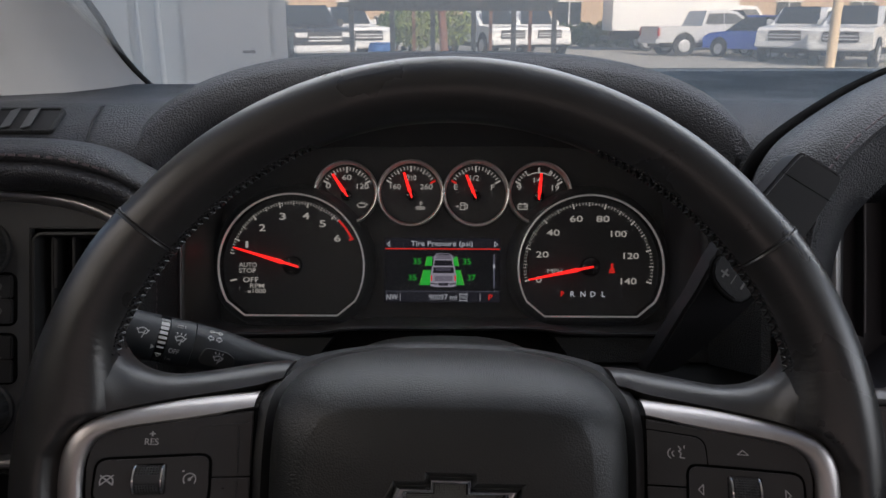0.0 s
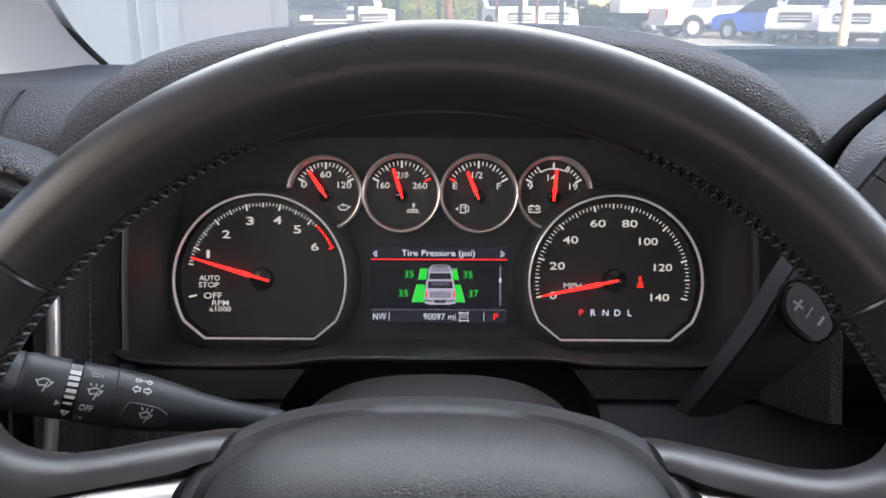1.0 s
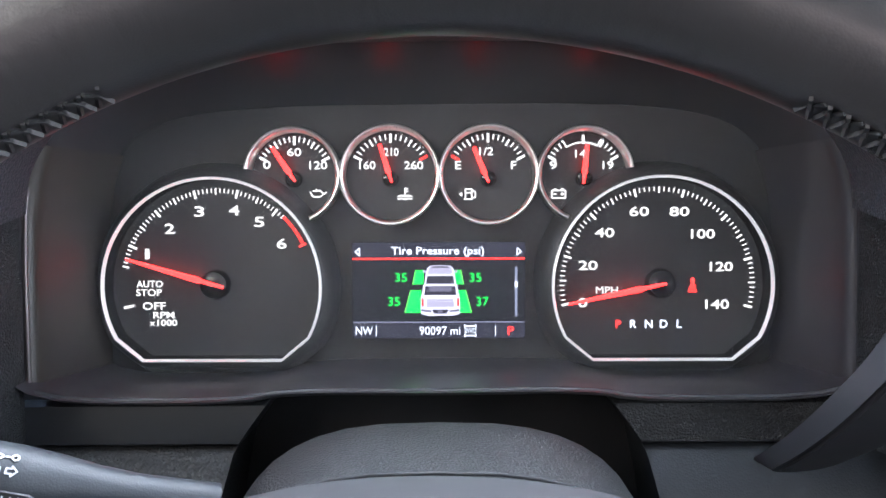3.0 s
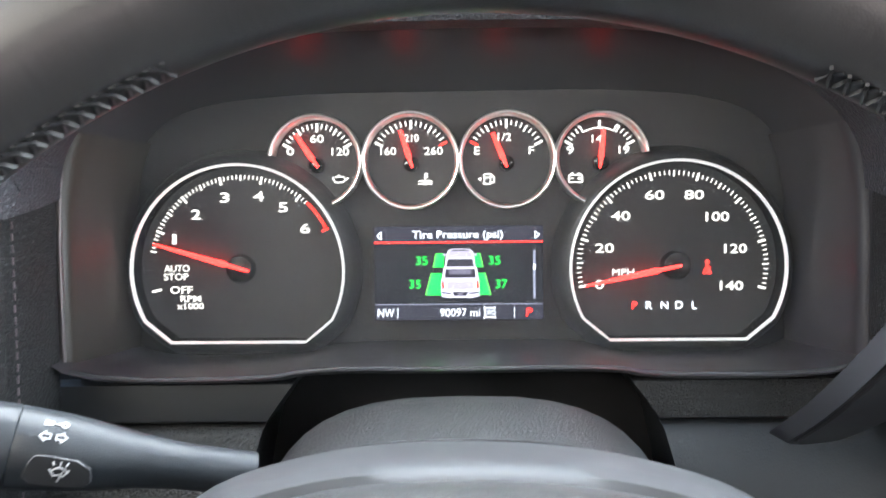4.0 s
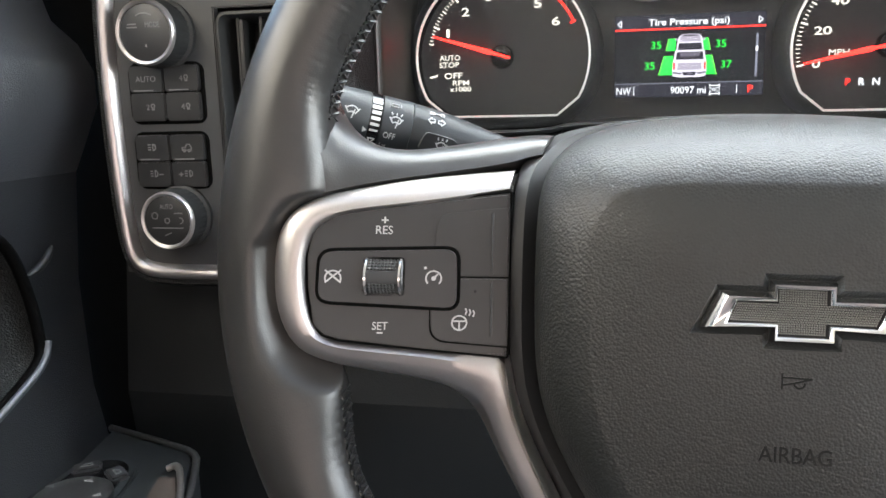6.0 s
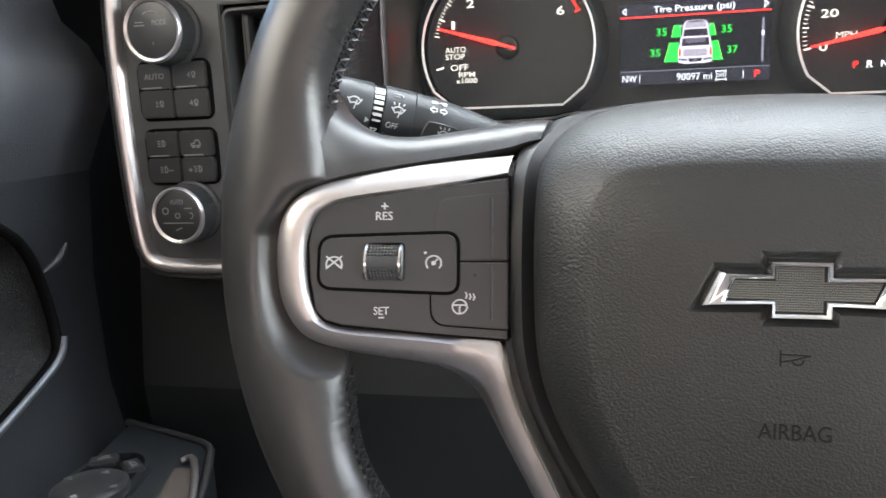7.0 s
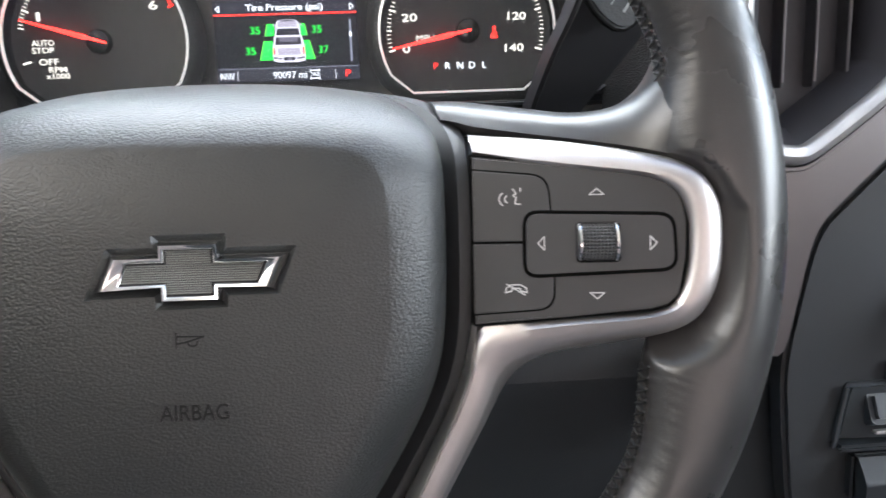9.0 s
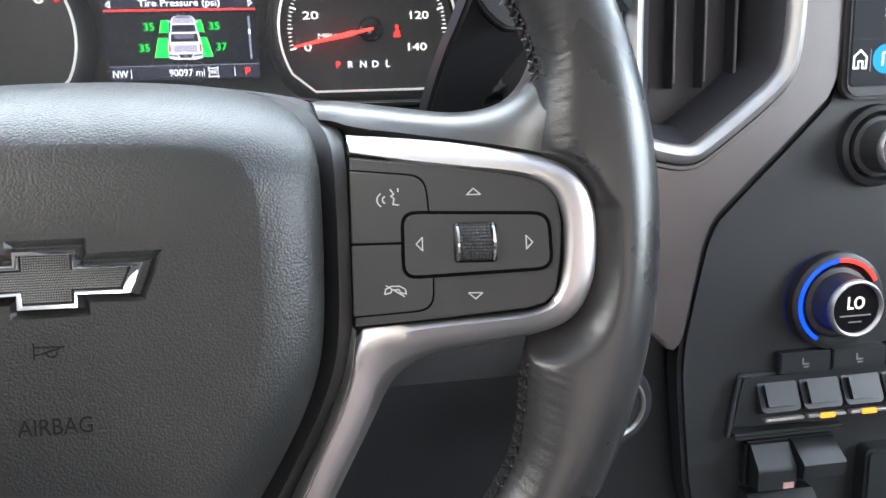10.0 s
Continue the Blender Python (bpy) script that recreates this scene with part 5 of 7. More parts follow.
def wiper(x, y, k_=1.0, spray=False):
    """Windscreen outline with a wiper arm, and drops where it sprays."""
    m_ = 0.001 * k_
    lines = [[(x - 3.4 * m_, y + 1.4 * m_)] + [(x + 3.5 * m_ * math.sin(radians(a)), y - 1.6 * m_ + 3.9 * m_ * math.cos(radians(a))) for a in range(-50, 51, 20)] + [(x + 3.4 * m_, y + 1.4 * m_), (x + 1.7 * m_, y - 1.0 * m_)] + [(x + 1.7 * m_ * math.sin(radians(a)), y - 2.3 * m_ + 1.9 * m_ * math.cos(radians(a))) for a in (30, 0, -30)] + [(x - 1.7 * m_, y - 1.0 * m_), (x - 3.4 * m_, y + 1.4 * m_)], [(x + 0.2 * m_, y - 3.2 * m_), (x + 1.2 * m_, y + 0.8 * m_)]]
    if spray:
        lines += [[(x + q * m_, y + 3.2 * m_), (x + q * 1.25 * m_, y + 4.2 * m_)] for q in (-2.2, 0, 2.2)]
    return lines


part("symbol", wrap(strokes(wiper(0.0110, 0.0006), 0.00055, 0, 0.0003), 0.0134), PRINT, stalk)
part("symbol", wrap(strokes(wiper(0.0318, 0.0004, 0.92, True), 0.00055, 0, 0.0003), 0.0136), PRINT, stalk)
part("symbol", wrap(prism([(0.0172, -0.0080), (0.0172, -0.0052), (0.0192, -0.0066)], 0, 0.0003), 0.0136), PRINT, stalk)
part("symbol", wrap(strokes([[(0.0206, -0.0102), (0.0236, -0.0102), (0.0221, -0.0126), (0.0206, -0.0102)]], 0.0005, 0, 0.0003), 0.0135), PRINT, stalk)
part("lettering", wrap(letters("OFF", 0.0300, -0.0068, 0.0056, 0.0029, 0), 0.0136), PRINT, stalk)
part("lettering", wrap(letters("1x", 0.0282, -0.0125, 0.0034, 0.0024, 0), 0.0136), DIMPRINT, stalk)
part("symbol", wrap(strokes([[(0.0290, 0.0092), (0.0322, 0.0092)], [(0.0290, 0.0078), (0.0322, 0.0078)], [(0.0334, 0.0094), (0.0334, 0.0078)]], 0.0006, 0, 0.0003), 0.0136), DIMPRINT, stalk)
part("symbol", wrap(strokes([[(0.0470, 0.0052), (0.0486, 0.0068), (0.0486, 0.0060), (0.0502, 0.0060), (0.0502, 0.0044), (0.0486, 0.0044), (0.0486, 0.0036), (0.0470, 0.0052)], [(0.0552, 0.0052), (0.0536, 0.0068), (0.0536, 0.0060), (0.0520, 0.0060), (0.0520, 0.0044), (0.0536, 0.0044), (0.0536, 0.0036), (0.0552, 0.0052)]], 0.0005, 0, 0.0003), 0.0132), PRINT, stalk)
part("symbol", wrap(strokes([[(0.0478, 0.0092), (0.0478, 0.0106), (0.0496, 0.0106), (0.0504, 0.0099), (0.0496, 0.0092), (0.0478, 0.0092)], [(0.0512, 0.0099), (0.0526, 0.0099)], arc(0.0538, 0.0098, 0.0010, 0, 360, 8)], 0.0006, 0, 0.0003), 0.0132), PRINT, stalk)
part("symbol", wrap(strokes(wiper(0.0552, -0.0058, 0.85, True), 0.00055, 0.0011, 0.0013), 0.0126), PRINT, stalk)

# gear selector
sel = thing("gear_selector", face(0.1670, 0.472, -0.0285), "black column gear selector with plus and minus button", "gear selector")
LEV = [(24, 61), (44, 83), (49.5, 87.5), (54, 86), (73.5, 75.5), (77, 71.5), (74, 66), (50.5, 33), (38, 14), (29.5, -1), (21, -18), (16, -30), (12, -43), (10, -60), (-14, -60), (-17, -45), (-18.5, -28), (-17, -11), (-13, 2), (-9, 16), (-1, 33)]


def swept(bm):
    """The lever leans away towards the column."""
    for v in bm.verts:
        s_ = max(0.0, 0.035 - v.co.y)
        v.co.z -= 10.0 * s_ * s_
    return bm


lever = prism(smooth_loop(k(LEV, 1), 2), -0.009, 0.009, 0.0022, 3)
for cut in range(-56, 36, 7):
    bmesh.ops.bisect_plane(lever, geom=lever.verts[:] + lever.edges[:] + lever.faces[:], plane_co=(0, cut * 0.001, 0), plane_no=(0, 1, 0))
bmesh.ops.triangulate(lever, faces=[f for f in lever.faces if len(f.verts) > 4])
part("lever", moved(swept(lever), pose(0, 0, 0, 0, 8, 0)), SELECTOR, sel)
part("tip_cap", moved(prism(k([(52.0, 83.6), (53.0, 85.8), (74.2, 74.4), (73.2, 72.4)], 1), -0.0085, 0.0093, 0.0008, 2), pose(0, 0, 0, 0, 8, 0)), SELECTOR, sel)
b = part("rocker_button", moved(prism(smooth_loop(k([(-6.5, 23.5), (2, 25), (10, 18.5), (17.5, 6), (16, 0), (8, -4), (-2, 2.5), (-9, 12)], 1), 1)[::-1], 0.006, 0.0106, 0.0012), pose(0, 0, 0, 0, 8, 0)), LOWER_PLASTIC, sel)
part("button_gap", moved(prism(smooth_loop(k([(-7.6, 24.4), (2.4, 26.2), (11, 19.4), (18.8, 6), (17, -1), (8, -5.3), (-2.6, 1.4), (-10.2, 12)], 1), 1)[::-1], 0.006, 0.0093), pose(0, 0, 0, 0, 8, 0)), VOID, sel)
part("cap_seam", moved(strokes([k([(37.5, 74.5), (68, 57.5)], 1)], 0.0005, 0.0088, 0.0092), pose(0, 0, 0, 0, 8, 0)), VOID, sel)
part("plus_mark", moved(strokes([k([(-2.5, 12.1), (0.5, 16.3)], 1), k([(-3.1, 15.7), (1.1, 12.7)], 1)], 0.0012, 0.0106, 0.0109), pose(0, 0, 0, 0, 8, 0)), DIMPRINT, sel, "pale plus mark")
part("minus_mark", moved(strokes([k([(9.1, 4.8), (11.5, 8.2)], 1)], 0.0013, 0.0106, 0.0109), pose(0, 0, 0, 0, 8, 0)), DIMPRINT, sel, "pale minus mark")
part("divider", moved(strokes([k([(2.8, 8.0), (6.2, 12.8)], 1)], 0.0005, 0.0106, 0.0108), pose(0, 0, 0, 0, 8, 0)), DIMPRINT, sel)

# ---- light switch panel by the door ----
PY = 0.533
lsp = thing("light_switch_unit", face(-0.283, PY, -0.055), "black light and drive mode switch panel in a silver frame", "switch panel")


def at(pts):
    return [((x + 283) * 0.001, (y + 55) * 0.001) for x, y in pts]


FR = at([(-357.5, 20), (-353, 34), (-342, 41), (-320, 42.5), (-302, 42), (-264, 38.5), (-241, 33), (-219, 23), (-211, 12), (-208, -10), (-208, -60), (-211, -115), (-219, -140), (-236, -149), (-290, -150), (-330, -150), (-346, -147), (-354, -136), (-357, -110), (-359, -50)])[::-1]
FR = smooth_loop(FR, 2)
part("frame", ring_band(FR, [(-0.001, -0.01), (0.0, 0.004), (0.0015, 0.0066), (0.004, 0.0072), (0.0072, 0.0052), (0.0088, 0.0)]), SOFT_SILVER, lsp, "satin silver frame")
part("surround", ring_band(FR, [(0.001, -0.004), (0.0, 0.0035), (-0.003, 0.0038), (-0.0052, 0.0), (-0.0062, -0.014)]), SHADE_PLASTIC, lsp)
VX0, VX1, VY0, VY1 = 0.002, 0.064, -0.060, 0.066
outer_p = [p for p in ring_band(FR, [(0.006, 0)]).verts]
inset_loop = [(p.co.x, p.co.y) for p in outer_p]
part("panel", prism(inset_loop, -0.045, -0.042), DARK, lsp)
part("panel", prism([(-0.074, -0.092), (0.062, -0.094), (0.070, -0.062), (0.0, -0.062), (0.0, 0.069), (0.068, 0.069), (0.050, 0.088), (0.0, 0.093), (-0.050, 0.094), (-0.072, 0.084)], -0.006, 0.0, 0.0008), PANEL_FACE, lsp, "black switch fascia")
vent = part("air_vent", ring_band(rrect(VX0, VY0, VX1 + 0.004, VY1, 0.006), [(-0.001, -0.004), (-0.0005, 0.0012), (0.0012, 0.0015), (0.002, 0.0), (0.004, -0.03)]), SOFT_PLASTIC, lsp, "vertical dash vent")
for i in range(4):
    part("fin", moved(block(-0.0010, VY0, -0.028, 0.0010, VY1, -0.006, 0.0006), pose(0.012 + 0.0145 * i, 0, 0)), SOFT_PLASTIC, vent)
part("fin_grip", block(0.0145, 0.028, -0.012, 0.0165, 0.062, -0.003, 0.0005), BUTTON, vent)


def knob(name, cx, cy, r, label):
    n = 72
    prof = [(r * 1.10, 0.0), (r * 1.10, 0.003), (r * 1.02, 0.004), (r * 1.03, 0.015), (r * 1.0, 0.0185)]
    loops = []
    for j, (q, z) in enumerate(prof):
        loops.append([(cx + (q - (0.0007 if (i % 2 and 1 < j < 4) else 0)) * math.cos(2 * math.pi * i / n), cy + (q - (0.0007 if (i % 2 and 1 < j < 4) else 0)) * math.sin(2 * math.pi * i / n), z) for i in range(n)])
    kn = part(name, loft(loops, last=True), SOFT_PLASTIC, lsp, label)
    part("ring", lathe_ring(cx, cy, [(r * 0.99, 0.0175), (r * 0.985, 0.0198), (r * 0.93, 0.0210), (r * 0.85, 0.0202), (r * 0.84, 0.018)]), SOFT_SILVER, kn, "bright ring")
    part("cap", lathe([(r * 0.845, 0.017), (r * 0.845, 0.0194), (r * 0.80, 0.0198)], 40, (cx, cy)), BUTTON, kn)
    return kn


def lathe_ring(cx, cy, prof, n=64):
    return loft([[(cx + q * math.cos(2 * math.pi * i / n), cy + q * math.sin(2 * math.pi * i / n), z) for i in range(n)] for q, z in prof])


c = at([(-316.5, 0)])[0]
kn = knob("drive_mode_knob", c[0], c[1], 0.0192, "black rotary knob with bright ring")
part("lettering", letters("MODE", c[0] + 0.0052, c[1] + 0.0042, 0.0095, 0.0032, 0.0198, 0.0002), DIMPRINT, kn)
part("symbol", strokes([arc(c[0], c[1] + 0.001, 0.0098, 120, 60, 8), [(c[0] - 0.0110, c[1] + 0.0030), (c[0] - 0.0050, c[1] + 0.0030)], [(c[0] - 0.0105, c[1] + 0.0048), (c[0] - 0.0055, c[1] + 0.0048)], [(c[0], c[1] - 0.007), (c[0], c[1] - 0.008)]], 0.0007, 0.0198, 0.0200), DIMPRINT, kn)
c = at([(-313.5, -110)])[0]
kn = knob("headlamp_knob", c[0], c[1], 0.0178, "black headlamp knob with bright ring")
part("lettering", letters("AUTO", c[0], c[1] + 0.0085, 0.0085, 0.0030, 0.0198, 0.0002), DIMPRINT, kn)
part("symbol", strokes([[(c[0] - 0.010, c[1] - 0.0045), (c[0] + 0.010, c[1] - 0.0045)], arc(c[0] - 0.008, c[1] + 0.003, 0.002, 0, 360, 8), arc(c[0], c[1], 0.0016, 0, 360, 8), arc(c[0] + 0.0085, c[1], 0.0018, -90, 90, 6), [(c[0] + 0.005, c[1] + 0.0045), (c[0] + 0.010, c[1] + 0.0045)], [(c[0] - 0.002, c[1] - 0.009), (c[0] + 0.002, c[1] - 0.0075)]], 0.0007, 0.0198, 0.0200), DIMPRINT, kn)


def key(x0, y0, x1, y1, body="", sym=None, lamp=False):
    p = at([(x0, y0), (x1, y1)])
    bt = part("push_button", prism(rrect(p[0][0], p[0][1], p[1][0], p[1][1], 0.0022, 3), -0.002, 0.0034, 0.0007), BUTTON, lsp)
    mx, my = (p[0][0] + p[1][0]) / 2, (p[0][1] + p[1][1]) / 2
    if body:
        part("lettering", letters(body, mx, my, 0, 0.0034, 0.0034, 0.0002), DIMPRINT, bt)
    if sym:
        part("symbol", strokes([[(mx + a * 0.001, my + b_ * 0.001) for a, b_ in l] for l in sym], 0.0007, 0.0034, 0.0036), DIMPRINT, bt)
    if lamp:
        part("lamp_bar", block(p[0][0] + 0.003, p[0][1] + 0.0006, 0.0030, p[1][0] - 0.007, p[0][1] + 0.0014, 0.0037), DIMPRINT, bt)
    return bt


for y0, y1 in ((-53.0, -16.0), (-93.0, -57.5)):
    p = at([(-342.5, y0), (-292, y1)])
    part("key_frame", prism(rrect(*p[0], *p[1], 0.006, 4), -0.003, 0.0008, 0.0004, 1), VOID, lsp)
truck = [[(-3, 0), (-1, 0), (0, 2), (2, 2), (3, 0), (3, -1.5), (-3, -1.5), (-3, 0)], arc(-1.6, -1.8, 0.8, 0, 360, 6), arc(1.6, -1.8, 0.8, 0, 360, 6)]
lampi = [[(-2.5, 2), (-1, 2)], [(-2.5, 0.5), (-1, 0.5)], [(-2.5, -1), (-1, -1)], arc(0.4, 0.5, 2.0, -80, 80, 6), [(0.6, 2.4), (0.6, -1.4)]]
bulb = [[(2.2, 0.6), (2.8, 1.7), (4.0, 1.7), (4.6, 0.6), (4.0, -0.4), (4.0, -1.6), (2.8, -1.6), (2.8, -0.4), (2.2, 0.6)]]
key(-340.6, -33.6, -317.7, -17.9, body="AUTO", lamp=True)
key(-317.2, -33.6, -294.3, -17.9, body="4", sym=bulb, lamp=True)
key(-340.6, -51.0, -317.7, -34.1, body="2", sym=bulb)
key(-317.2, -51.0, -294.3, -34.1, body="4", sym=bulb)
key(-340.6, -75.3, -317.7, -59.4, sym=lampi, lamp=True)
key(-317.2, -75.3, -294.3, -59.4, sym=truck, lamp=True)
key(-340.6, -91.4, -317.7, -75.8, sym=lampi + [[(3.5, 0), (6, 0)]])
key(-317.2, -91.4, -294.3, -75.8, sym=lampi + [[(-6.5, 0), (-4, 0)], [(-5.2, 1.2), (-5.2, -1.2)]])

# hood release below
rel = thing("release_handle", face(-0.256, 0.558, -0.215), "small black release handle with a pale mark", "handle")
part("lever", block(-0.016, -0.006, -0.004, 0.016, 0.001, 0.008, 0.002), SOFT_PLASTIC, rel)
part("mark", strokes([[(-0.012, -0.0015), (0.012, -0.0015)]], 0.0014, 0.008, 0.0083), DIMPRINT, rel)
part("mark", strokes([arc(-0.001, 0.0045, 0.003, 0, 180, 6), [(-0.004, 0.0045), (0.002, 0.0045)]], 0.0008, 0.001, 0.008), DIMPRINT, rel)

# ---- centre stack ----
RY = 0.525
stack = thing("centre_stack", face(0.40, RY, -0.10), "black centre stack with grey metal trim and controls", "centre stack", kind="structure")


def rt(*pts):
    return [((x - 400) * 0.001, (y + 100) * 0.001) for x, y in pts]


part("metal_trim", prism(smooth_loop(rt((262, -100), (296, -104), (330, -88), (362, -62), (367, -15), (368, 78), (392, 78), (393, -20), (392.6, -63), (372, -84), (326, -127.5), (311, -144), (303, -184), (295, -226), (276, -207), (262, -195)), 2), -0.016, 0.0, 0.002), WARM, stack, "warm grey satin metal trim")
part("black_fascia", prism(smooth_loop(rt((394.5, 80), (394.5, -64), (374.5, -85.5), (328.5, -129.5), (313, -145.5), (304.5, -186), (296.5, -228), (299, -262), (306, -340), (330, -345), (700, -345), (700, 80)), 2), -0.022, -0.005, 0.003), FASCIA, stack, "black fascia")
part("lower_fascia", prism(rt((250, -150), (310, -150), (300, -226), (318, -345), (700, -345), (700, -480), (250, -480)), -0.045, -0.028, 0.004), STACK_PLASTIC, stack)
part("lower_backing", block(-0.11, -0.40, -0.075, 0.32, -0.150, -0.032), STACK_PLASTIC, stack)
part("console_side", moved(block(-0.09, -0.40, -0.09, -0.055, -0.13, -0.012, 0.008), pose(0, 0, 0)), FASCIA, stack)

vent = thing("air_vent", face(0.317, RY, -0.012), "black centre air vent with vertical fins in a silver frame", "air vent")


def vt(*pts):
    return [((x - 317) * 0.001, (y + 12) * 0.001) for x, y in pts]


VF = vt((264, -84), (270, -92), (295, -98), (304, -94), (349, -60), (355, -46), (357, -15), (357, 60), (350, 70), (275, 62), (265, 50))
VF = smooth_loop(VF, 2)
VENTP = mat("grey_vent_plastic", (0.032, 0.031, 0.036), 0.45, vary=0.15)
VENTF = mat("rough_satin_frame", (0.50, 0.49, 0.485), 0.42, metal=0.8, grain=0.06, size=1500, vary=0.1)
part("frame", ring_band(VF, [(0.004, -0.01), (0.003, 0.002), (0.001, 0.0065), (-0.003, 0.0085), (-0.007, 0.0062), (-0.0085, 0.001)]), VENTF, vent, "satin silver frame")
part("frame_line", ring_band(VF, [(-0.0085, 0.0), (-0.0095, 0.0022), (-0.0115, 0.0022), (-0.0125, 0.0)]), WARM, vent)
part("throat", ring_band(VF, [(0.002, 0.003), (0.004, 0.0), (0.012, -0.012), (0.014, -0.034)]), VENTP, vent)
part("backing", prism([p[:2] for p in VF], -0.036, -0.032), VENTP, vent)
# Paler grey for a thin strip along each fin's front edge.
FINE_EDGE = mat("pale_grey_edge", (0.16, 0.15, 0.155), 0.5, vary=0.2, patch=60)
for i in range(4):
    x = (296 + 19.5 * i - 317) * 0.001
    fin = part("fin", block(x - 0.0009, -0.050, -0.033, x + 0.0009, 0.070, -0.020, 0.0006), VENTP, vent)
    part("fin_edge", block(x - 0.0007, -0.047, -0.0202, x + 0.0007, 0.070, -0.0192, 0.0004), FINE_EDGE, fin, "pale front edge")
part("thumb_tab", block(0.010, 0.010, -0.020, 0.020, 0.022, -0.006, 0.003), SATIN, vent, "silver thumb tab")

info = thing("touch_screen", face(0.496, RY - 0.004, 0.002), "wide black touch screen with lit icons", "screen")
part("bezel", prism(rrect(-0.105, -0.074, 0.125, 0.072, 0.010), -0.006, 0.0, 0.002), SOFT_PLASTIC, info)
scr = part("glass", prism(rrect(-0.1015, -0.0665, 0.120, 0.067, 0.003), 0, 0.0008), SCREEN, info)
part("status_bar", block(-0.1015, -0.0400, 0.0008, 0.120, -0.0390, 0.0011), HEADER, scr)
part("lettering", letters("Settings", -0.068, -0.0255, 0.028, 0.0072, 0.0008), COOL_GLOW, scr)
part("icon", lathe([(0.012, 0.0008), (0.012, 0.001)], 24, (-0.068, -0.008)), GREY_GLOW, scr)
part("home_icon", strokes([[(-0.1000, -0.0560), (-0.1000, -0.0495), (-0.0960, -0.0458), (-0.0920, -0.0495), (-0.0920, -0.0560), (-0.0945, -0.0560), (-0.0945, -0.0520), (-0.0972, -0.0520), (-0.0972, -0.0560), (-0.1000, -0.0560)]], 0.0011, 0.0008, 0.001), COOL_GLOW, scr)
part("separator", block(-0.0895, -0.058, 0.0008, -0.0891, -0.045, 0.001), GREY_GLOW, scr)
part("music_icon", lathe([(0.0085, 0.0008), (0.0085, 0.001)], 28, (-0.0795, -0.0510)), CYAN_GLOW, scr)
part("music_note", strokes([[(-0.0815, -0.0545), (-0.0815, -0.0475), (-0.0770, -0.0470), (-0.0770, -0.0535)]], 0.0012, 0.001, 0.0012), COOL_GLOW, scr)


def rotary(name, x, z, r, depth, y, label):
    t_ = thing(name, face(x, y, z), label, "knob")
    n = 80
    loops = []
    for j, (q, h) in enumerate(((r * 1.25, -0.004), (r * 1.22, 0.002), (r * 1.05, 0.003), (r * 1.03, depth * 0.5), (r * 1.0, depth))):
        loops.append([((q - (0.0006 if i % 2 and j > 2 else 0)) * math.cos(2 * math.pi * i / n), (q - (0.0006 if i % 2 and j > 2 else 0)) * math.sin(2 * math.pi * i / n), h) for i in range(n)])
    part("grip", loft(loops, last=True), SOFT_PLASTIC, t_)
    part("ring", lathe_ring(0, 0, [(r * 1.0, depth - 0.001), (r * 0.99, depth + 0.0018), (r * 0.92, depth + 0.003), (r * 0.86, depth + 0.002), (r * 0.85, depth - 0.001)]), SATIN, t_, "satin silver ring")
    return t_


vol = rotary("volume_knob", 0.4205, -0.1005, 0.0150, 0.018, RY, "black volume knob with silver rim on the centre stack")
part("cap", lathe([(0.0128, 0.015), (0.0128, 0.0172), (0.0114, 0.0178)], 40), SATIN, vol, "silver cap")
part("collar", lathe_ring(0, 0, [(0.0255, -0.006), (0.0245, 0.0), (0.0215, 0.0015), (0.0195, -0.002)]), FASCIA, vol)

clim = thing("climate_panel", face(0.42, RY, -0.215), "black climate control panel with lit dial and keys", "climate panel", kind="structure")
dial = rotary("climate_dial", 0.3985, -0.1960, 0.0180, 0.018, RY, "black climate dial with blue and red light ring")
part("glow_ring", prism(arc(0, 0, 0.0278, 95, 238, 30) + arc(0, 0, 0.0254, 238, 95, 30), 0.002, 0.0042), BLUE_GLOW, dial, "blue light ring")
part("glow_ring", prism(arc(0, 0, 0.0254, 93, 28, 14) + arc(0, 0, 0.0278, 28, 93, 14), 0.002, 0.0042), RED_GLOW, dial, "red light ring")
part("collar", lathe_ring(0, 0, [(0.0315, -0.004), (0.031, 0.002), (0.0285, 0.0035), (0.025, 0.0035), (0.0235, 0.001)]), FASCIA, dial)
part("display", lathe([(0.0154, 0.016), (0.0154, 0.0186)], 40), GLOSS, dial)
part("lettering", letters("LO", 0.0, 0.0035, 0.0112, 0.0080, 0.0186, bold=0.02), WHITE_GLOW, dial)
part("symbol", strokes([[(-0.010, -0.0045), (0.010, -0.0045)], [(-0.004, -0.0085), (0.004, -0.0085)]], 0.0009, 0.0186, 0.0188), DIMPRINT, dial)
for x0, x1 in ((362, 397), (398, 436), (437, 474)):
    p, q = (x0 - 420) * 0.001, (x1 - 420) * 0.001
    kk = part("climate_key", prism(rrect(p, -0.0265, q, -0.0125, 0.0015, 2), -0.006, 0.0015, 0.0008), STACK_PLASTIC, clim)
    part("symbol", strokes([[((p + q) / 2 - 0.002, -0.0170), ((p + q) / 2 - 0.002, -0.0205), ((p + q) / 2 + 0.002, -0.0205)], [((p + q) / 2 - 0.001, -0.0225), ((p + q) / 2 + 0.002, -0.0225)]], 0.0011, 0.0015, 0.0017), DIMPRINT, kk)

row = thing("switch_row", face(0.3490, RY - 0.002, -0.257), "row of black toggle keys with silver lip and orange lamps", "switch row")
part("housing", prism(smooth_loop([(-0.0200, -0.024), (-0.0165, -0.004), (-0.0130, 0.015), (-0.009, 0.0180), (0.30, 0.0180), (0.30, -0.024)], 1), -0.02, -0.003, 0.003, 3), STACK_PLASTIC, row)
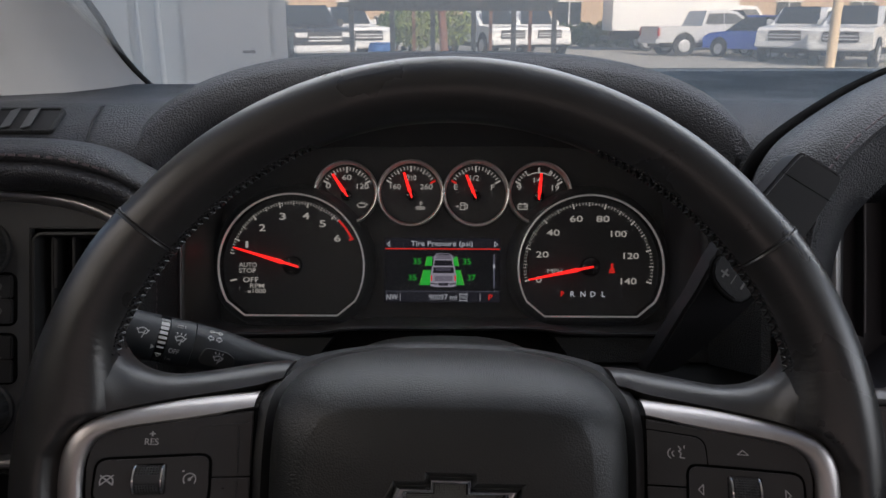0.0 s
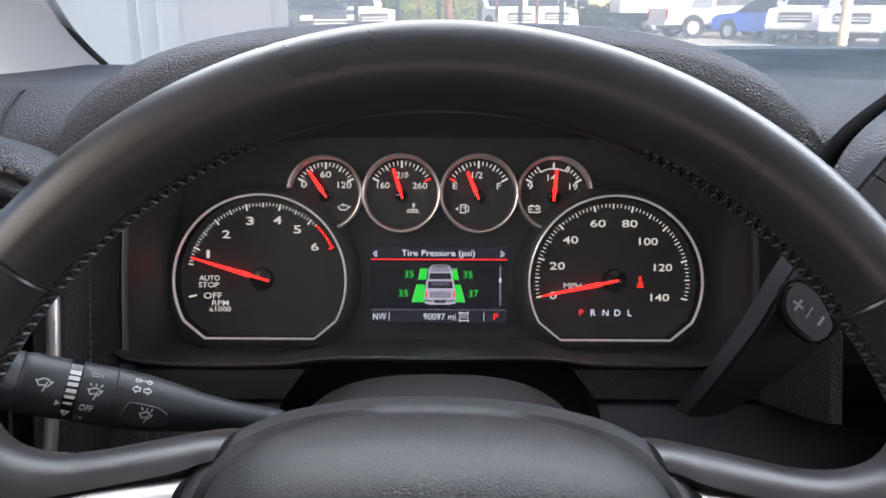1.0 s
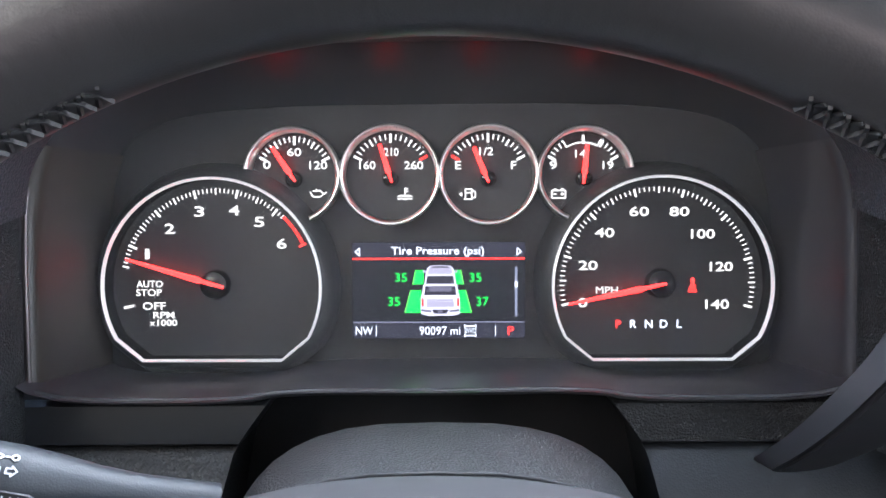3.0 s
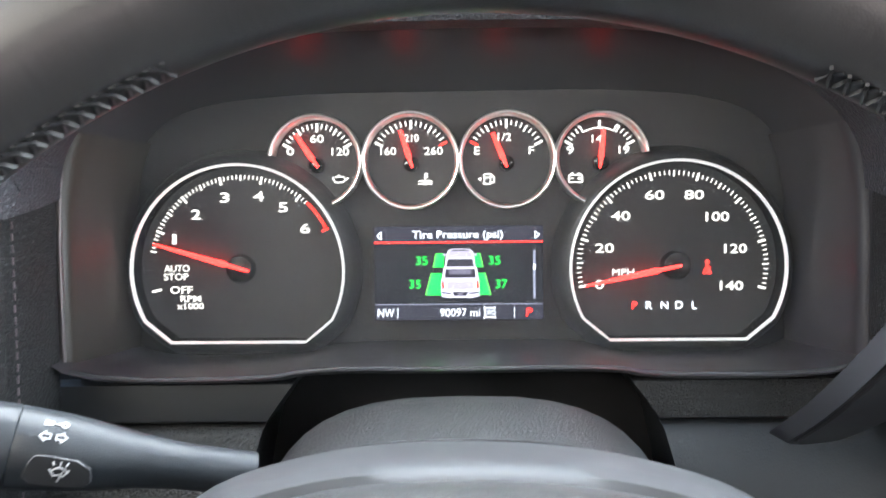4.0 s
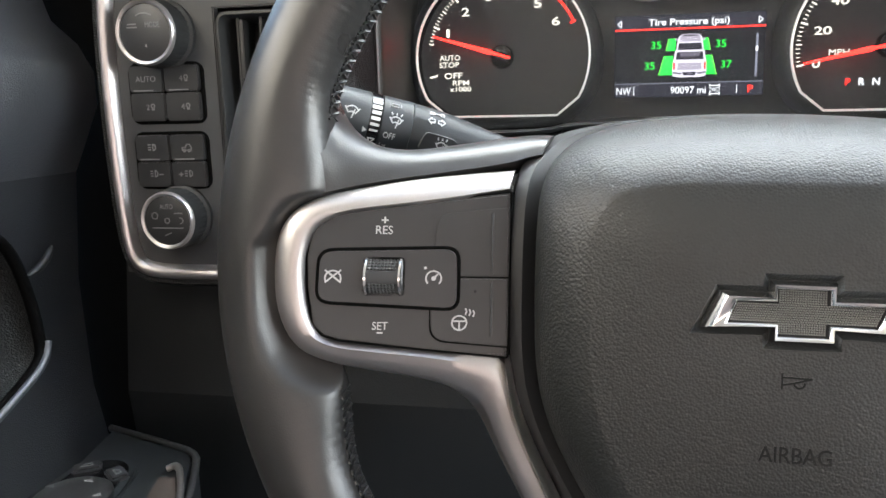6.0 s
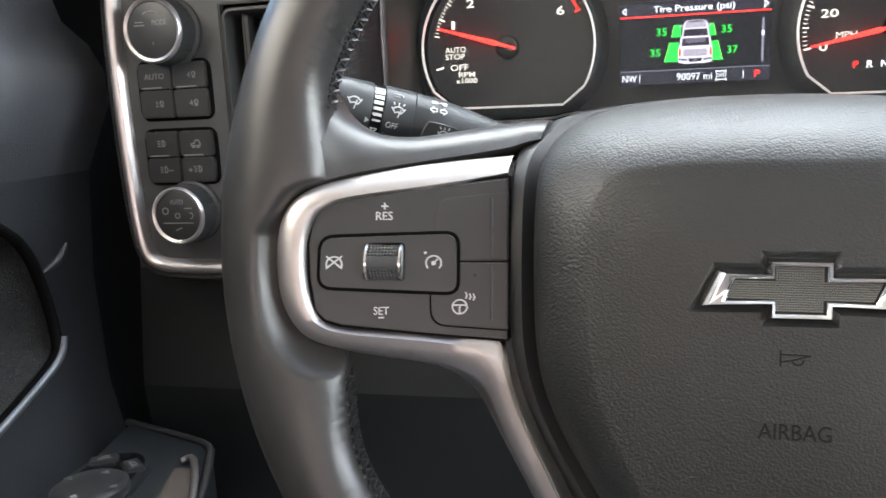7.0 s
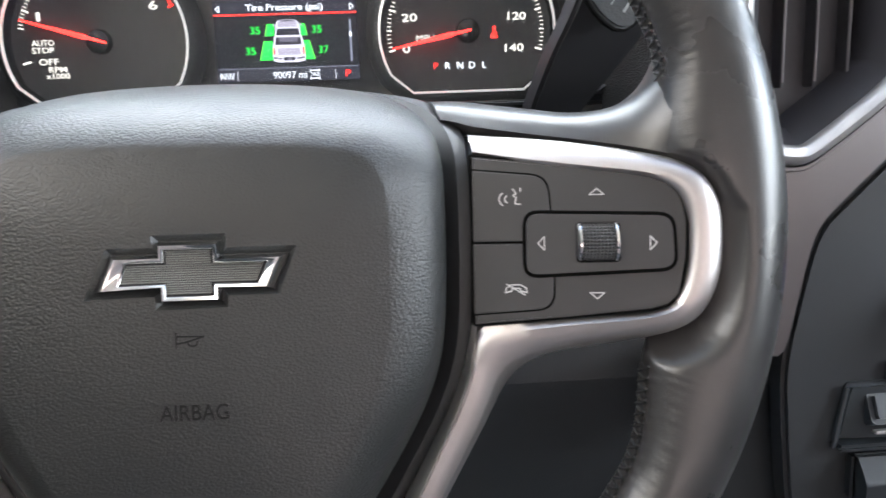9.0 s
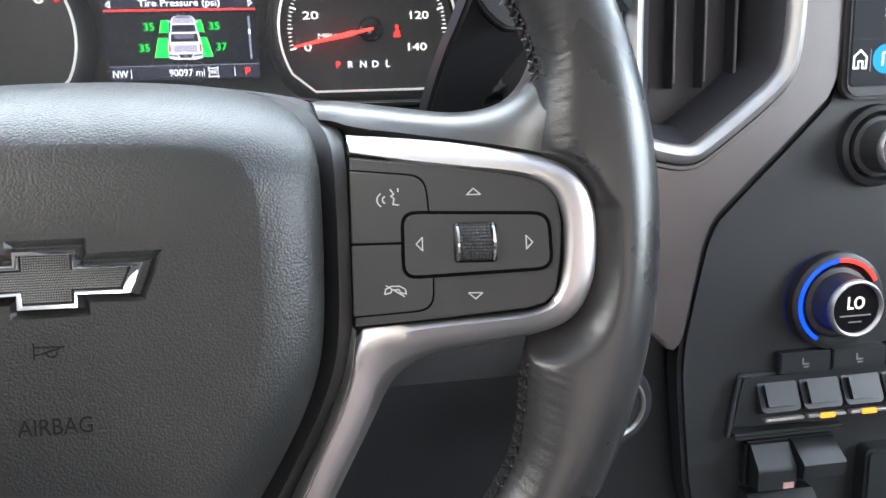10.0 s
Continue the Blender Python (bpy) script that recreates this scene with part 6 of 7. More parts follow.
part("housing_rim", tube(smooth_loop([(-0.0205, -0.023, -0.001), (-0.0170, -0.004, -0.002), (-0.0130, 0.0150, -0.003)], 2, False), 0.0017), KEY, row)
for i in range(5):
    x = -0.0010 + 0.0290 * i
    tg = part("toggle", moved(prism(rrect(x, -0.0092, x + 0.0268, 0.0112, 0.0034, 3), -0.008, 0.0042, 0.0034, 4), pose(0, 0.0012, 0.0005, -27, 0, 0)), KEY, row)
    part("lip", moved(block(x + 0.0002, -0.0018, -0.003, x + 0.0266, 0.0002, 0.0012, 0.0006), pose(0, -0.0094, 0.0080)), SATIN, tg, "silver lip")
    if i in (1, 2):
        part("lamp", block(x + 0.0085, -0.0118, 0.0074, x + 0.0185, -0.0088, 0.0098, 0.0004), ORANGE_GLOW, tg, "lit orange lamp")
part("shelf", block(-0.0195, -0.0245, -0.02, 0.058, -0.0200, 0.0045, 0.0018), STACK_PLASTIC, row)

brake = thing("trailer_switch", face(0.3740, RY - 0.002, -0.300), "black trailer brake switch block below the keys", "switch")


def wedge(side, x0, x1, bevel=0.0016):
    """A block with the side outline (out, up), from x0 to x1."""
    return moved(prism([(-z, y) for z, y in side], x0, x1, bevel, 3), pose(0, 0, 0, 0, 90, 0))


part("body", block(-0.033, -0.0165, -0.02, 0.030, 0.0150, 0.0005, 0.002), STACK_PLASTIC, brake)
part("slider", wedge([(-0.004, 0.0140), (0.002, 0.0140), (0.0112, 0.0030), (0.0124, 0.0012), (0.0126, -0.0010), (0.0125, -0.0125), (-0.004, -0.0140)], -0.0310, -0.0040), STACK_PLASTIC, brake)
part("slider", wedge([(-0.004, 0.0145), (0.003, 0.0145), (0.0160, 0.0055), (0.0173, 0.0040), (0.0174, 0.0022), (0.0165, -0.0050), (-0.004, -0.0150)], -0.0030, 0.0270), STACK_PLASTIC, brake)
part("mark", block(-0.0140, -0.0122, 0.0120, -0.0070, -0.0082, 0.0130), mat("pink_print", (0.5, 0.3, 0.28), 0.6), brake)
part("slider", wedge([(-0.02, -0.0190), (0.003, -0.0190), (0.0098, -0.0248), (0.011, -0.0265), (0.010, -0.0380), (-0.02, -0.0380)], -0.0330, 0.0140), STACK_PLASTIC, brake)
sock = thing("power_socket", face(0.456, RY - 0.004, -0.329), "black square power socket cover", "socket")
part("cover", prism(rrect(-0.032, -0.032, 0.032, 0.032, 0.005), -0.012, 0.003, 0.002), STACK_PLASTIC, sock)
part("symbol", strokes([[(-0.016, 0.006), (-0.010, 0.008)], arc(-0.008, 0.004, 0.004, 0, 300, 8)], 0.001, 0.003, 0.0033), DIMPRINT, sock)

ign = thing("start_button", face(0.2440, 0.508, -0.2425), "round black start button with bright ring", "button")
part("body", lathe([(0.026, -0.06), (0.026, 0.0), (0.024, 0.003), (0.0165, 0.003)], 48), FASCIA, ign)
part("ring", lathe_ring(0, 0, [(0.0205, 0.001), (0.0203, 0.0045), (0.0192, 0.0058), (0.0180, 0.0045), (0.0176, 0.002)]), SATIN, ign, "bright ring")
part("cap", lathe([(0.0166, 0.0), (0.0166, 0.0036), (0.013, 0.0032)], 36), STACK_PLASTIC, ign)

# ---- driver's door ----
door = thing("door_1", DASH, "black driver's door with armrest and switch pod", "door", kind="structure")
PX = -0.400


def door_row(y, dx=0.0):
    return [(PX - 0.034 + dx, y, 0.10), (PX - 0.030 + dx, y, 0.045), (PX - 0.020 + dx, y, 0.016), (PX - 0.002 + dx, y, 0.0), (PX + 0.008 + dx, y, -0.018), (PX + 0.008 + dx, y, -0.040), (PX - 0.004 + dx, y, -0.065), (PX - 0.014 + dx, y, -0.085), (PX - 0.022 + dx, y, -0.16), (PX - 0.02 + dx, y, -0.24), (PX - 0.008 + dx, y, -0.30), (PX - 0.01 + dx, y, -0.45), (PX - 0.03 + dx, y, -0.62)]


def card(i0, i1):
    return loft([r[i0:i1] for r in ([(x - 0.02, y, z) for x, y, z in door_row(0.575)], door_row(0.570), door_row(0.555), door_row(0.45, -0.004), door_row(0.30, -0.008), door_row(0.10, -0.015), door_row(-0.20, -0.02), door_row(-0.55, -0.02))], around=False)


# Daylight on the upper door is put into a paler vinyl colour.
part("door_top", card(0, 8), mat("door_top_lit_vinyl", (0.075, 0.079, 0.088), 0.38, grain=0.3, size=950, kind="cells", vary=0.15), door, "soft black vinyl door top, paler for the daylight on it")
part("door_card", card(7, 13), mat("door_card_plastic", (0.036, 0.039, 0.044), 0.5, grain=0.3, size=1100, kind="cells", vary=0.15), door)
pk = smooth_loop([(0.36, -0.070), (0.43, -0.090), (0.4625, -0.107), (0.4816, -0.1226), (0.492, -0.153), (0.497, -0.185), (0.494, -0.197), (0.469, -0.209), (0.44, -0.220), (0.36, -0.248), (0.28, -0.252), (0.28, -0.070)], 2)
# The pocket's shade comes from the same darkened plastic.
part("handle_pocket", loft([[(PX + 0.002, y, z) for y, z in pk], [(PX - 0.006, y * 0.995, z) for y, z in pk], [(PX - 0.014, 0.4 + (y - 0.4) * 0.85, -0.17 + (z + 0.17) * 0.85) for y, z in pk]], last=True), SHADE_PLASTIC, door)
part("pocket_trim", tube(smooth_loop([(PX + 0.005, y, z) for y, z in ((0.499, -0.184), (0.495, -0.197), (0.469, -0.209), (0.44, -0.2205), (0.38, -0.243), (0.30, -0.262))], 2, False), 0.0026), GREY_STRIP, door, "thin silver strip")
part("pocket_groove", tube([(PX + 0.002, y, z) for y, z in pk], 0.0036, closed=True), VOID, door)
part("pull_notch", tube(smooth_loop([(PX + 0.003, 0.516, -0.127), (PX + 0.002, 0.508, -0.137), (PX + 0.002, 0.493, -0.1415)], 1, False), [0.001, 0.002, 0.0026, 0.0026, 0.002, 0.001]), SOFT_PLASTIC, door)
REST = [(-0.392, 0.546), (-0.335, 0.527), (-0.314, 0.5185), (-0.305, 0.508), (-0.281, 0.452), (-0.268, 0.40), (-0.262, 0.20), (-0.262, -0.50), (-0.345, -0.50), (-0.350, 0.30), (-0.372, 0.443)]
part("armrest", prism(REST[::-1], -0.42, -0.262, 0.004, 3), FASCIA, door)
part("armrest_base", prism([(-0.43, 0.55), (-0.39, 0.545), (-0.345, 0.30), (-0.34, -0.5), (-0.43, -0.5)], -0.42, -0.285, 0.004), FASCIA, door)
part("armrest_edge", tube(smooth_loop([(x, y, -0.2625) for x, y in REST[:7]], 1, False), 0.0024), BUTTON, door, "rounded raised edge")

sw = thing("window_switches", DASH @ pose(-0.352, 0.46, -0.262), "black window switch pod with pale symbols on the armrest", "switch pod")


def pod(pts):
    return smooth_loop([(x + 0.352, y - 0.46) for x, y in pts], 2)


part("plate", prism(pod([(-0.379, 0.489), (-0.352, 0.503), (-0.334, 0.492), (-0.327, 0.466), (-0.318, 0.42), (-0.345, 0.40), (-0.372, 0.42)])[::-1], -0.003, 0.0022, 0.0012), FASCIA, sw)
part("panel", prism(pod([(-0.374, 0.487), (-0.352, 0.498), (-0.338, 0.488), (-0.332, 0.465), (-0.325, 0.425), (-0.345, 0.408), (-0.366, 0.425)])[::-1], 0.0, 0.0030, 0.0008), GLOSS, sw)
part("mirror_pad", lathe([(0.0215, 0.002), (0.0215, 0.0055), (0.019, 0.0072), (0.012, 0.0064)], 40, (0.004, -0.0135)), BUTTON, sw)
for x, y, a in ((-0.364, 0.4815, 32), (-0.3405, 0.4765, -40)):
    s_ = part("switch", moved(prism(rrect(-0.0085, -0.0055, 0.0085, 0.0055, 0.002), 0.001, 0.0052, 0.0012), pose(x + 0.352, y - 0.46, 0, 0, 0, a)), BUTTON, sw)
    part("symbol", moved(strokes([[(-0.0035, -0.001), (-0.001, 0.002), (0.003, 0.002), (0.0035, -0.001), (-0.0035, -0.001)]], 0.0008, 0.0052, 0.0055), pose(x + 0.352, y - 0.46, 0, 0, 0, a)), DIMPRINT, s_)
for x, y in ((0.0045, 0.0015), (-0.0135, -0.0085), (0.0045, -0.027), (0.0205, -0.0135)):
    part("arrow", strokes([[(x - 0.0022, y - 0.001), (x, y + 0.0014), (x + 0.0022, y - 0.001), (x - 0.0022, y - 0.001)]], 0.0010, 0.0066, 0.0072), DIMPRINT, sw)
hd = thing("door_lever", DASH @ pose(-0.300, 0.47, -0.262), "silver-tipped door pull in a brown-lined channel", "door pull")
part("channel", prism([(-0.016, 0.012), (-0.006, 0.014), (0.012, -0.016), (0.022, -0.050), (0.0, -0.050)][::-1], -0.002, 0.0012, 0.0006), mat("brown_liner", (0.055, 0.042, 0.036), 0.7, grain=0.3, size=900, vary=0.2), hd, "brown channel lining")
part("lever", tube(smooth_loop([(-0.014, 0.0185, 0.003), (-0.009, 0.0200, 0.0052), (-0.003, 0.0145, 0.0052), (0.0145, -0.016, 0.0035), (0.026, -0.045, 0.001)], 2, False), 0.0022), SATIN, hd, "bright silver lever")

# ---- outside ----
PAINT_W = mat("white_car_paint", (0.72, 0.71, 0.69), 0.3, vary=0.04, coat=0.5)
PAINT_S = mat("silver_car_paint", (0.45, 0.45, 0.45), 0.3, vary=0.05, coat=0.5)
PAINT_B = mat("blue_car_paint", (0.02, 0.11, 0.55), 0.3, vary=0.05, coat=0.6)
PAINT_K = mat("dark_car_paint", (0.03, 0.03, 0.035), 0.3, vary=0.1, coat=0.6)
CARGLASS = mat("dark_car_glass", (0.02, 0.025, 0.03), 0.08, vary=0.1)
TYRE = mat("tyre", (0.02, 0.02, 0.02), 0.85, vary=0.2)
STEEL = mat("black_steel", (0.02, 0.02, 0.022), 0.5, vary=0.2)
LAMPG = mat("lamp_glass", (0.6, 0.6, 0.6), 0.15, vary=0.1)
REDLENS = mat("red_lens", (0.45, 0.02, 0.02), 0.2, vary=0.1)
GREYBOX = mat("pale_box_panel", (0.78, 0.81, 0.81), 0.45, vary=0.06, patch=1.5)


def wheel_part(parent, x, y, r=0.40, w=0.26):
    prof = [(r * 0.55, -w / 2), (r * 0.9, -w / 2), (r, -w / 2 + 0.05), (r, w / 2 - 0.05), (r * 0.9, w / 2), (r * 0.55, w / 2)]
    m = pose(x, y, r, 0, 90, 0)
    ty = part("wheel", moved(lathe(prof, 28), m), TYRE, parent)
    part("rim", moved(lathe([(r * 0.62, -w / 2 - 0.012), (r * 0.6, -w / 2 - 0.02), (r * 0.2, -w / 2 - 0.01), (r * 0.2, w / 2 + 0.01), (r * 0.6, w / 2 + 0.02), (r * 0.62, w / 2 + 0.012)], 24), m), PAINT_S, ty)


def slab(profile, x0, x1, inset=0.0):
    """A body from a side outline (y, z), x across; inset narrows the upper part."""
    zs = [p[1] for p in profile]
    lo, hi = min(zs), max(zs)

    def row(s, x):
        return [(x - s * inset * (z - lo) / (hi - lo), y, z) for y, z in profile]
    b = loft([[(x * 0.98, y, z) for x, y, z in row(-1, x0)], row(-1, x0 + 0.0), row(1, x1), [(x * 0.98, y, z) for x, y, z in row(1, x1)]], first=True, last=True)
    bmesh.ops.bevel(b, geom=[e for e in b.edges if e.calc_face_angle(0) > 0.5], offset=0.04, segments=2, affect="EDGES", clamp_overlap=True)
    return shade(b)


def pickup(m, paint, label, lifted=0.0):
    """Front at -y, 5.8 m long."""
    c = thing("pickup_truck", m, label, "pickup truck", "parked vehicles")
    h = lifted
    part("body", slab([(-2.85, 0.55 + h), (-2.90, 0.95 + h), (-2.75, 1.16 + h), (-1.35, 1.24 + h), (0.9, 1.22 + h), (2.9, 1.20 + h), (2.9, 0.55 + h)], -0.99, 0.99, 0.05), paint, c)
    part("cab", slab([(-1.45, 1.22 + h), (-0.65, 1.80 + h), (-0.3, 1.86 + h), (0.75, 1.84 + h), (0.98, 1.22 + h)], -0.92, 0.92, 0.14), paint, c)
    part("windscreen", moved(prism([(-0.74, 0), (0.74, 0), (0.64, 0.72), (-0.64, 0.72)], 0, 0.02), pose(0, -1.395, 1.28 + h, 54, 0, 0)), CARGLASS, c)
    for s in (-1, 1):
        part("side_window", prism_side([(-1.10, 1.30 + h), (-0.58, 1.70 + h), (-0.06, 1.74 + h), (-0.06, 1.30 + h)], s, 0.93), CARGLASS, c)
        part("side_window", prism_side([(0.0, 1.30 + h), (0.0, 1.74 + h), (0.66, 1.72 + h), (0.80, 1.30 + h)], s, 0.93), CARGLASS, c)
        part("headlamp", block(s * 0.72 - 0.20, -2.90, 0.90 + h, s * 0.72 + 0.20, -2.80, 1.06 + h, 0.02), LAMPG, c)
        part("tail_lamp", block(s * 0.90 - 0.07, 2.84, 0.80 + h, s * 0.90 + 0.07, 2.93, 1.14 + h, 0.02), REDLENS, c)
        part("mirror", block(s * 1.08 - 0.10, -1.05, 1.22 + h, s * 1.08 + 0.10, -0.92, 1.44 + h, 0.03), paint, c)
        for y in (-1.95, 1.75):
            part("wheel_arch", moved(lathe([(0.50, -0.02), (0.50, 0.02)], 28), pose(s * 0.985, y, 0.46, 0, 90, 0)), DARK, c)
            wheel_part(c, s * 0.88, y, 0.42)
    part("grille", block(-0.55, -2.93, 0.72 + h, 0.55, -2.84, 1.06 + h, 0.03), PAINT_K, c, "dark grille with bars")
    for z in (0.82, 0.92):
        part("grille_bar", block(-0.52, -2.945, z + h - 0.02, 0.52, -2.90, z + h + 0.02, 0.008), LAMPG, c)
    part("bumper", block(-0.98, -2.98, 0.46 + h, 0.98, -2.78, 0.68 + h, 0.05), LAMPG, c)
    part("bumper", block(-0.98, 2.82, 0.50 + h, 0.98, 3.0, 0.72 + h, 0.05), LAMPG, c)
    part("underbody", block(-0.8, -2.6, 0.34, 0.8, 2.6, 0.60 + h), DARK, c)
    return c


def prism_side(pts, s, x):
    lo, hi = 1.2, 1.9
    def row(d):
        return [(s * (x - 0.15 * (z - lo) / (hi - lo) + d), y, z) for y, z in pts]
    return loft([row(-0.01), row(0.015)], first=True, last=True)


def suv(m, paint, label):
    c = thing("car", m, label, "car", "parked vehicles")
    part("body", slab([(-2.2, 0.35), (-2.25, 0.75), (-2.0, 0.95), (-1.0, 1.05), (1.9, 1.08), (2.2, 0.95), (2.2, 0.35)], -0.9, 0.9, 0.05), paint, c)
    part("cabin", slab([(-1.15, 1.03), (-0.35, 1.55), (1.5, 1.60), (2.0, 1.05)], -0.85, 0.85, 0.16), CARGLASS, c)
    part("roof", block(-0.64, -0.35, 1.56, 0.64, 1.52, 1.64, 0.03), paint, c)
    for s in (-1, 1):
        part("headlamp", block(s * 0.66 - 0.18, -2.24, 0.72, s * 0.66 + 0.18, -2.1, 0.86, 0.02), LAMPG, c)
        part("tail_lamp", block(s * 0.74 - 0.12, 2.12, 0.85, s * 0.74 + 0.12, 2.24, 1.05, 0.02), REDLENS, c)
        for y in (-1.35, 1.35):
            part("wheel_arch", moved(lathe([(0.42, -0.02), (0.42, 0.02)], 24), pose(s * 0.895, y, 0.38, 0, 90, 0)), DARK, c)
            wheel_part(c, s * 0.80, y, 0.34, 0.22)
    return c


def box_truck(m, label):
    c = thing("box_truck", m, label, "box truck", "parked vehicles")
    part("box", block(-1.25, -1.6, 0.95, 1.25, 4.4, 3.5, 0.03), PAINT_W, c)
    part("cab", slab([(-3.9, 0.5), (-3.95, 1.1), (-3.2, 1.3), (-2.6, 2.1), (-1.65, 2.15), (-1.65, 0.5)], -1.0, 1.0, 0.1), PAINT_W, c)
    part("chassis", block(-0.5, -3.6, 0.55, 0.5, 4.2, 0.95), DARK, c)
    for s in (-1, 1):
        part("side_window", prism_side([(-2.95, 1.40), (-2.55, 1.95), (-1.9, 1.95), (-1.9, 1.40)], s, 1.06), CARGLASS, c)
        for y in (-2.9, 2.6):
            wheel_part(c, s * 0.95, y, 0.42, 0.3)
    part("bumper", block(-1.1, 4.3, 0.5, 1.1, 4.5, 0.7, 0.03), STEEL, c)
    return c


# pale box body standing beside
tr = thing("box_trailer", pose(-2.38, 5.4, 0, 0, 0, 13), "white box trailer with pale panels and door frame", "trailer")
part("panel", block(-1.30, 0, 0.55, 1.28, 6.0, 3.7, 0.02), GREYBOX, tr)
part("corner_post", block(1.20, -0.03, 0.5, 1.31, 0.10, 3.72, 0.02), PAINT_W, tr)
part("corner_post", block(-1.33, -0.03, 0.5, -1.22, 0.10, 3.72, 0.02), PAINT_W, tr)
part("door_leaf", block(0.60, -0.035, 0.6, 1.19, 0.0, 3.6, 0.015), PAINT_W, tr, "white door leaf")
part("door_leaf", block(-1.2, -0.03, 0.6, 0.28, 0.0, 3.6, 0.015), GREYBOX, tr, "pale grey door leaf")
part("lock_bar", tube([(0.46, -0.05, 0.6), (0.46, -0.05, 3.6)], 0.02), GREYBOX, tr)
part("lock_bar", tube([(0.33, -0.04, 0.6), (0.33, -0.04, 3.6)], 0.012), GREYBOX, tr)
part("hinge", block(1.00, -0.045, 1.27, 1.09, -0.03, 1.29, 0.004), STEEL, tr)
for s in (-1, 1):
    wheel_part(tr, s * 1.0, 4.6, 0.45, 0.3)
part("landing_leg", block(-0.9, 0.8, 0.0, -0.75, 0.95, 0.6), STEEL, tr)
part("landing_leg", block(0.75, 0.8, 0.0, 0.9, 0.95, 0.6), STEEL, tr)

# black steel frame
fr = thing("steel_frame", pose(0, 12, 0), "open black steel frame with thin posts", "steel frame")
RUST = mat("rusty_post", (0.20, 0.09, 0.06), 0.8, vary=0.3, patch=6)
for x in (-1.357, -0.754, -0.151, 0.452, 1.047, 1.650):
    part("post", block(x - 0.035, -0.035, 0, x + 0.035, 0.035, 1.72, 0.006), STEEL, fr)
for x in (-0.452, 0.737, 1.349):
    part("post", block(x - 0.025, 0.5, 0, x + 0.025, 0.56, 1.70, 0.006), RUST, fr, "rusty brown post")
part("beam", block(-1.390, -0.045, 1.66, 1.684, 0.045, 1.77, 0.01), STEEL, fr)
part("beam", block(-1.390, 0.48, 1.62, 1.684, 0.56, 1.70, 0.01), STEEL, fr)

bl = thing("barrel", pose(-1.564, 20, 0), "blue plastic barrel on the asphalt", "barrel")
BLUEP = mat("blue_plastic", (0.05, 0.20, 0.55), 0.5, vary=0.1)
part("drum", lathe([(0.24, 0.0), (0.29, 0.05), (0.30, 0.3), (0.31, 0.32), (0.30, 0.34), (0.30, 0.6), (0.31, 0.62), (0.29, 0.85), (0.25, 0.9)], 28), BLUEP, bl)
part("lid", lathe([(0.26, 0.89), (0.26, 0.93), (0.20, 0.94)], 28), BLUEP, bl)

box_truck(pose(12.508, 40, 0, 0, 0, 90), "white box truck parked side-on beyond the lot")
pickup(pose(11.678, 35, 0, 0, 0, 100), PAINT_S, "silver pickup parked side-on on the lot")
suv(pose(12.687, 32, 0, 0, 0, -150), PAINT_B, "blue and white hatchback parked on the lot")
suv(pose(15.772, 42, 0, 0, 0, 60), PAINT_W, "white car parked far across the lot")
pickup(pose(13.737, 30.5, 0, 0, 0, -38), PAINT_W, "white pickup parked nose out, chrome bumper", 0.06)
pickup(pose(14.474, 28, 0, 0, 0, -38), PAINT_W, "white pickup beside a tan post", 0.06)
pickup(pose(-4.791, 27, 0, 0, 0, 25), PAINT_K, "dark pickup parked behind the steel frame", 0.05)
pickup(pose(-4.062, 31, 0, 0, 0, 30), PAINT_W, "white pickup parked in a row", 0.05)
pickup(pose(-6.994, 31, 0, 0, 0, 30), PAINT_S, "silver pickup parked in a row", 0.05)
suv(pose(-2.493, 38, 0, 0, 0, 10), PAINT_W, "white car behind the steel frame")
pickup(pose(1.910, 36, 0, 0, 0, 20), PAINT_W, "white pickup behind the steel frame")
pickup(pose(3.794, 37, 0, 0, 0, 15), PAINT_W, "white pickup by the hedge")

po = thing("post", pose(9.217, 19, 0), "tan painted post on the lot", "post")
TAN = mat("tan_paint", (0.50, 0.38, 0.24), 0.7, vary=0.15, patch=5)
part("shaft", lathe([(0.13, 0.0), (0.13, 0.3), (0.115, 0.32), (0.105, 5.2)], 20), TAN, po)
part("base", lathe([(0.2, 0.0), (0.2, 0.1), (0.15, 0.14)], 20), TAN, po)

LEAF = mat("hedge_leaf", (0.07, 0.12, 0.03), 0.7, vary=0.5, patch=3)
LEAFY = mat("yellow_green_leaf", (0.17, 0.20, 0.05), 0.7, vary=0.4, patch=3)
BARK = mat("bark", (0.16, 0.10, 0.07), 0.9, vary=0.3, patch=10)
rng = random.Random(4)


def leaves(n, sx, sy, sz, size, cz):
    bm = bmesh.new()
    for _ in range(n):
        while True:
            p = Vector((rng.uniform(-1, 1), rng.uniform(-1, 1), rng.uniform(-1, 1)))
            if p.length < 1 and p.length > 0.35:
                break
        p = Vector((p.x * sx, p.y * sy, p.z * sz + cz))
        r = Euler((rng.uniform(0, 6), rng.uniform(0, 6), rng.uniform(0, 6))).to_matrix()
        q = [p + r @ Vector(v) * size * rng.uniform(0.6, 1.3) for v in ((-1, 0, 0), (0, -0.5, 0.1), (1, 0, 0), (0, 0.5, 0.1))]
        bm.faces.new([bm.verts.new(v) for v in q])
    return bm


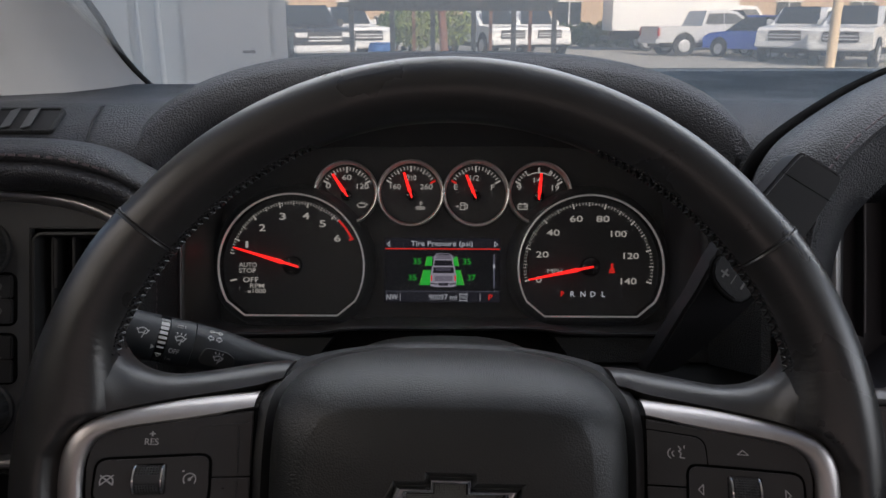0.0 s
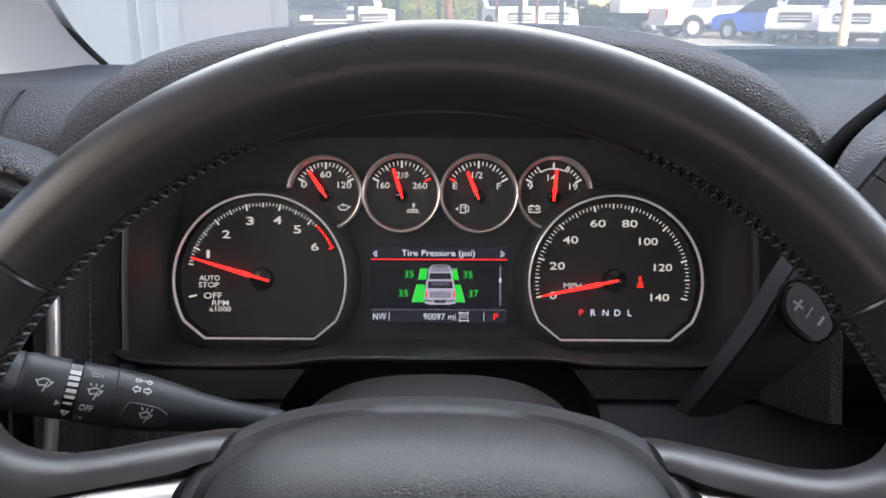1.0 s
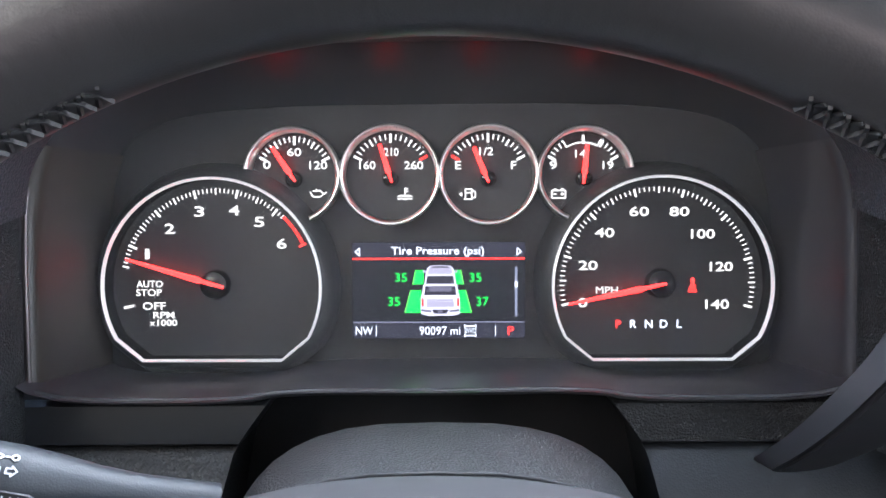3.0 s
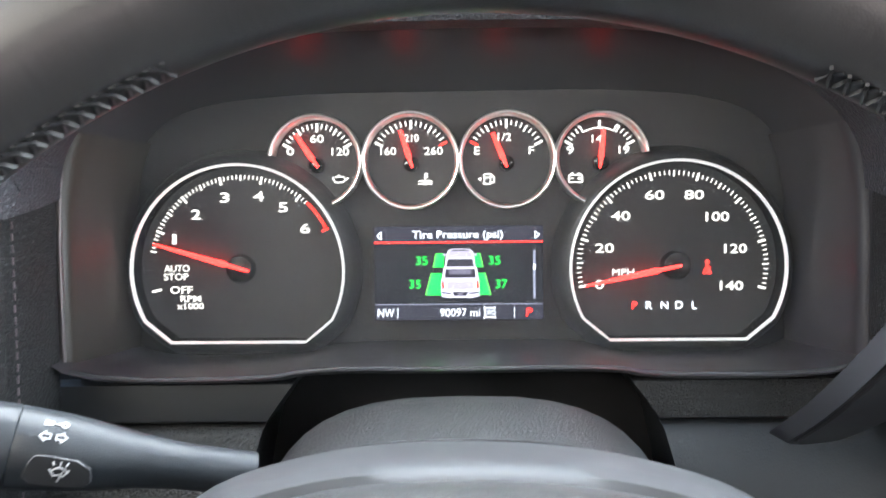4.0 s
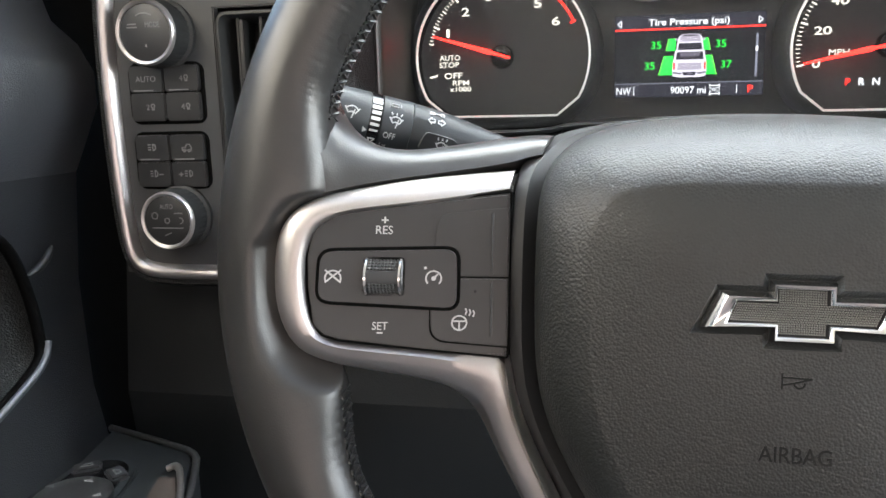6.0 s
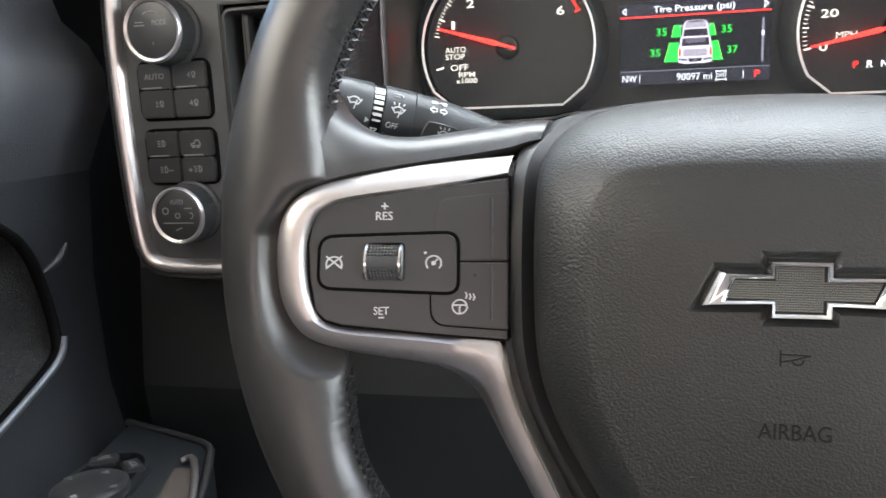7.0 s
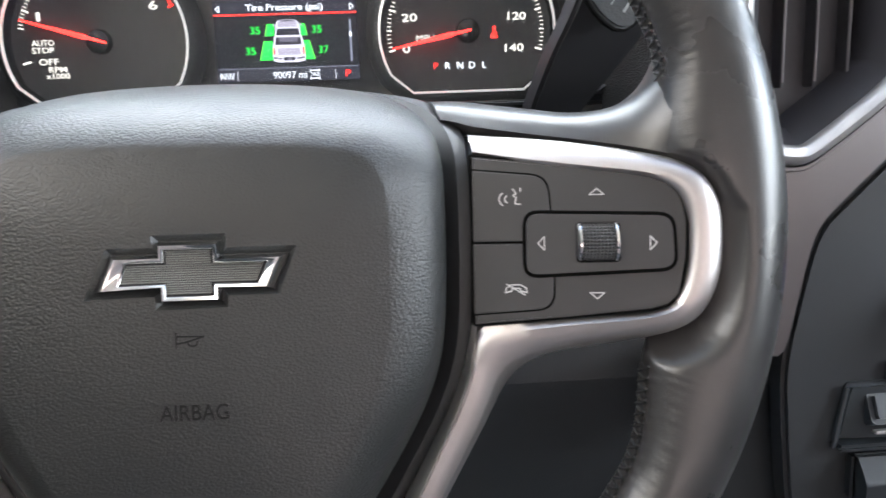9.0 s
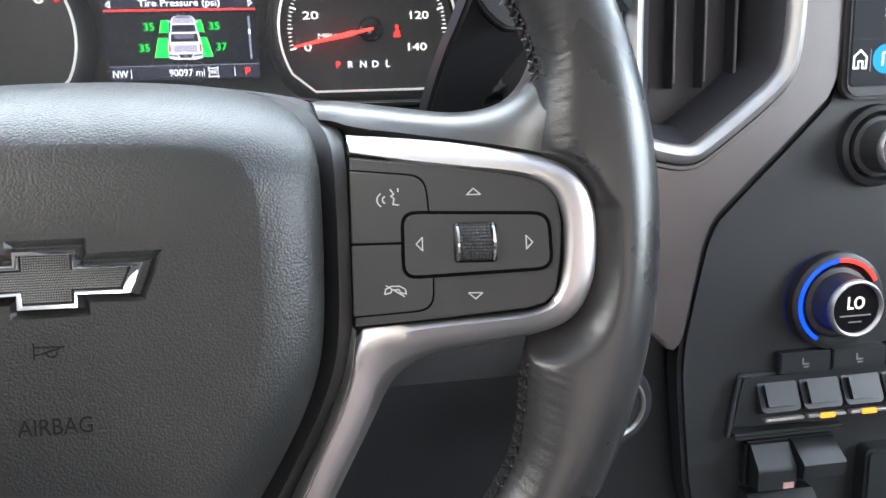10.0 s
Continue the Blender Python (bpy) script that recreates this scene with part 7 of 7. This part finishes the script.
for i in range(6):
    hx = 6.634 + 1.1 * i
    hg = thing("hedge", pose(hx, 44 + rng.uniform(-0.3, 0.3), 0), "clipped green hedge along the lot", "hedge", "hedge row")
    part("trunk", tube([(0, 0, 0), (0.03, 0, 0.6)], [0.05, 0.03]), BARK, hg)
    tagged(part("crown", leaves(1500, 0.8, 0.5, 0.62 + rng.uniform(0, 0.15), 0.09, 0.66), LEAF, hg), kind="stuff")
for x, y, s, lf in ((-0.921, 30, 0.9, LEAFY), (0.369, 33, 1.0, LEAFY), (-1.993, 34, 0.8, LEAF)):
    tree = thing("shrub", pose(x, y, 0), "yellow-green leafy shrub behind the steel frame", "shrub", "shrubs")
    part("trunk", tube([(0, 0, 0), (0.05, 0, 0.5), (0.0, 0.1, 1.1)], [0.06, 0.04, 0.02]), BARK, tree)
    tagged(part("crown", leaves(1400, s, s, 0.8, 0.09, 1.2), lf, tree), kind="stuff")
tk = thing("tree", pose(0.000, 14, 0), "bare reddish tree trunk with a high crown", "tree")
part("trunk", tube([(0, 0, 0), (0.03, 0, 0.8), (-0.02, 0.05, 1.6), (0.05, 0.1, 2.6), (0.0, 0.1, 3.6)], [0.09, 0.075, 0.07, 0.06, 0.04], 12), RUST, tk)
for a in (0, 120, 240):
    part("limb", tube([(0.04, 0.1, 2.6), (0.5 * math.cos(radians(a)), 0.1 + 0.5 * math.sin(radians(a)), 3.3), (1.0 * math.cos(radians(a)), 0.1 + 1.0 * math.sin(radians(a)), 4.0)], [0.04, 0.03, 0.015]), RUST, tk)
tagged(part("crown", leaves(3500, 1.6, 1.6, 1.1, 0.09, 4.3), LEAFY, tk), kind="stuff")

WALLM = mat("tan_stucco", (0.42, 0.30, 0.20), 0.9, grain=0.4, size=30, vary=0.15, patch=0.6)
ROOFM = mat("roof_sheet", (0.30, 0.24, 0.19), 0.8, vary=0.1, patch=0.5)
bd = thing("building", pose(12, 60, 0), "long tan stucco building behind the lot", "building")
part("wall", block(-40, 0, 0, 40, 12, 4.2), WALLM, bd)
part("roof", block(-40.4, -0.4, 4.2, 40.4, 12.4, 4.6, 0.05), ROOFM, bd)
for i in range(14):
    x = -36 + 5.4 * i
    w = part("window", block(x, -0.06, 1.1, x + 1.8, 0.02, 2.7, 0.01), CARGLASS, bd)
    part("frame", join(block(x - 0.08, -0.09, 1.02, x + 1.88, -0.02, 1.10), block(x - 0.08, -0.09, 2.70, x + 1.88, -0.02, 2.78), block(x + 0.86, -0.085, 1.1, x + 0.94, -0.02, 2.7)), PAINT_W, w)
